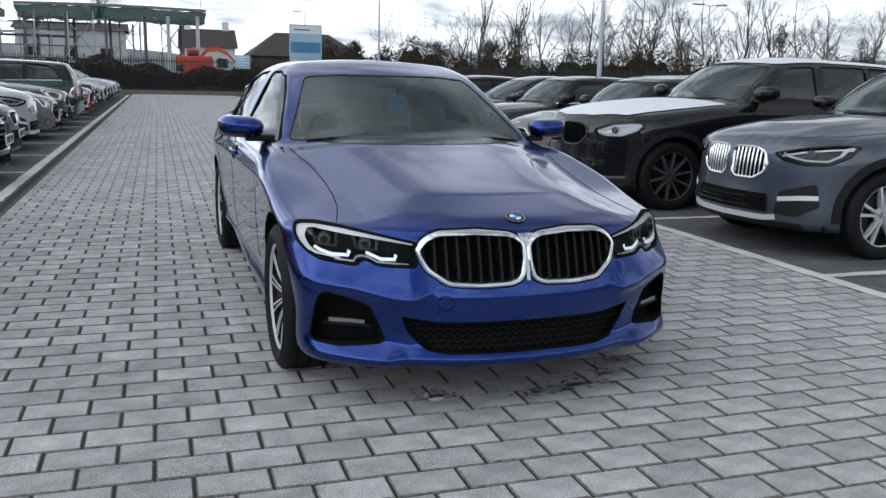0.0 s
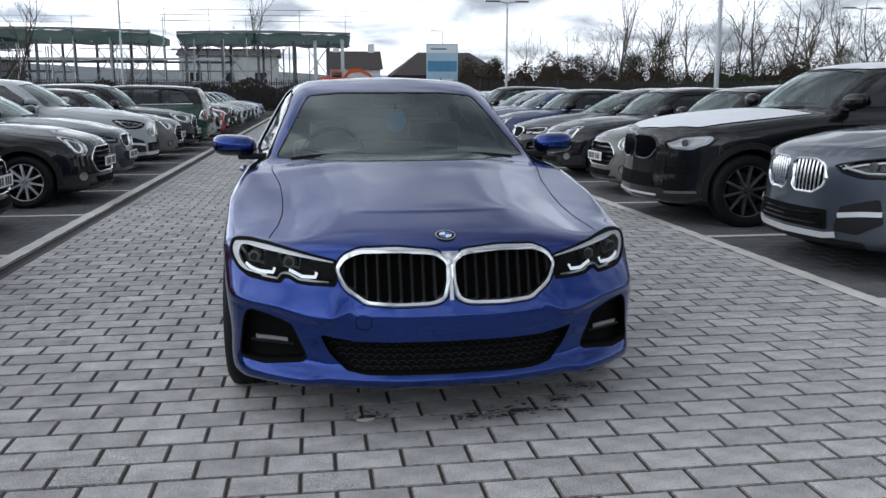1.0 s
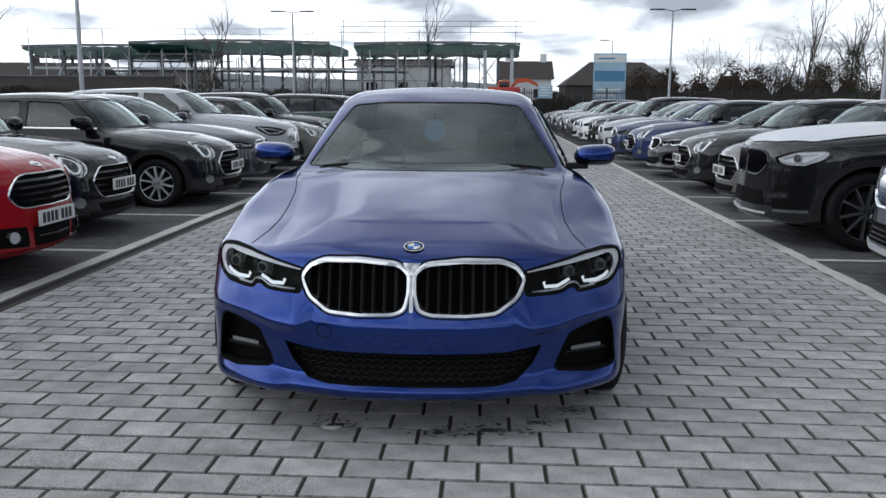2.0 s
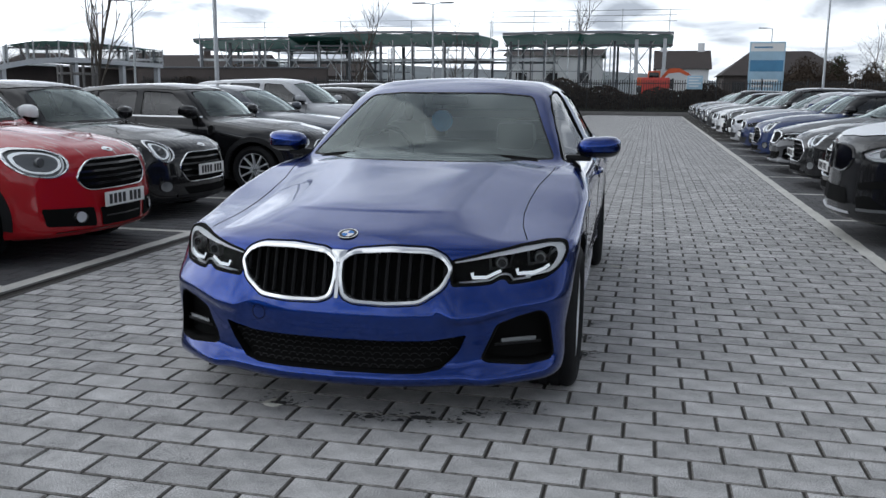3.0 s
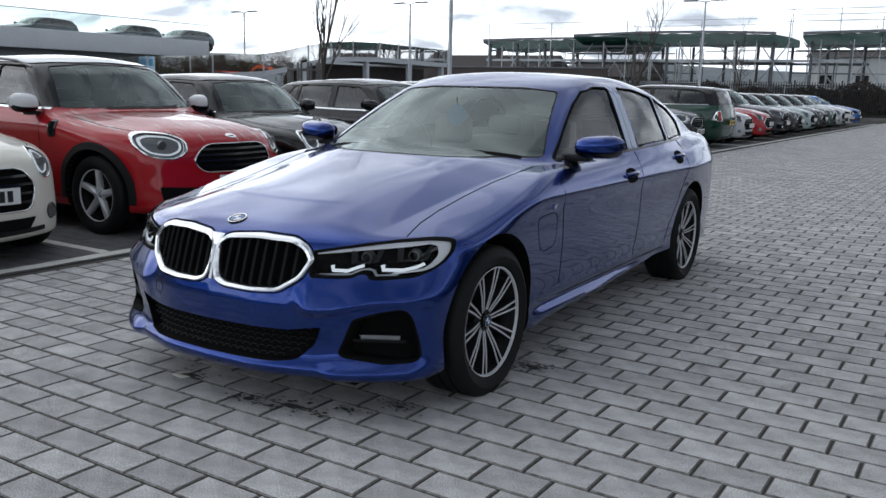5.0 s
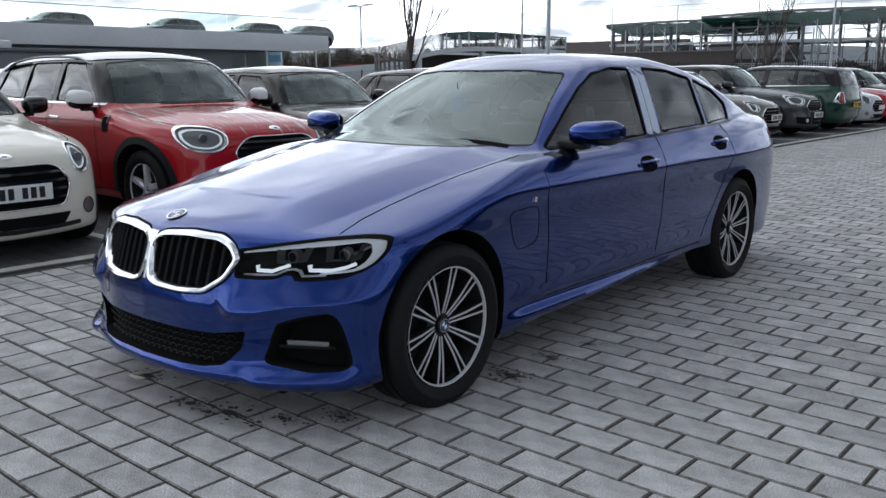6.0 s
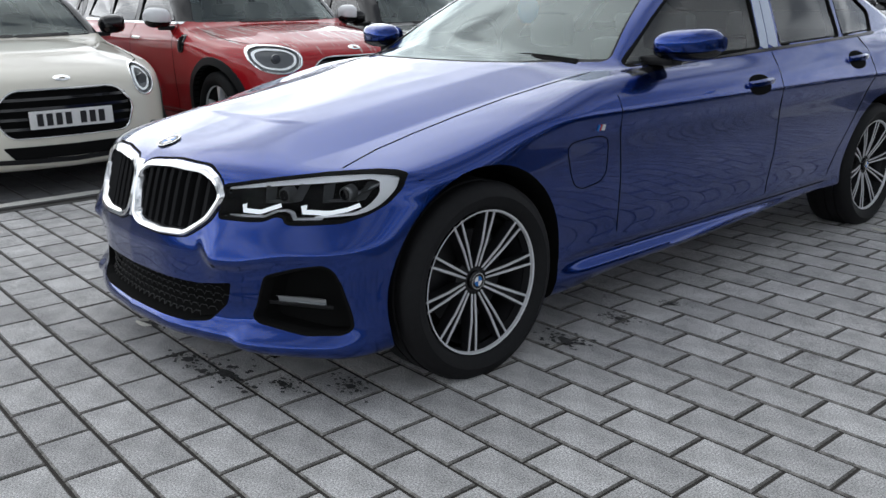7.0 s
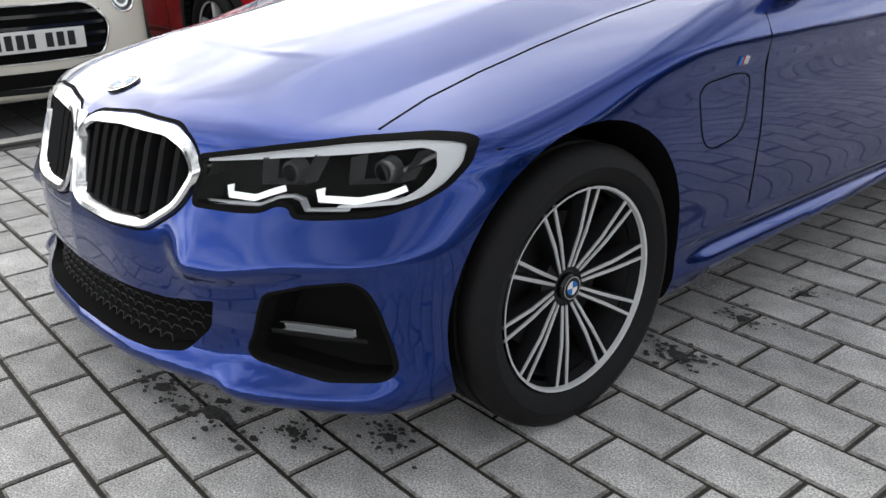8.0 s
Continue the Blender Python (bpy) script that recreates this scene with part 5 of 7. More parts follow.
def crossover(name, label, body, roof=None, mirror=None, **more):
    """A taller round-cornered crossover with big lamps and black cladding."""
    F = compact_form(0.91, 1.51, 2.67, 0.82, 0.80, 0.885, (0.44, 1.010), 1.00, 1.025, 0.335, 0.22, 0.13, 0.22, 0.20)
    lamp = softened([(0.468, 0.80), (0.535, 0.862), (0.69, 0.876), (0.785, 0.838), (0.798, 0.755), (0.740, 0.672), (0.595, 0.648), (0.490, 0.700)], 0.06)
    C = ops_for(dict(paint=body, roof=roof, mirror=mirror or body, grille="hex", mouth=hexagon(0.33, 0.455, 0.37, 0.780, 0.645, 0.540, 0.11), bars=4, lamp=lamp, lamp_ring=CHROME, fog=(0.455, 0.352, 0.040), fog_face=SILVER, fog_out=0.020, plate_z=0.462, badge_z=0.835,
                     patches=[([(-0.27, 0.405), (0.27, 0.405), (0.25, 0.262), (-0.25, 0.262)], BLACK_VOID), ([(0.33, 0.415), (0.70, 0.432), (0.68, 0.300), (0.31, 0.268)], BLACK_VOID), ([(-0.33, 0.415), (-0.70, 0.432), (-0.68, 0.300), (-0.31, 0.268)], BLACK_VOID)],
                     strips=[([(-0.62, 0.225), (0, 0.215), (0.62, 0.225)], 0.05, BLACK_PLASTIC), ([(-0.22, 0.335), (0, 0.333), (0.22, 0.335)], 0.014, BLACK_GLOSS)], cladding=True, pillar=BLACK_GLOSS, roof_in=0.275, scuttle=True, mirror_up=0.045, mirror_tall=0.078, wheel="five", doors=4, handle=CHROME, rails=GREY_ALLOY, **glazing(F, 1.00)))
    C.update(more)
    return build_car(F, name, label, C, "parked cars")


def suv(name, label, body, big=False, **more):
    """A square-shouldered sport utility car with a twin grille."""
    if big:
        F = compact_form(0.945, 1.62, 2.86, 0.86, 0.98, 1.00, (0.66, 1.135), 1.30, 1.14, 0.36, 0.25, 0.08, 0.32, 0.21)
        kid = softened([(0.022, 0.865), (0.09, 0.885), (0.33, 0.880), (0.430, 0.850), (0.465, 0.755), (0.385, 0.665), (0.28, 0.632), (0.08, 0.640), (0.028, 0.68)], 0.03)
        lamp = softened([(0.530, 0.822), (0.69, 0.880), (0.86, 0.905), (0.885, 0.875), (0.868, 0.805), (0.79, 0.745), (0.65, 0.742), (0.54, 0.765)], 0.025)
        top = 1.30
    else:
        F = compact_form(0.915, 1.54, 2.68, 0.82, 0.86, 0.93, (0.60, 1.075), 1.20, 1.08, 0.345, 0.235, 0.09, 0.28, 0.20)
        kid = softened([(0.022, 0.800), (0.07, 0.825), (0.27, 0.828), (0.365, 0.795), (0.400, 0.690), (0.375, 0.630), (0.28, 0.572), (0.08, 0.572), (0.028, 0.62)], 0.03)
        lamp = softened([(0.430, 0.790), (0.62, 0.840), (0.80, 0.872), (0.850, 0.860), (0.835, 0.775), (0.775, 0.712), (0.64, 0.708), (0.50, 0.738)], 0.022)
        top = 1.20
    C = ops_for(dict(paint=body, grille="kidney", kidney=kid, lamp=lamp, lamp_ring=BLACK_GLOSS, plate=False, wheel="twin", doors=4, cladding=True,
                     patches=[([(-0.43, 0.468), (0.43, 0.468), (0.45, 0.325), (-0.45, 0.325)], BLACK_VOID), ([(0.52, 0.500), (0.74, 0.575), (0.77, 0.40), (0.66, 0.315), (0.50, 0.325)], BLACK_PLASTIC), ([(-0.52, 0.500), (-0.74, 0.575), (-0.77, 0.40), (-0.66, 0.315), (-0.50, 0.325)], BLACK_PLASTIC), ([(-0.80, 0.262), (0.80, 0.262), (0.78, 0.205), (-0.78, 0.205)], BLACK_PLASTIC)],
                     strips=[([(-0.52, 0.300), (-0.42, 0.282), (0, 0.278), (0.42, 0.282), (0.52, 0.300)], 0.042, SILVER), ([(0.52, 0.440), (0.66, 0.462), (0.76, 0.470)], 0.036, SILVER), ([(-0.52, 0.440), (-0.66, 0.462), (-0.76, 0.470)], 0.036, SILVER), ([(-0.41, 0.430), (0, 0.427), (0.41, 0.430)], 0.012, BLACK_GLOSS), ([(-0.42, 0.395), (0, 0.392), (0.42, 0.395)], 0.012, BLACK_GLOSS), ([(-0.42, 0.360), (0, 0.357), (0.42, 0.360)], 0.012, BLACK_GLOSS)], **glazing(F, top)))
    C.update(more)
    return build_car(F, name, label, C, "parked cars")


def executive_hatch(name, label, body, **more):
    """A sporty five-door hatchback with a twin grille."""
    F = compact_form(0.90, 1.40, 2.67, 0.84, 0.76, 0.80, (0.50, 0.965), 1.18, 0.97, 0.32, 0.225, 0.08, 0.34, 0.16)
    kid = softened([(0.02, 0.70), (0.10, 0.725), (0.30, 0.715), (0.355, 0.665), (0.31, 0.565), (0.22, 0.53), (0.08, 0.535), (0.025, 0.57)], 0.03)
    lamp = softened([(0.42, 0.665), (0.62, 0.70), (0.80, 0.725), (0.835, 0.70), (0.79, 0.64), (0.66, 0.605), (0.44, 0.60)], 0.025)
    C = ops_for(dict(paint=body, grille="kidney", kidney=kid, lamp=lamp, lamp_ring=BLACK_GLOSS, slat=BLACK_GLOSS, wheel="twin", doors=4, plate_z=0.42, patches=[([(-0.5, 0.37), (0.5, 0.37), (0.42, 0.24), (-0.42, 0.24)], BLACK_PLASTIC), ([(0.56, 0.43), (0.78, 0.45), (0.80, 0.27), (0.58, 0.25)], BLACK_PLASTIC), ([(-0.56, 0.43), (-0.78, 0.45), (-0.80, 0.27), (-0.58, 0.25)], BLACK_PLASTIC)], **glazing(F, 1.18)))
    C.update(more)
    return build_car(F, name, label, C, "parked cars")


def recoloured(ob, m, name, label, swaps, thin=False):
    """A copy of a parked car at m in another colour; swaps: old to new materials."""
    made = copy_thing(ob, m)
    made.name = name
    made["label"] = label
    for o in made.children_recursive:
        for slot in o.material_slots if o.type == "MESH" else ():
            if slot.material in swaps:
                to = swaps[slot.material]
                slot.link = "OBJECT"
                slot.material = to
    if thin:
        for o in list(made.children_recursive):
            if o.name.split(".")[0] in SMALL:
                bpy.data.objects.remove(o)
    return made


# fittings left off the cars that stand far down the rows
SMALL = {"panel_gap", "brake_disc", "rim_barrel", "wheel_back", "hub", "centre_cap", "wiper", "rear_headrest", "seat_cushion", "handle_recess", "dashboard", "plate_bar", "wheel_bolt", "badge_quarter", "badge_ring", "badge_edge", "projector_lens", "lamp_bracket", "steering_wheel",
         "wheel_spokes", "inside_mirror", "window_trim", "wing_badge", "fog_shelf", "tow_cover", "underbody", "mirror_glass", "mirror_underside", "light_guide", "lower_intake", "honeycomb", "intake_lip", "fog_ring", "tail_lamp_ring", "projector", "rear_bench", "mirror_foot", "arch_trim", "sill_trim"}


def bay(side, nose_x, y, turn=0.0, tail_out=False):
    """A pose in the bays: side -1 stands left of the aisle, nose towards it."""
    a = 90 if side < 0 else -90
    return pose(nose_x, y, 0, 0, 0, a + turn + (180 if tail_out else 0))


FILM_WHITE = material("white_protective_film", (0.78, 0.80, 0.83), 0.35, grain=0.04, scale=25, stain=0.06, stain_scale=4)

# left of the aisle, from the near end
cream = hatch("cream_hatchback_car", "cream white round-lamped hatchback car parked in a marked bay", PAINT_CREAM, PAINT_BLACK, BLACK_GLOSS, bars=4)
cream.matrix_world = bay(-1, -3.02 - 0.76, 0.03)
red = crossover("red_crossover_car", "red crossover car with white roof and mirrors, rain-streaked bonnet", PAINT_RED, PAINT_WHITE, PAINT_WHITE)
red.matrix_world = bay(-1, -2.92 - 0.82, 2.27)
black = recoloured(cream, bay(-1, -3.38 - 0.76, 4.55), "black_hatchback_car", "black round-lamped hatchback car with chrome grille frame", {PAINT_CREAM: PAINT_BLACK})
recoloured(cream, bay(-1, -3.02 - 0.76, 7.25), "black_hatchback_car", "gloss black hatchback car with bright ten-spoke wheels", {PAINT_CREAM: PAINT_BLACK})
grey_hatch = executive_hatch("grey_hatchback_car", "slate grey five-door hatchback car with twin grille", PAINT_SLATE)
grey_hatch.matrix_world = bay(-1, -3.2 - 0.84, 9.5)
white_mpv = suv("silver_estate_car", "pale silver tall estate car with twin grille", PAINT_SILVER)
white_mpv.matrix_world = bay(-1, -3.25 - 0.82, 11.9)
# right of the aisle
grey_suv = suv("grey_sport_utility_car", "metallic grey sport utility car with bright slatted twin grille", PAINT_GREY, mirror=BLACK_GLOSS, mirror_tall=0.055)
grey_suv.matrix_world = bay(1, 3.06 + 0.82, 2.20)
dark_suv = suv("black_sport_utility_car", "black sport utility car with white film over its bonnet", PAINT_BLACK, True, film=FILM_WHITE, roof=FILM_WHITE, slat=BLACK_GLOSS, frame=BLACK_GLOSS, trim=BLACK_GLOSS, lamp_back=SILVER, rim=GREY_ALLOY, wheel="ten", patches=[([(-0.40, 0.50), (0.40, 0.50), (0.46, 0.36), (-0.46, 0.36)], BLACK_VOID), ([(0.56, 0.56), (0.80, 0.60), (0.82, 0.54), (0.58, 0.50)], BLACK_VOID), ([(-0.56, 0.56), (-0.80, 0.60), (-0.82, 0.54), (-0.58, 0.50)], BLACK_VOID), ([(0.56, 0.44), (0.70, 0.46), (0.84, 0.34), (0.60, 0.32)], BLACK_VOID), ([(-0.56, 0.44), (-0.70, 0.46), (-0.84, 0.34), (-0.60, 0.32)], BLACK_VOID)], strips=[([(-0.50, 0.290), (0, 0.285), (0.50, 0.290)], 0.020, SILVER), ([(0.60, 0.33), (0.72, 0.335), (0.84, 0.345)], 0.025, GREY_ALLOY), ([(-0.60, 0.33), (-0.72, 0.335), (-0.84, 0.345)], 0.025, GREY_ALLOY)])
dark_suv.matrix_world = bay(1, 2.80 + 0.86, 4.82)


def left_row():
    B = PAINT_BLACK
    rows = [(cream, 14.3, PAINT_STONE, "stone grey round-lamped hatchback car", PAINT_CREAM), (red, 16.7, PAINT_DARK_GREY, "dark grey crossover car with roof rails", PAINT_RED),
            (red, 19.1, PAINT_GREEN, "dark green crossover car parked tail out, red lamps", PAINT_RED), (cream, 21.5, PAINT_SILVER, "silver round-lamped hatchback car", PAINT_CREAM), (cream, 23.9, PAINT_RED, "red round-lamped hatchback car", PAINT_CREAM),
            (red, 26.3, PAINT_DARK_GREY, "dark grey tall crossover car", PAINT_RED), (cream, 28.7, PAINT_BLACK, "black round-lamped hatchback car", PAINT_CREAM), (cream, 31.1, PAINT_MINT, "pale mint hatchback car", PAINT_CREAM), (cream, 33.5, PAINT_BLACK, "black round-lamped hatchback car", PAINT_CREAM),
            (cream, 35.9, PAINT_GREEN, "dark green hatchback car", PAINT_CREAM), (cream, 38.3, PAINT_SILVER, "silver round-lamped hatchback car", PAINT_CREAM), (grey_hatch, 40.7, PAINT_WHITE, "white five-door hatchback car", PAINT_SLATE), (grey_hatch, 43.1, PAINT_SKY, "bright blue five-door hatchback car", PAINT_SLATE)]
    for ob, y, mat, label, old in rows:
        out = "tail out" in label
        swaps = {old: mat}
        if old is PAINT_RED:
            swaps[PAINT_WHITE] = B if mat is not PAINT_DARK_GREY else mat
        x = -3.15 - float(-Form.length_of[ob.name.split(".")[0]][0]) if not out else -3.10 - Form.length_of[ob.name.split(".")[0]][1]
        recoloured(ob, bay(-1, x, y, random.uniform(-0.8, 0.8), out), mat.name.replace("_lacquer", "") + "_car", label, swaps, y > 20)


Form.length_of = {"cream_hatchback_car": (-0.76, 3.08), "red_crossover_car": (-0.82, 3.47), "grey_hatchback_car": (-0.84, 3.43), "blue_saloon_car": (-0.80, 3.93), "silver_estate_car": (-0.82, 3.54)}
left_row()


def right_row():
    rows = [(cream, 7.15, PAINT_STONE, "stone beige hatchback car with round lamps", PAINT_CREAM), (cream, 9.65, PAINT_BLACK, "black hatchback car with round lamps", PAINT_CREAM), (blue_saloon, 12.2, PAINT_DARK_GREY, "dark grey four-door saloon car", PAINT_BLUE), (cream, 14.7, PAINT_NAVY, "navy blue round-lamped hatchback car", PAINT_CREAM), (grey_hatch, 17.2, PAINT_NAVY, "navy five-door hatchback car", PAINT_SLATE),
            (grey_hatch, 19.7, PAINT_SILVER, "silver five-door hatchback car", PAINT_SLATE), (red, 22.2, PAINT_BLACK, "black crossover car with roof rails", PAINT_RED), (grey_hatch, 24.7, PAINT_WHITE, "white five-door hatchback car", PAINT_SLATE), (blue_saloon, 27.2, PAINT_SILVER, "silver four-door saloon car", PAINT_BLUE),
            (grey_hatch, 29.7, PAINT_DARK_GREY, "dark grey five-door hatchback car", PAINT_SLATE), (cream, 32.2, PAINT_BLACK, "black round-lamped hatchback car", PAINT_CREAM), (grey_hatch, 34.7, PAINT_GREY, "grey five-door hatchback car", PAINT_SLATE), (red, 37.2, PAINT_BLACK, "black crossover car with rails", PAINT_RED),
            (cream, 39.7, PAINT_GREY, "grey round-lamped hatchback car", PAINT_CREAM), (grey_hatch, 42.2, PAINT_BLACK, "black five-door hatchback car", PAINT_SLATE), (grey_hatch, 44.7, PAINT_DARK_GREY, "dark grey five-door hatchback car", PAINT_SLATE)]
    for ob, y, mat, label, old in rows:
        swaps = {old: mat}
        if old is PAINT_RED:
            swaps[PAINT_WHITE] = mat
        x = 3.18 - Form.length_of[ob.name.split(".")[0]][0]
        recoloured(ob, bay(1, x, y, random.uniform(-0.8, 0.8)), mat.name.replace("_lacquer", "") + "_car", label, swaps, y > 15)
    # the next row, tail to tail with the first
    for ob, x, y, mat, label, old, a in ((grey_hatch, 12.6, 4.6, PAINT_BLACK, "black five-door hatchback car in the next row", PAINT_SLATE, 90), (red, 12.6, 9.5, PAINT_DARK_GREY, "dark grey crossover car in the next row", PAINT_RED, 90), (red, 12.6, 14.6, PAINT_BLACK, "black crossover car in the next row", PAINT_RED, 90),
                                         (grey_hatch, 12.6, 19.5, PAINT_SILVER, "silver hatchback car in the next row", PAINT_SLATE, 90), (grey_hatch, -12.3, -1.6, PAINT_SILVER, "silver hatchback car in the next row", PAINT_SLATE, -90), (cream, -12.3, 3.1, PAINT_RED, "red hatchback car in the next row", PAINT_CREAM, -90), (grey_hatch, -12.3, 5.6, PAINT_BLACK, "black hatchback car in the next row", PAINT_SLATE, -90)):
        swaps = {old: mat, PAINT_WHITE: mat} if old is PAINT_RED else {old: mat}
        recoloured(ob, pose(x, y, 0, 0, 0, a), mat.name.replace("_lacquer", "") + "_car", label, swaps, True)


right_row()


# ---- ground ----
BLOCK = material("grey_paving_block", (0.445, 0.440, 0.436), 0.85, crisp=0.16, grain=0.62, scale=210, bump=0.85, stain=0.32, stain_scale=8.0, per_piece=0.17, spec=0.25)
BLOCK_DARK = material("dark_paving_block", (0.10, 0.10, 0.104), 0.8, crisp=0.16, grain=0.4, scale=150, bump=0.45, stain=0.25, stain_scale=1.3, per_piece=0.15)
# darker tone for the chamfers and sides of the aisle blocks
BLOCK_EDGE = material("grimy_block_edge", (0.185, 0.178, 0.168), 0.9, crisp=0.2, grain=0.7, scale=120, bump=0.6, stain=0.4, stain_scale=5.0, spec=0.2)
JOINT = material("dark_sand_joint", (0.030, 0.026, 0.022), 0.95, grain=0.4, scale=80, bump=0.4, stain=0.3, stain_scale=1.5)
LINE = material("worn_white_line_paint", (0.62, 0.61, 0.57), 0.7, grain=0.22, scale=60, stain=0.18, stain_scale=3)
KERB = material("dark_drain_kerb", (0.07, 0.068, 0.065), 0.8, grain=0.3, scale=90, bump=0.4, stain=0.3, stain_scale=2)
ASPHALT = material("asphalt", (0.06, 0.06, 0.062), 0.85, grain=0.3, scale=120, bump=0.4, stain=0.2, stain_scale=0.4)
EARTH = material("rough_earth_and_grass", (0.05, 0.055, 0.03), 0.95, grain=0.4, scale=12, stain=0.4, stain_scale=0.3)
ground = tagged(link_mesh("ground", box((-900, -400, -0.6), (900, 1500, -0.014)), ASPHALT), "grey asphalt and ground reaching the horizon", "ground", kind="structure")
bed = tagged(link_mesh("paving_bed", box((-8.2, -6.5, -0.2), (8.2, 52, -0.0055)), JOINT), "dark sand joints under the block paving", "paving bed", kind="structure")
BW, BD, GAP = 0.2405, 0.1580, 0.0094
Y0, X0 = -1.086, 0.0245


def block_mesh(w, d, h=0.03):
    """One block: flat top, small chamfer, sides down into the joint."""
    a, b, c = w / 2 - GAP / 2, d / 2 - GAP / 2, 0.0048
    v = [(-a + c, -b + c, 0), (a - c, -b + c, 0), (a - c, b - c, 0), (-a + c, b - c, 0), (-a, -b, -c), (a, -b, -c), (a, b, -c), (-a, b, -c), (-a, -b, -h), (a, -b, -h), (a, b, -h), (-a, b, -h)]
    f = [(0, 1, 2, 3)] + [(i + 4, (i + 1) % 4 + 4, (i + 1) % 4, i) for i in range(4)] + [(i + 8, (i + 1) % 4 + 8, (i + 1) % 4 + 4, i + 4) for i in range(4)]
    return v, f


def paving():
    """Running bond: courses across the aisle, each shifted by half a block."""
    rng = np.random.default_rng(7)
    pv, pf = block_mesh(BW, BD)
    pv = np.array(pv)
    field = tagged(new("paving"), "grey concrete block paving in running bond", "paving", kind="structure")
    one = bpy.data.meshes.new("paving_block")
    one.from_pydata(pv.tolist(), [], pf)
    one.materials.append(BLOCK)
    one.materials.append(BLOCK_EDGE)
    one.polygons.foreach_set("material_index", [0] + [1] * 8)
    sets = {"aisle": ([], []), "bays": ([], [])}
    pieces = []
    for j in range(-34, 330):
        y = Y0 + (j + 0.5) * BD
        x_off = X0 + (BW / 2 if j % 2 else 0)
        for i in range(-36, 37):
            x = x_off + (i + 0.5) * BW
            if -2.82 < x < 2.9 + 0.12:
                kind = "aisle"
            elif 2.9 < x < 8.1 and y < 22 or -8.1 < x < -2.98 and y < 22:
                kind = "bays"
            else:
                continue
            tilt, lift = rng.normal(0, 0.0018, 2), rng.normal(0, 0.0006)
            if kind == "aisle" and -0.35 < x < 2.75 and -1.75 < y < 0.85 and len(pieces) < 300 and not (x > 2.4 and y > 0.4):
                pieces.append((x, y, lift, tilt))
                continue
            P = pv.copy()
            P[:, 2] += P[:, 0] * tilt[0] + P[:, 1] * tilt[1] + lift
            P[:, 0] += x
            P[:, 1] += y
            if kind == "aisle":
                P[:, 0] = np.maximum(P[:, 0], -2.717)
            verts, faces = sets[kind]
            n = len(verts)
            verts.extend(P.tolist())
            faces.extend([[n + q for q in f] for f in pf])
    for kind, mat in (("aisle", BLOCK), ("bays", BLOCK_DARK)):
        me = bpy.data.meshes.new("paving_blocks")
        me.from_pydata(*[sets[kind][0], [], sets[kind][1]])
        me.materials.append(mat)
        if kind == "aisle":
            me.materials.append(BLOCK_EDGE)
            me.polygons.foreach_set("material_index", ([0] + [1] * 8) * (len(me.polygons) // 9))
        ob = tagged(new("paving_blocks", me), "grey block paving" if kind == "aisle" else "darker block paving of the parking bays", kind="stuff")
        ob.parent = field
    for x, y, lift, tilt in pieces:
        ob = new("block", one)
        ob.parent = field
        ob.matrix_world = pose(x, y, lift, math.degrees(tilt[1]), -math.degrees(tilt[0]), 0)


def flat_strip(name, x0, x1, y0, y1, mat, z=0.004, label="", wear=0.008):
    """A painted line with slightly ragged edges."""
    long_y = y1 - y0 > x1 - x0
    n = max(4, int(max(y1 - y0, x1 - x0) / 0.09))
    n = min(n, 500)
    bm = bmesh.new()
    a, b = [], []
    for k in range(n + 1):
        t = k / n
        e0, e1 = random.uniform(-wear, wear), random.uniform(-wear, wear)
        if long_y:
            a.append(bm.verts.new((x0 + e0, y0 + (y1 - y0) * t, z)))
            b.append(bm.verts.new((x1 + e1, y0 + (y1 - y0) * t, z)))
        else:
            a.append(bm.verts.new((x0 + (x1 - x0) * t, y1 + e0, z)))
            b.append(bm.verts.new((x0 + (x1 - x0) * t, y0 + e1, z)))
    for k in range(n):
        bm.faces.new((a[k], b[k], b[k + 1], a[k + 1]))
    return tagged(link_mesh(name, bm, mat, smooth=False), label or "worn white painted line on block paving", "road marking", kind="structure")


flat_strip("line_left", -2.985, -2.865, -6.0, 48.0, LINE)
flat_strip("line_right", 2.915, 3.035, -6.0, 50.0, LINE)
for k in range(-2, 20):
    flat_strip("bay_line", -7.8, -2.99, 0.93 + 2.42 * k - 0.045, 0.93 + 2.42 * k + 0.045, LINE)
    flat_strip("bay_line", 3.04, 7.8, 0.94 + 2.50 * k - 0.045, 0.94 + 2.50 * k + 0.045, LINE)
# slotted drain beside the left line
drain = tagged(new("drain_channel"), "dark slotted drain channel beside the white line", "drain", kind="structure")
link_mesh("channel_edge", box((-2.862, -6, -0.05), (-2.825, 48, 0.003)), KERB, drain)
link_mesh("channel_edge", box((-2.755, -6, -0.05), (-2.722, 48, 0.003)), KERB, drain)
link_mesh("channel_floor", box((-2.825, -6, -0.06), (-2.755, 48, -0.006)), JOINT, drain)



# damp and oily marks round the saloon
DAMP = material("dark_oily_damp", (0.05, 0.05, 0.05), 0.7, grain=0.5, scale=90, crisp=0.12)


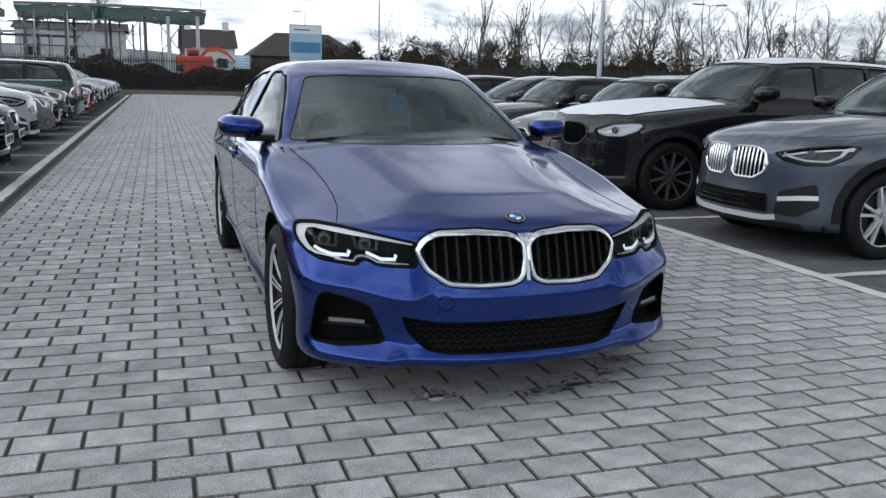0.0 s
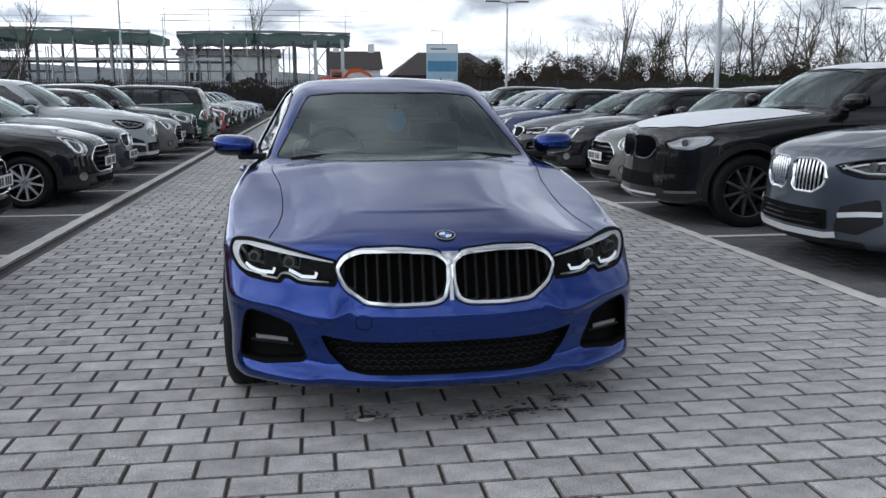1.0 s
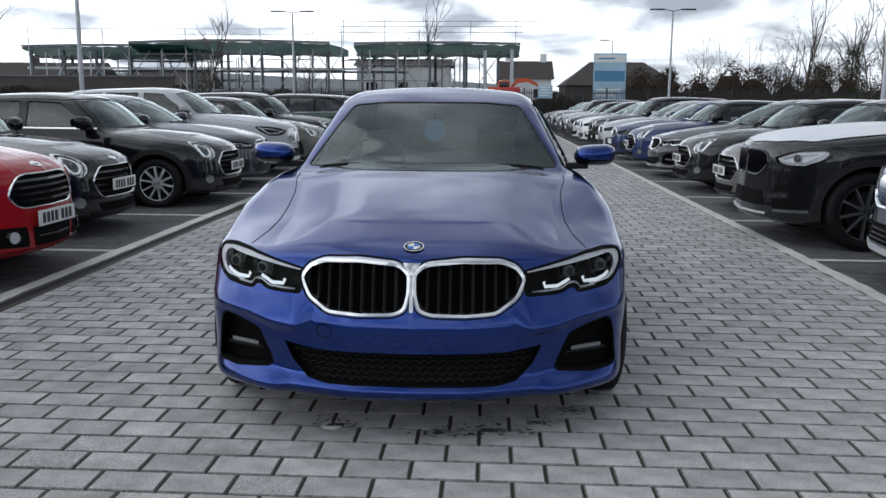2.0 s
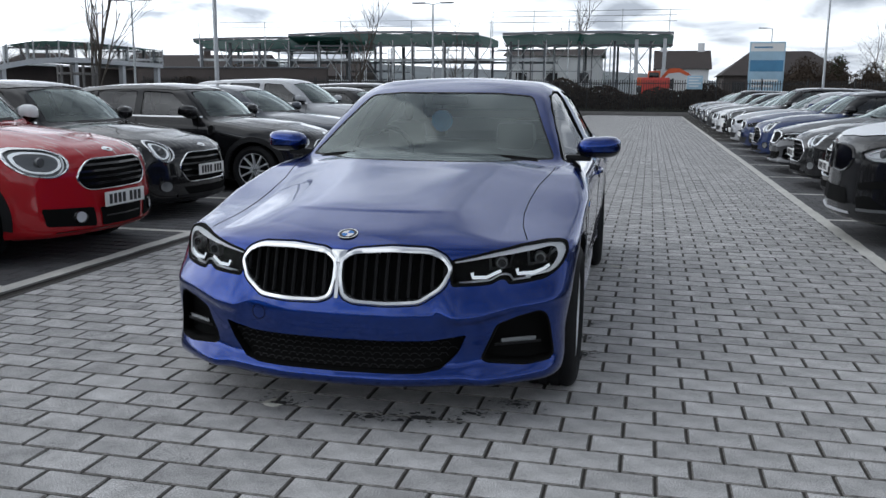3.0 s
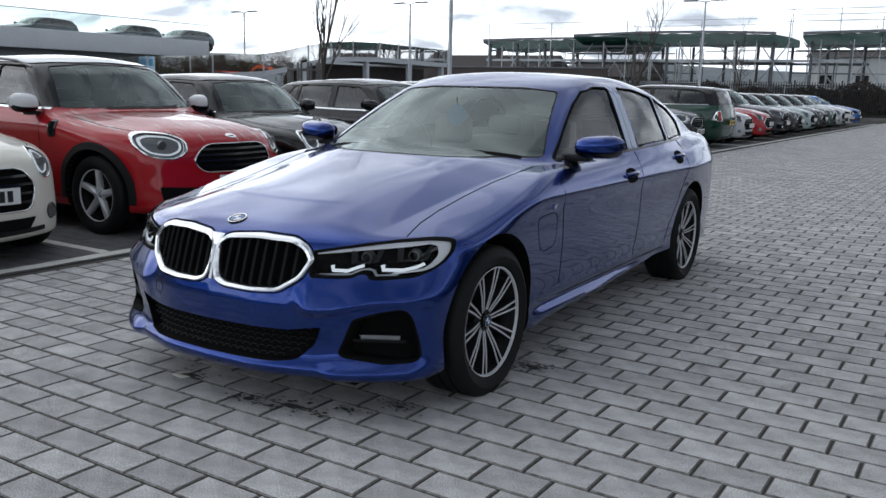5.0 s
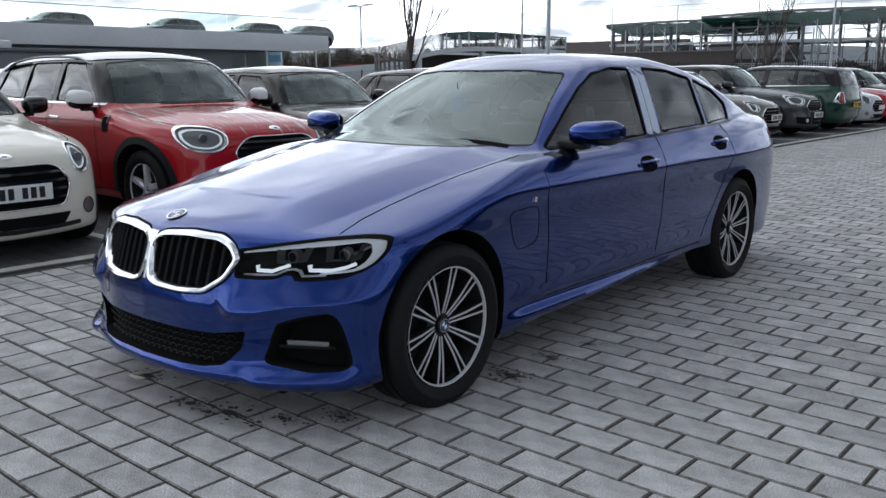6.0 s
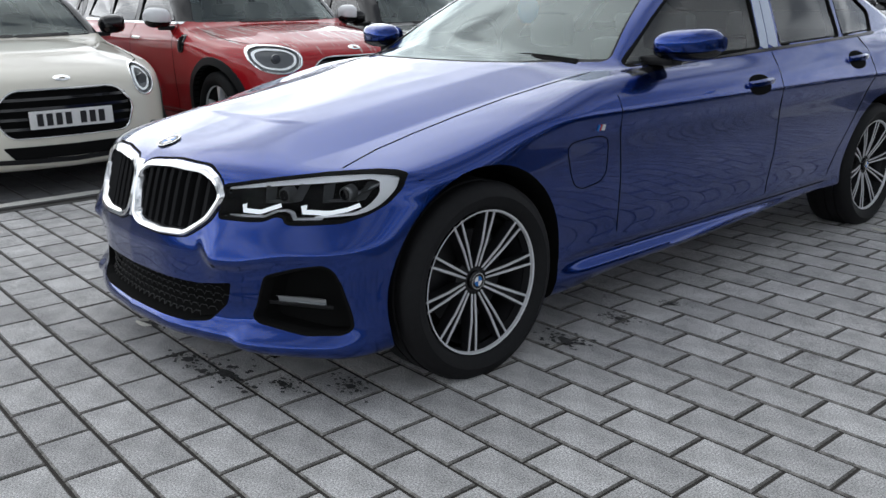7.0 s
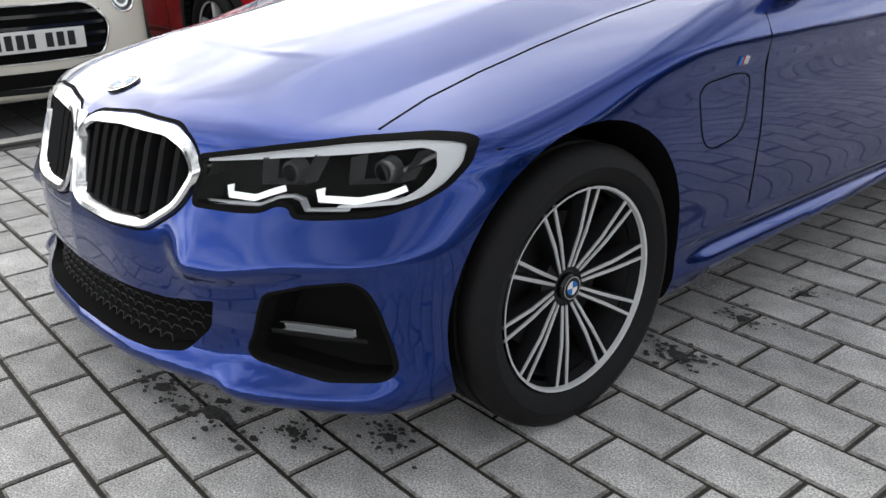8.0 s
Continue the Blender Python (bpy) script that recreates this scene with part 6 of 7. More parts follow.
def stain(x, y, r, seed, dots=60):
    """A ragged dark mark: a middle blot and scattered drops."""
    rng = np.random.default_rng(seed)
    bm = bmesh.new()
    spots = [(0.0, 0.0, r * 0.6)] + [(rng.normal(0, r * 1.0), rng.normal(0, r * 0.6), r * rng.uniform(0.04, 0.26)) for _ in range(dots)]
    for i, (dx, dy, q) in enumerate(spots):
        n = 14 if i == 0 else 8
        v = [bm.verts.new((x + dx + q * rng.uniform(0.55, 1.05) * math.cos(a), y + dy + 0.7 * q * rng.uniform(0.55, 1.05) * math.sin(a), 0.0032 + 0.00004 * i)) for a in np.linspace(0, 2 * math.pi, n, endpoint=False)]
        bm.faces.new(v)
    tagged(link_mesh("oil_stain", bm, DAMP, smooth=False), "dark oily damp stain on the paving", "stain", kind="structure")


for i, (x, y, r) in enumerate(((0.30, -0.62, 0.075), (0.66, -0.37, 0.045), (0.86, 0.42, 0.06), (0.85, 0.74, 0.045), (0.88, 1.02, 0.03), (0.10, -0.66, 0.05), (-0.30, -0.60, 0.05), (0.50, -0.52, 0.04))):
    stain(x, y, r, 60 + i)
LEAF_PALE = material("pale_dry_leaf", (0.55, 0.54, 0.48), 0.7, grain=0.2, scale=60)
for x, y, a in ((-0.33, -0.64, 20), (-0.36, -0.60, 70), (-1.95, 4.25, 10), (-1.85, 4.35, 40), (0.95, 2.75, 0), (1.05, 2.65, 50), (1.9, 3.0, 30)):
    bm = bmesh.new()
    m = pose(x, y, 0.006, 8, 5, a)
    c = bm.verts.new(m @ Vector((0, 0, 0.006)))
    ring = [bm.verts.new(m @ Vector((0.045 * math.cos(t), 0.013 * math.sin(t), 0.004 * math.cos(2 * t)))) for t in np.linspace(0, 2 * math.pi, 9)[:-1]]
    for k in range(8):
        bm.faces.new((c, ring[k], ring[(k + 1) % 8]))
    tagged(link_mesh("dry_leaf", bm, LEAF_PALE), "small pale dry leaf on the paving", "leaf", "dry leaves")


# ---- the place round the car park ----
STEEL = material("galvanised_steel", (0.46, 0.48, 0.50), 0.45, 0.6, grain=0.15, scale=30, stain=0.15, stain_scale=2)
STEEL_DARK = material("grey_painted_steel", (0.12, 0.13, 0.145), 0.5, 0.2, grain=0.15, scale=20)
NETTING = material("green_debris_netting", (0.018, 0.090, 0.074), 0.8, grain=0.35, scale=14, stain=0.3, stain_scale=0.8)
net_nodes = NETTING.node_tree
open_weave = net_nodes.nodes.new("ShaderNodeMixShader")
open_weave.inputs[0].default_value = 0.18
lit_through = net_nodes.nodes.new("ShaderNodeMixShader")
lit_through.inputs[0].default_value = 0.6
net_nodes.links.new(net_nodes.nodes["Principled BSDF"].outputs[0], lit_through.inputs[1])
net_nodes.links.new(node(net_nodes, "ShaderNodeBsdfTranslucent", Color=(0.025, 0.15, 0.125, 1)).outputs[0], lit_through.inputs[2])
net_nodes.links.new(lit_through.outputs[0], open_weave.inputs[1])
net_nodes.links.new(net_nodes.nodes.new("ShaderNodeBsdfTransparent").outputs[0], open_weave.inputs[2])
net_nodes.links.new(open_weave.outputs[0], net_nodes.nodes["Material Output"].inputs[0])
FENCE = material("black_powder_coat", (0.012, 0.012, 0.013), 0.45, grain=0.2, scale=60)
TIMBER = material("weathered_timber", (0.15, 0.145, 0.14), 0.8, grain=0.3, scale=30, bump=0.3, stain=0.2, stain_scale=3)
BARK = material("grey_brown_bark", (0.075, 0.062, 0.052), 0.9, grain=0.35, scale=22, bump=0.6, stain=0.2, stain_scale=2)
LEAF = material("dark_evergreen_leaf", (0.035, 0.050, 0.026), 0.9, per_piece=0.45, spec=0.05)
SCRUB = material("brown_winter_scrub", (0.055, 0.043, 0.034), 0.95, per_piece=0.45, spec=0.03)
RENDERED = material("white_render", (0.70, 0.71, 0.72), 0.8, grain=0.05, scale=8, stain=0.08, stain_scale=0.5)
CLAD_GREY = material("grey_cladding", (0.17, 0.18, 0.195), 0.55, grain=0.08, scale=6, stain=0.1, stain_scale=0.4)
CLAD_PALE = material("pale_grey_cladding", (0.64, 0.66, 0.69), 0.5, grain=0.05, scale=6, stain=0.08, stain_scale=0.4)
BRICK_DARK = material("dark_brick", (0.075, 0.062, 0.058), 0.85, grain=0.25, scale=18, stain=0.2, stain_scale=0.8)
ROOF_TILE = material("brown_roof_tile", (0.05, 0.040, 0.037), 0.8, grain=0.3, scale=9, stain=0.2, stain_scale=0.8)
ORANGE = material("orange_plant_paint", (0.52, 0.085, 0.02), 0.5, grain=0.15, scale=8, stain=0.2, stain_scale=1)
RED_SITE = material("red_site_barrier", (0.50, 0.045, 0.03), 0.5, grain=0.1, scale=8, stain=0.15, stain_scale=1)
HILL = material("hazy_hill", (0.16, 0.18, 0.19), 0.95, grain=0.2, scale=0.05, stain=0.2, stain_scale=0.01)
BALUSTRADE = glass("balustrade_glass", (0.74, 0.85, 0.82), 1.0, 1.6)
SIGN_BLUE = material("sign_pale_blue", (0.34, 0.50, 0.62), 0.5, stain=0.2, stain_scale=0.8)
SIGN_DEEP = material("sign_deep_blue", (0.07, 0.22, 0.38), 0.5, stain=0.2, stain_scale=0.8)


def lamp_post(x, y, h=5.0, turn=0.0, arms=2):
    post = thing("lamp_post", "slim grey steel lamp post with flat twin heads" if arms == 2 else "slim grey steel lamp post with one head", "lamp post", pose(x, y, 0, 0, 0, turn), "lamp posts")
    part("base_plate", box((-0.14, -0.14, -0.01), (0.14, 0.14, 0.02), 0.005), STEEL, post)
    part("lower_shaft", tube((0, 0, 0.0), (0, 0, 1.2), 0.07, 0.066, 14), STEEL, post)
    part("shaft", tube((0, 0, 1.2), (0, 0, h), 0.052, 0.036, 14), STEEL, post)
    for s in (-1, 1)[: arms]:
        arm = part("arm", tube((0, 0, h - 0.02), (s * 0.35, 0, h + 0.05), 0.022, 0.02, 8), STEEL, post)
        head = bmesh.new()
        add_box(head, (min(s * 0.32, s * 0.92), -0.10, h + 0.02), (max(s * 0.32, s * 0.92), 0.10, h + 0.075), 0.02)
        part("lamp_head", head, STEEL_DARK, post)
    return post


for x, y, a in ((-8.35, 14.2, 0), (-8.2, 33.5, 0), (7.95, 13.65, 0), (7.6, 32.6, 0), (-20.8, 30.4, 0), (-32.5, 31.5, 0), (24.0, 14.0, 0), (24.0, 33.0, 0)):
    lamp_post(x, y, 5.05, a)


# fence at the end of the aisle
def fence():
    f = thing("boundary_fence", "black metal railing fence at the end of the car park", "fence")
    n = 0
    for k in range(42):
        x = -34 + 2.6 * k
        part("fence_post", box((x - 0.04, 51.96, -0.012), (x + 0.04, 52.04, 2.28), 0.008), FENCE, f)
    for z in (0.25, 1.95):
        part("fence_rail", box((-34, 52.02, z), (72.6, 52.05, z + 0.05)), FENCE, f)
    bm = bmesh.new()
    x = -34
    while x < 72:
        add_box(bm, (x, 51.985, 0.08), (x + 0.045, 52.015, 2.17))
        x += 0.145
    pales = part("fence_pale", bm, FENCE, f, smooth=False)
    pales["kind"] = "stuff"
    part("kick_board", box((-34, 51.85, -0.012), (72.6, 51.93, 0.22), 0.01), TIMBER, f)


fence()


def leaf_cloud(rng, count, place, size, flat=0.0):
    """Many small folded leaves: place() gives each one's middle."""
    verts, faces = [], []
    for _ in range(count):
        c = place()
        d = rng.normal(0, 1, 3)
        d /= np.linalg.norm(d)
        e = np.cross(d, rng.normal(0, 1, 3))
        e /= np.linalg.norm(e)
        s = size * rng.uniform(0.5, 1.5)
        n = len(verts)
        verts += [(c + d * s).tolist(), (c + e * s * 0.5).tolist(), (c - d * s).tolist(), (c - e * s * 0.5 + np.cross(d, e) * s * 0.3).tolist()]
        faces += [(n, n + 1, n + 2), (n, n + 2, n + 3)]
    me = bpy.data.meshes.new("leaves")
    me.from_pydata(verts, [], faces)
    return me


def branch_mesh(seed, h, spread, levels, lean=0.0, thick=0.014, start=0.22, upright=0.5):
    """Trunk and boughs of a bare tree, as two meshes."""
    rng = np.random.default_rng(seed)
    trunk, crown = bmesh.new(), bmesh.new()

    def limb(bm, p, d, length, r, level):
        q = np.array(p)
        steps = 4 if level < 2 else 3
        pts = [q.copy()]
        for _ in range(steps):
            d = d + rng.normal(0, 0.10 + 0.05 * level, 3)
            d[2] += 0.05 * upright
            d /= np.linalg.norm(d)
            q = q + d * length / steps
            pts.append(q.copy())
        for i, (a, b) in enumerate(zip(pts, pts[1:])):
            ra, rb = r * (1 - 0.62 * i / steps), r * (1 - 0.62 * (i + 1) / steps)
            add_tube(bm, a, b, ra, rb, 6 if level < 2 else 3, caps=False)
        return pts, d

    def grow(p, d, length, r, level):
        pts, d = limb(crown, p, d, length, r, level)
        if level >= levels:
            return
        for k in range(rng.integers(3, 5) if level < levels - 1 else 4):
            t = rng.uniform(0.25, 1.0)
            i = min(len(pts) - 2, int(t * (len(pts) - 1)))
            at = pts[i] + (pts[i + 1] - pts[i]) * (t * (len(pts) - 1) - i)
            side = rng.normal(0, 1, 3)
            side -= d * side.dot(d)
            side /= np.linalg.norm(side)
            nd = d * (0.7 + 0.3 * upright) + side * spread * rng.uniform(0.6, 1.2)
            nd[2] += 0.15 * upright
            nd /= np.linalg.norm(nd)
            grow(at, nd, length * rng.uniform(0.48, 0.70), r * 0.50, level + 1)

    pts, d = limb(trunk, (0, 0, -0.1), np.array((lean, 0, 1.0)), h * 0.62, h * thick, 0)
    for k in range(9):
        t = start + (1 - start) * (k + rng.uniform(0, 0.8)) / 9.5
        i = min(len(pts) - 2, int(t * (len(pts) - 1)))
        at = pts[i] + (pts[i + 1] - pts[i]) * (t * (len(pts) - 1) - i)
        a = rng.uniform(0, 2 * math.pi)
        nd = np.array((math.cos(a) * spread, math.sin(a) * spread, 0.45 + upright))
        nd /= np.linalg.norm(nd)
        grow(at, nd, h * rng.uniform(0.24, 0.42), h * thick * 0.42 * (1.2 - 0.5 * t), 1)
    grow(pts[-1], d, h * 0.36, h * thick * 0.4, 1)
    return trunk, crown


def bare_tree(seed, h, spread, levels, label, **k):
    t = thing("bare_tree", label, "tree", group="bare trees")
    trunk, crown = branch_mesh(seed, h, spread, levels, **k)
    part("trunk", trunk, BARK, t)
    part("crown", crown, BARK, t)
    return t


tall = bare_tree(3, 12.5, 0.42, 3, "tall bare winter tree with upright grey branches", upright=0.9, start=0.15)
broad = bare_tree(8, 12.5, 0.95, 4, "broad bare winter tree with crooked spreading limbs", upright=0.25, thick=0.018)
fine_tree = bare_tree(12, 9.0, 0.75, 3, "small bare winter tree with fine twigs", upright=0.5, thick=0.010)
street = bare_tree(21, 4.5, 0.30, 3, "young bare street tree inside a timber guard", upright=0.9, thick=0.010, start=0.35)
tall.matrix_world, broad.matrix_world, fine_tree.matrix_world = pose(31.8, 88, 0), pose(48.3, 88, 0), pose(22.0, 88, 0)
street.matrix_world = pose(-8.0, 8.8, 0)
for ob, x, y, s, a in ((tall, 37.2, 92, 1.0, 60), (fine_tree, 42.0, 86, 1.0, 200), (broad, 55.0, 95, 1.05, 150), (fine_tree, 60.0, 90, 1.2, 20), (tall, 69.0, 90, 1.15, 120), (tall, 76.0, 92, 1.1, 250), (broad, 82.5, 94, 1.0, 300), (tall, 89.0, 92, 1.1, 10), (broad, 97.0, 95, 1.0, 70), (fine_tree, 34.0, 96, 1.0, 80),
                       (fine_tree, 27.0, 96, 0.75, 140), (fine_tree, 17.5, 98, 0.7, 260), (tall, -8.3, 96, 1.0, 33), (tall, -20.5, 58, 0.68, 90), (fine_tree, -12.5, 57, 0.7, 15), (fine_tree, -52, 95, 0.85, 210), (fine_tree, 11.0, 100, 0.65, 250), (fine_tree, 46.0, 84, 0.9, 310), (fine_tree, 65.0, 86, 1.0, 190), (fine_tree, 52.0, 86, 0.95, 75), (fine_tree, 72.5, 86, 1.0, 275), (fine_tree, 86.0, 86, 1.0, 130), (fine_tree, 25.0, 90, 0.9, 40), (fine_tree, 38.5, 86, 1.1, 95), (fine_tree, 57.0, 87, 1.15, 330), (fine_tree, 78.5, 88, 1.15, 15), (tall, 64.0, 94, 1.0, 200), (tall, 50.5, 96, 0.95, 310), (fine_tree, 93.0, 88, 1.1, 240), (broad, 41.0, 98, 0.85, 20), (broad, 33.0, 99, 0.75, 120), (tall, 44.5, 97, 0.9, 300), (broad, 62.0, 99, 0.95, 220), (broad, 70.5, 98, 1.0, 310), (fine_tree, 67.5, 92, 1.25, 60), (broad, 76.5, 99, 0.9, 40), (fine_tree, 81.0, 90, 1.2, 160), (tall, 58.5, 97, 1.05, 80), (broad, 90.0, 99, 1.05, 190), (fine_tree, 48.0, 95, 1.2, 130), (fine_tree, 35.5, 93, 1.1, 220), (fine_tree, 29.5, 97, 1.0, 10), (fine_tree, 55.0, 91, 1.2, 280)):
    c = copy_thing(ob, pose(x, y, 0, 0, 0, a) @ Matrix.Scale(s, 4))


def evergreen(x, y, h, w, seed):
    rng = np.random.default_rng(seed)
    t = thing("evergreen_tree", "dense dark evergreen tree with an uneven outline", "tree", pose(x, y, 0), "evergreen trees")
    part("trunk", tube((0, 0, -0.1), (0, 0, h * 0.7), h * 0.02, h * 0.008, 7), BARK, t)
    cl = [(rng.normal(0, w * 0.26, 2), rng.uniform(0.18, 0.92) * h, rng.uniform(0.25, 0.5) * w) for _ in range(26)]

    def place():
        c, z, r = cl[rng.integers(len(cl))]
        k = (1.15 - z / h)
        return np.array((c[0] * k * 1.6, c[1] * k * 1.6, z)) + rng.normal(0, 0.42, 3) * r * (0.5 + k * 0.6)
    link_data("crown", leaf_cloud(rng, 3600, place, 0.075), LEAF, t, smooth=False)


for i, (x, y, h, w) in enumerate(((37.5, 88, 7.6, 4.0), (34.5, 90, 6.2, 3.4), (19.5, 92, 5.6, 2.0), (62.0, 92, 7.0, 3.5), (30.0, 92, 5.5, 5.0), (76.5, 93, 10.0, 3.0), (90.0, 93, 9.0, 3.2))):
    evergreen(x, y, h, w, 40 + i)


def hedge(name, x0, x1, y, h, depth, mat, label, seed, count, leaf=0.10):
    rng = np.random.default_rng(seed)
    waves = rng.uniform(0, 6, 4)

    def place():
        x = rng.uniform(x0, x1)
        top = h * (0.80 + 0.12 * math.sin(x * 0.7 + waves[0]) + 0.10 * math.sin(x * 2.1 + waves[1]) + 0.08 * math.sin(x * 0.23 + waves[2]))
        return np.array((x, y + rng.normal(0, depth * 0.4), top * rng.uniform(0, 1) ** 0.6))
    ob = link_data(name, leaf_cloud(rng, count, place, leaf), mat, smooth=False)
    # the tangle of stems within
    rows = []
    for x in np.linspace(x0, x1, int((x1 - x0) * 2)):
        top = h * (0.62 + 0.10 * math.sin(x * 0.7 + waves[0]) + 0.08 * math.sin(x * 2.1 + waves[1]) + 0.06 * math.sin(x * 0.23 + waves[2])) + rng.normal(0, 0.05) * h
        rows.append([(x, y + 0.1, -0.1), (x, y + 0.25 + rng.normal(0, 0.08), top * 0.9), (x, y + 0.6, top), (x, y + 1.0, -0.1)])
    link_mesh("hedge_core", loft(rows, True, True), mat, ob)
    return tagged(ob, label, "hedge", kind="stuff")


hedge("bank_scrub", -36, 16, 53.6, 2.1, 1.2, SCRUB, "brown winter scrub on the bank behind the fence", 5, 34000)
hedge("bank_scrub", 10, 75, 56.0, 2.0, 1.6, SCRUB, "brown winter scrub on the bank behind the fence", 15, 22000)
hedge("far_hedge", 12, 110, 84, 5.2, 3.0, SCRUB, "tangled brown hedgerow below the trees", 6, 70000, 0.09)
hedge("far_hedge", 34, 62, 80, 3.2, 2.0, LEAF, "dark evergreen hedgerow", 7, 22000, 0.09)
hedge("far_hedge", -62, -30, 66, 3.4, 2.5, SCRUB, "brown hedgerow beside the building site", 9, 7000)
bank = bmesh.new()
rows = []
for x in np.linspace(-120, 140, 80):
    rows.append([(x, 52.3, -0.1), (x, 53.2, 0.35 + 0.1 * math.sin(x)), (x, 56, 0.75 + 0.15 * math.sin(x * 0.6)), (x, 66, 0.6), (x, 110, 0.5), (x, 400, 1.0)])
add_loft(bank, rows, closed=False)
bmesh.ops.recalc_face_normals(bank, faces=bank.faces)
tagged(link_mesh("earth_bank", bank, EARTH), "low earth bank with rough grass behind the fence", "bank", kind="structure")


# steel frame under green netting
def site_building():
    b = thing("building_site", "steel-framed building under construction with green netting and scaffold", "building")
    rng = np.random.default_rng(11)
    for x0, x1, z0, sag, y0 in ((-43, -27.5, 6.1, 0.12, 77), (-32.5, -14.2, 6.4, 0.20, 76), (-12.0, 2.8, 6.35, 0.12, 76)):
        rows = []
        for x in np.linspace(x0, x1, 26):
            z = z0 + sag * math.sin((x - x0) / (x1 - x0) * math.pi) + rng.normal(0, 0.03)
            d = rng.normal(0, 0.07)
            rows.append([(x, y0 - 1.6, z - 0.20 + d * 0.5), (x, y0 - 1.7, z), (x, y0 + 5, z + 0.15), (x, y0 + 9, z + 0.1), (x, y0 + 9, z - 0.55), (x, y0 + 4, z - 0.85 + d), (x, y0 + 1, z - 0.70 + d)])
        part("roof_netting", loft(rows, True, True), NETTING, b, "green debris netting slung below the roof")
        part("roof_sheet", loft([[(x, y0 - 1.75, z0 + sag * math.sin((x - x0) / (x1 - x0) * math.pi) + dz + (0.02 if dy else 0)) if not dy else (x, y0 - 1.3, z0 + sag * math.sin((x - x0) / (x1 - x0) * math.pi) + dz) for dy, dz in ((0, 0.03), (0, 0.24), (1, 0.26), (1, 0.03))] for x in np.linspace(x0, x1, 12)], True, True), CLAD_GREY, b)
        part("edge_beam", box((x0, y0 - 0.2, z0 - 0.9), (x1, y0, z0 - 0.72)), STEEL_DARK, b)
    for x in np.arange(-42.5, 3, 3.1):
        for y in (76, 84):
            part("column", box((x - 0.11, y - 0.11, 0), (x + 0.11, y + 0.11, 5.9)), STEEL_DARK, b)
    for k in range(46):
        x, y = rng.uniform(-42, 1), rng.uniform(75, 83)
        part("scaffold_pole", tube((x, y, 0), (x + rng.normal(0, 0.04), y, rng.choice([4.3, 5.5, 5.6, 5.8])), rng.uniform(0.035, 0.07), n=5), STEEL if k % 3 else STEEL_DARK, b)
    for k in range(26):
        x, y, z = rng.uniform(-42, -6), rng.uniform(75.5, 83), rng.choice([2.1, 3.3, 4.3, 5.2])
        part("scaffold_tube", tube((x, y, z), (x + rng.uniform(3, 8), y, z + rng.normal(0, 0.05)), 0.05, n=5), STEEL if k % 2 else STEEL_DARK, b)
    part("end_column", box((1.95, 74.9, 0), (2.25, 75.2, 6.1)), STEEL, b)
    part("end_column", box((-0.45, 75.3, 0), (-0.15, 75.6, 6.1)), STEEL, b)
    for z in (2.2, 4.2):
        part("floor_beam", box((-43, 76.1, z), (-8, 76.3, z + 0.22)), STEEL, b)
        part("floor_beam", box((-43, 83.9, z), (-8, 84.1, z + 0.22)), STEEL_DARK, b)
    for k in range(16):
        x = -42 + k * 2.4 + rng.uniform(-0.4, 0.4)
        part("scaffold_pole", tube((x, 75.0, 0), (x, 75.0, 6.0 if k % 3 else 7.8), 0.045, n=6), STEEL, b)
    for k in range(12):
        x = -41 + k * 3.6
        if x < -1:
            part("brace", tube((x, 75.9, 2.3), (x + 2.6, 75.9, 5.9), 0.05, n=5), STEEL, b)
            part("brace", tube((x + 2.6, 75.9, 2.3), (x, 75.9, 5.9), 0.05, n=5), STEEL, b)
    for z in (7.5, 8.0, 8.45):
        part("guard_rail", tube((-13.5, 74.9, z), (4.4 if z > 8.2 else 3.0, 74.9, z + 0.03), 0.03, n=5), STEEL, b)
    for z in (7.3, 7.8):
        part("guard_rail", tube((-40, 75.2, z), (-16, 75.2, z), 0.022, n=5), STEEL, b)
    for x in (-13, -9.3, -5.5, -1.6, 2.4):
        part("guard_post", tube((x, 74.9, 6.3), (x, 74.9, 8.6), 0.035, n=5), STEEL, b)
    part("rear_wall", box((-43, 86, 0), (-12, 86.3, 2.4)), CLAD_GREY, b, "grey sheeted wall behind the frame")
    for k in range(11):
        part("block_wall", box((-43 + k * 3.1, 84.3, 0), (-43 + k * 3.1 + 2.2, 84.6, 1.6 + 0.5 * (k % 3))), CLAD_GREY, b)


site_building()


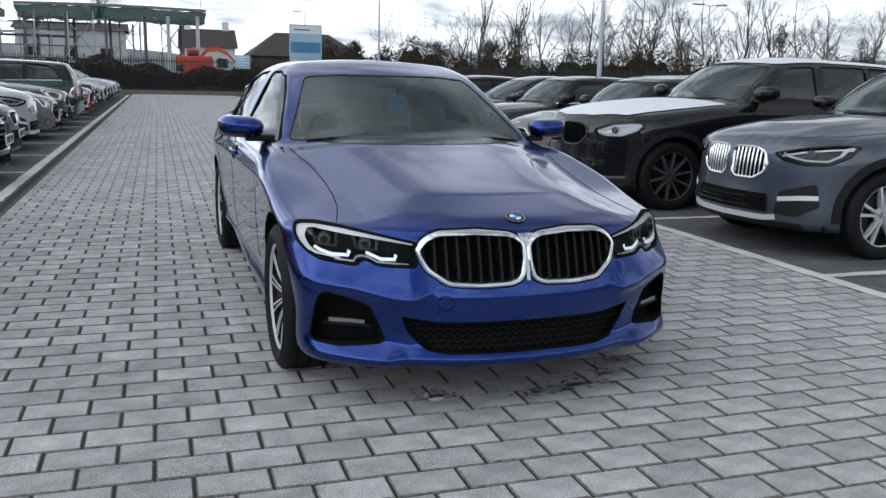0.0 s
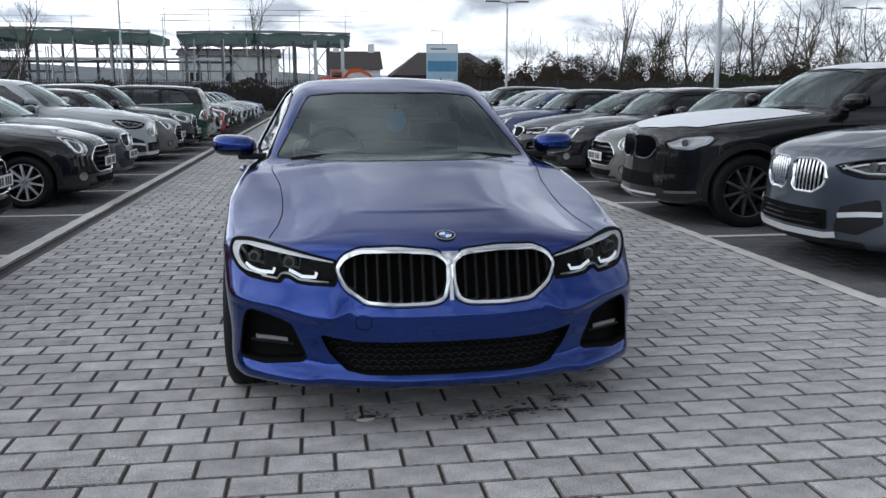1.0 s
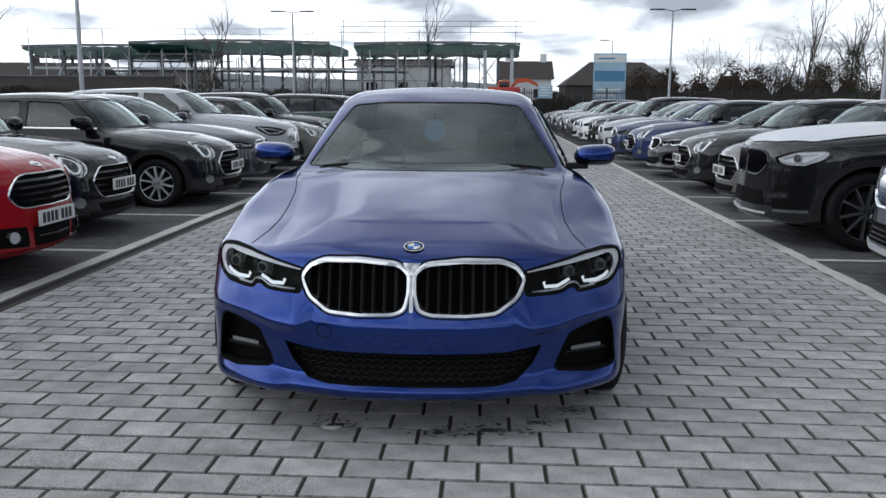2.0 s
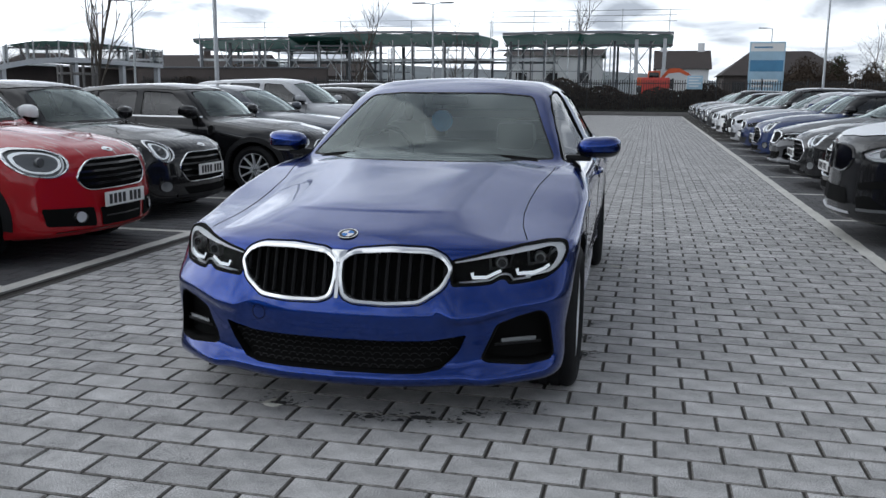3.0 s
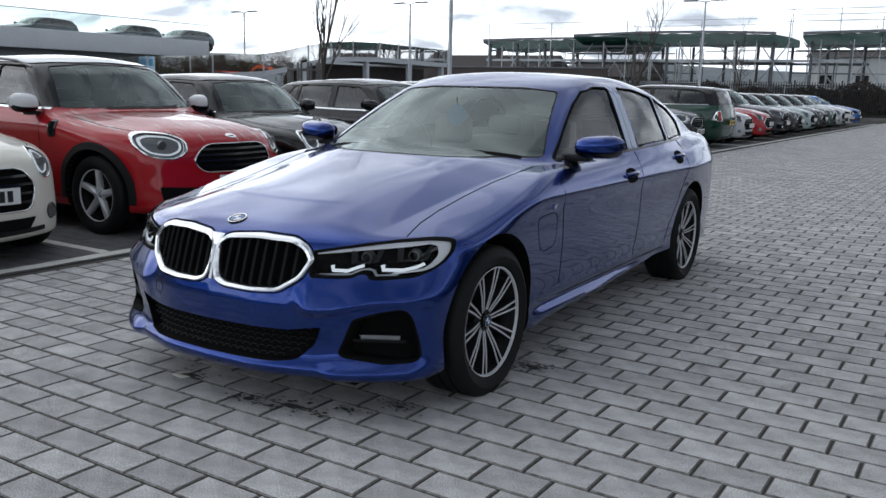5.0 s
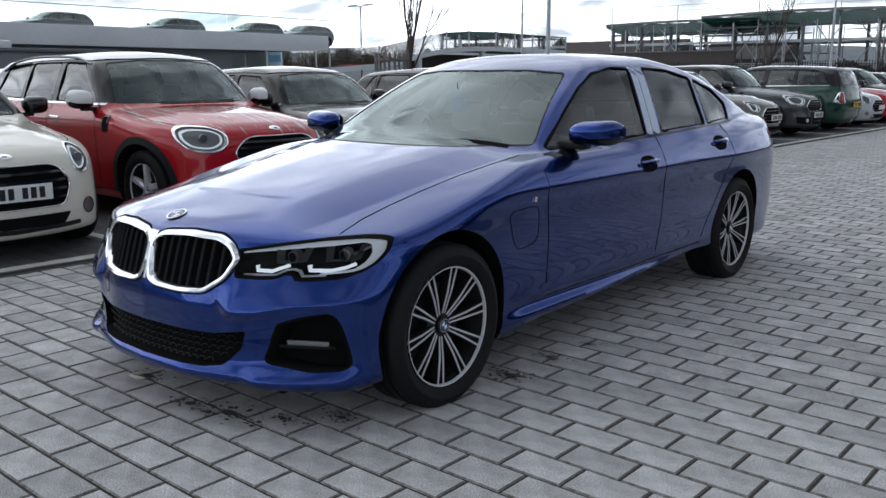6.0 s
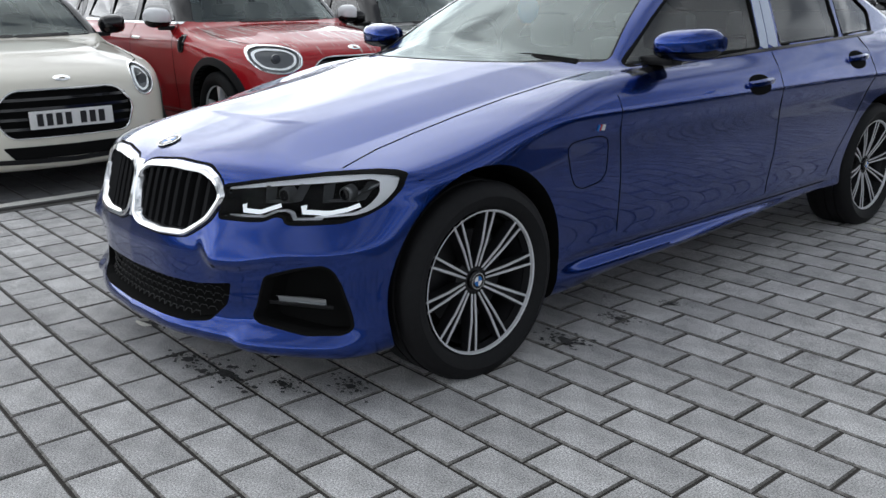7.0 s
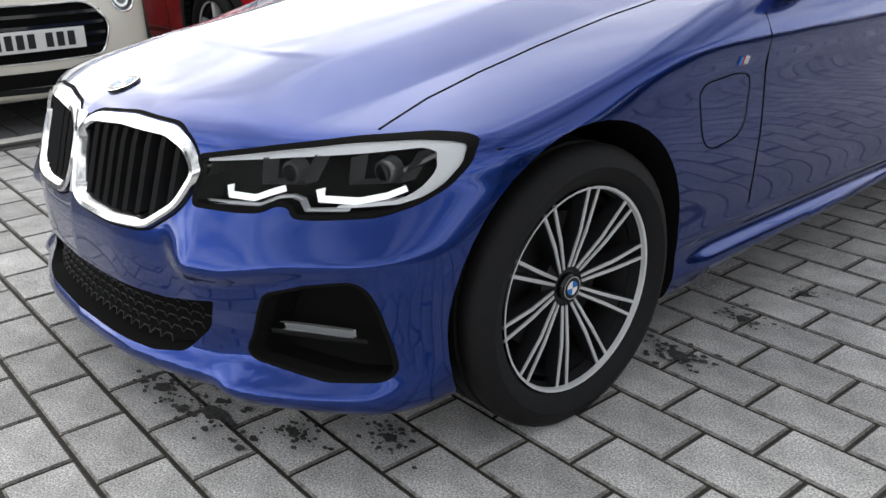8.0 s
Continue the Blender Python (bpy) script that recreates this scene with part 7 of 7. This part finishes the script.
def gabled(name, label, x0, x1, y0, y1, eave, ridge, wall, hipped=False, chimneys=()):
    h = thing(name, label, "house")
    part("wall", box((x0, y0, 0), (x1, y1, eave)), wall, h)
    o, ym = 0.35, (y0 + y1) / 2
    e = (x1 - x0) * 0.28 if hipped else 0
    bm = bmesh.new()
    v = [bm.verts.new(p) for p in ((x0 - o, y0 - o, eave - 0.1), (x1 + o, y0 - o, eave - 0.1), (x1 + o, y1 + o, eave - 0.1), (x0 - o, y1 + o, eave - 0.1), (x0 - o + e, ym, ridge), (x1 + o - e, ym, ridge))]
    for f in ((0, 1, 5, 4), (2, 3, 4, 5), (1, 2, 5), (3, 0, 4), (3, 2, 1, 0)):
        bm.faces.new([v[i] for i in f])
    roof = part("roof", bm, ROOF_TILE, h, smooth=False)
    for x in chimneys:
        part("chimney", box((x - 0.4, ym - 0.3, ridge - 0.8), (x + 0.4, ym + 0.3, ridge + 0.9), 0.03), wall, roof)
    n = max(2, int((x1 - x0) / 3))
    for k in range(n):
        xc = x0 + (x1 - x0) * (k + 0.5) / n
        w = part("window", box((xc - 0.6, y0 - 0.04, eave * 0.45), (xc + 0.6, y0 + 0.02, eave * 0.45 + 1.1)), BLACK_GLOSS, h)
        part("window_frame", box((xc - 0.7, y0 - 0.03, eave * 0.45 - 0.1), (xc + 0.7, y0 - 0.01, eave * 0.45)), RENDERED, w)
    return h


gabled("white_building", "plain white rendered building beyond the steel frame", -14.5, -4.4, 92, 99, 5.4, 6.2, RENDERED)
gabled("house", "white-gabled house with dark tiled roof and chimneys", 1.6, 7.6, 104, 112, 4.4, 6.6, RENDERED, chimneys=(2.4, 6.8))
gabled("bungalow", "low house with a brown hipped tile roof", 8.4, 20.5, 92, 102, 3.4, 6.0, BRICK_DARK, True)
gabled("house", "dark brick houses with brown roofs far off", -66, -48, 100, 108, 3.6, 6.0, BRICK_DARK, chimneys=(-57,))
gabled("house", "dark brick houses with brown roofs far off", -46, -36, 104, 112, 3.4, 5.6, BRICK_DARK)
wall = thing("boundary_wall", "long dark brick boundary wall", "wall")
part("wall_face", box((-52, 62, 0), (-24, 62.3, 3.1)), BRICK_DARK, wall)
part("coping", box((-52.1, 61.92, 3.1), (-23.9, 62.38, 3.22), 0.02), STEEL_DARK, wall)


def digger():
    d = thing("excavator", "orange tracked excavator parked on the site", "excavator", pose(1.2, 66, 1.4) @ Matrix.Scale(0.62, 4))
    for s in (-1, 1):
        part("track", box((-1.9, s * 1.1 - 0.3, 0), (1.9, s * 1.1 + 0.3, 0.8), 0.25), FENCE, d)
    part("house", box((-1.9, -1.25, 0.9), (1.2, 1.25, 1.9), 0.15), ORANGE, d)
    part("cab", box((-0.6, -1.25, 1.0), (0.9, -0.1, 2.7), 0.12), ORANGE, d)
    part("cab_window", box((-0.45, -1.27, 1.75), (0.75, -1.22, 2.5), 0.02), BLACK_GLOSS, d)
    part("boom", loft([[(x, y, z + t) for y, t in ((-0.2, -w), (0.2, -w), (0.2, w), (-0.2, w))] for x, z, w in ((0.9, 1.6, 0.25), (1.9, 2.7, 0.3), (3.2, 2.8, 0.25), (4.4, 2.2, 0.18))], True, True), ORANGE, d)
    part("dipper", loft([[(x, y, z + t) for y, t in ((-0.15, -w), (0.15, -w), (0.15, w), (-0.15, w))] for x, z, w in ((4.2, 2.4, 0.2), (5.2, 1.3, 0.15), (5.4, 0.7, 0.12))], True, True), ORANGE, d)
    part("bucket", box((5.0, -0.5, 0.1), (5.8, 0.5, 0.8), 0.15), GUNMETAL, d)


digger()
skip = thing("site_tank", "red steel site container behind the fence", "container", pose(1.40, 60, 0.9))
part("tank_body", box((-0.95, -1.0, 0.0), (0.95, 1.0, 1.55), 0.06), RED_SITE, skip)
for x in (-0.7, 0, 0.7):
    part("rib", box((x - 0.05, -1.05, 0.05), (x + 0.05, -1.0, 1.3)), RED_SITE, skip)
board = thing("site_notice", "small pale blue notice board on the fence", "notice board", pose(3.71, 51.93, 0))
part("board_panel", box((-0.46, -0.03, 1.63), (0.46, 0.0, 2.45), 0.005), SIGN_BLUE, board)
for k in range(4):
    part("notice_bar", box((-0.36, -0.036, 2.30 - 0.17 * k), (0.36 - 0.15 * (k % 2), -0.031, 2.36 - 0.17 * k)), PLATE_WHITE, board)

sign = thing("advertising_sign", "tall pale blue advertising board on posts", "sign", pose(8.2, 55.5, 0.3))
for x in (-0.95, 0.95):
    part("sign_post", box((x - 0.06, 0.06, -0.3), (x + 0.06, 0.18, 4.35)), STEEL, sign)
panel = part("sign_panel", box((-1.08, -0.02, 0.8), (1.08, 0.05, 4.35), 0.01), SIGN_BLUE, sign)
part("sign_header", box((-1.0, -0.026, 3.75), (1.0, -0.021, 4.25)), PLATE_WHITE, panel)
part("sign_picture", box((-1.0, -0.026, 2.5), (1.0, -0.021, 3.2)), SIGN_DEEP, panel)
for k in range(3):
    part("text_bar", box((-0.85, -0.026, 1.15 + 0.35 * k), (0.75 - 0.3 * (k % 2), -0.021, 1.3 + 0.35 * k)), PLATE_WHITE, panel)
part("header_bar", box((-0.8, -0.031, 3.95), (0.3, -0.027, 4.05)), SIGN_DEEP, panel)
lamp_post(9.2, 62, 5.9, 0, 1)
guard = thing("tree_guard", "weathered timber stakes round the young tree", "tree guard", pose(-8.0, 8.8, 0))
for k in range(10):
    a = 2 * math.pi * k / 10
    part("stake", tube((0.29 * math.cos(a), 0.29 * math.sin(a), -0.01), (0.29 * math.cos(a), 0.29 * math.sin(a), 1.68), 0.022, n=6), TIMBER, guard)
for z in (0.6, 1.55):
    part("hoop", loft([[((0.29 + 0.012 * math.cos(b)) * math.cos(a), (0.29 + 0.012 * math.cos(b)) * math.sin(a), z + 0.02 * math.sin(b)) for b in np.linspace(0, 2 * math.pi, 7)[:-1]] for a in np.linspace(0, 2 * math.pi, 25)]), TIMBER, guard)


# showroom with a roof deck and ramp; the ramp rises along y to z
RAMP = ((22, 1.40), (28, 1.75), (31.6, 1.97), (33.5, 2.28), (35.2, 2.62), (37.2, 2.92), (39.3, 3.06), (42, 3.12), (46, 3.08), (50, 3.05))


def showroom():
    b = thing("showroom_building", "long pale showroom with a glass-edged roof deck and ramp", "building")
    part("fascia", box((-38.25, -70, 2.75), (-38, 34, 3.72), 0.03), CLAD_PALE, b)
    part("roof_deck", box((-80, -70, 2.75), (-38.25, 34, 3.05)), CLAD_GREY, b)
    part("lower_wall", box((-45.5, -70, 0), (-38.8, 34, 2.75)), CLAD_GREY, b)
    for k in range(16):
        part("shopfront_window", box((-38.8, -60 + 5.2 * k, 0.4), (-38.74, -56 + 5.2 * k, 2.1)), BLACK_GLOSS, b)
    for k in range(36):
        bm = bmesh.new()
        bm.faces.new([bm.verts.new(q) for q in ((-38.04, -69 + 2.9 * k, 3.72), (-38.04, -66.15 + 2.9 * k, 3.72), (-38.04, -66.15 + 2.9 * k, 4.62), (-38.04, -69 + 2.9 * k, 4.62))])
        part("balustrade_pane", bm, BALUSTRADE, b, smooth=False)
    part("hand_rail", box((-38.07, -69, 4.62), (-38.0, 34, 4.66)), STEEL, b)
    part("upper_roof", box((-80, -70, 5.6), (-44, 16, 6.2), 0.05), CLAD_GREY, b)
    for y in (-20, -8, 4, 15):
        part("roof_column", tube((-45, y, 3.4), (-45, y, 5.6), 0.14, n=10), STEEL, b)
    part("upper_wall", box((-80, -70, 3.4), (-54, 14, 5.6)), CLAD_PALE, b)
    rows = [[(x, y, z) for x, z in ((-34.4, zt), (-31.2, zt), (-31.2, zt - 0.28), (-34.4, zt - 0.28))] for y, zt in RAMP]
    part("ramp", loft(rows, True, True), CLAD_PALE, b)
    for y, zt in ((35, 2.30), (40.9, 2.82), (45.6, 2.80), (49.6, 2.76)):
        part("ramp_column", box((-31.6, y - 0.15, 0), (-31.3, y + 0.15, zt)), CLAD_PALE, b)
    # dark brick wall, also standing in for the shade under the open ramp
    part("ramp_store", box((-34, 36.5, 0), (-33.2, 50, 2.62)), BRICK_DARK, b)
    rows = [[(-31.22, y, zt), (-31.20, y, zt), (-31.20, y, zt + 0.9), (-31.22, y, zt + 0.9)] for y, zt in RAMP]
    part("ramp_glass", loft([r[1:3] for r in rows], False), BALUSTRADE, b)
    for y, zt in ((24, 1.52), (28, 1.75), (31.6, 1.97), (35.2, 2.62), (37.2, 2.92), (39.3, 3.06), (42, 3.12), (44, 3.10), (46, 3.08), (50, 3.05)):
        part("ramp_post", box((-31.25, y - 0.03, zt - 0.1), (-31.17, y + 0.03, zt + 0.95)), STEEL, b)


showroom()
for k, (mat, y) in enumerate(((PAINT_WHITE, -6), (PAINT_SILVER, 2), (PAINT_DARK_GREY, 8.5), (PAINT_WHITE, 15), (PAINT_GREY, 21.5), (PAINT_SILVER, 27), (PAINT_BLACK, 31))):
    recoloured(grey_hatch, pose(-40.2, y + 1.4, 3.05, 0, 0, 0), mat.name.replace("_lacquer", "") + "_car", "hatchback car parked on the showroom roof deck", {PAINT_GREY: mat}, True)
for x, y, w in ((-22, -10, 6.0), (-22, -2, 6.0), (-23, 8, 6.0)):
    c = thing("grey_cabin", "low grey flat-roofed cabin", "cabin", pose(x, y, 0), "grey cabins")
    part("cabin_wall", box((-1.5, -w / 2, -0.012), (1.5, w / 2, 1.95), 0.03), CLAD_GREY, c)
    part("cabin_roof", box((-1.6, -w / 2 - 0.1, 1.95), (1.6, w / 2 + 0.1, 2.05), 0.02), STEEL_DARK, c)
    part("roof_vent", box((-0.3, -0.5, 2.05), (0.3, 0.5, 2.3), 0.08), CLAD_PALE, c)

# hazy hills round the horizon
hills = bmesh.new()
rows = []
for k in range(121):
    a = 2 * math.pi * k / 120
    h = 11 + 5 * math.sin(a * 3 + 1) + 3.5 * math.sin(a * 7 + 2) + 1.5 * math.sin(a * 17)
    rows.append([(r * math.cos(a), r * math.sin(a), z) for r, z in ((360, -1), (395, h * 0.6), (440, h), (520, h * 0.7), (600, -1))])
add_loft(hills, rows, closed=False)
bmesh.ops.recalc_face_normals(hills, faces=hills.faces)
tagged(link_mesh("backdrop_hills", hills, HILL), "low hazy hills along the horizon", "hills", kind="structure")


paving()
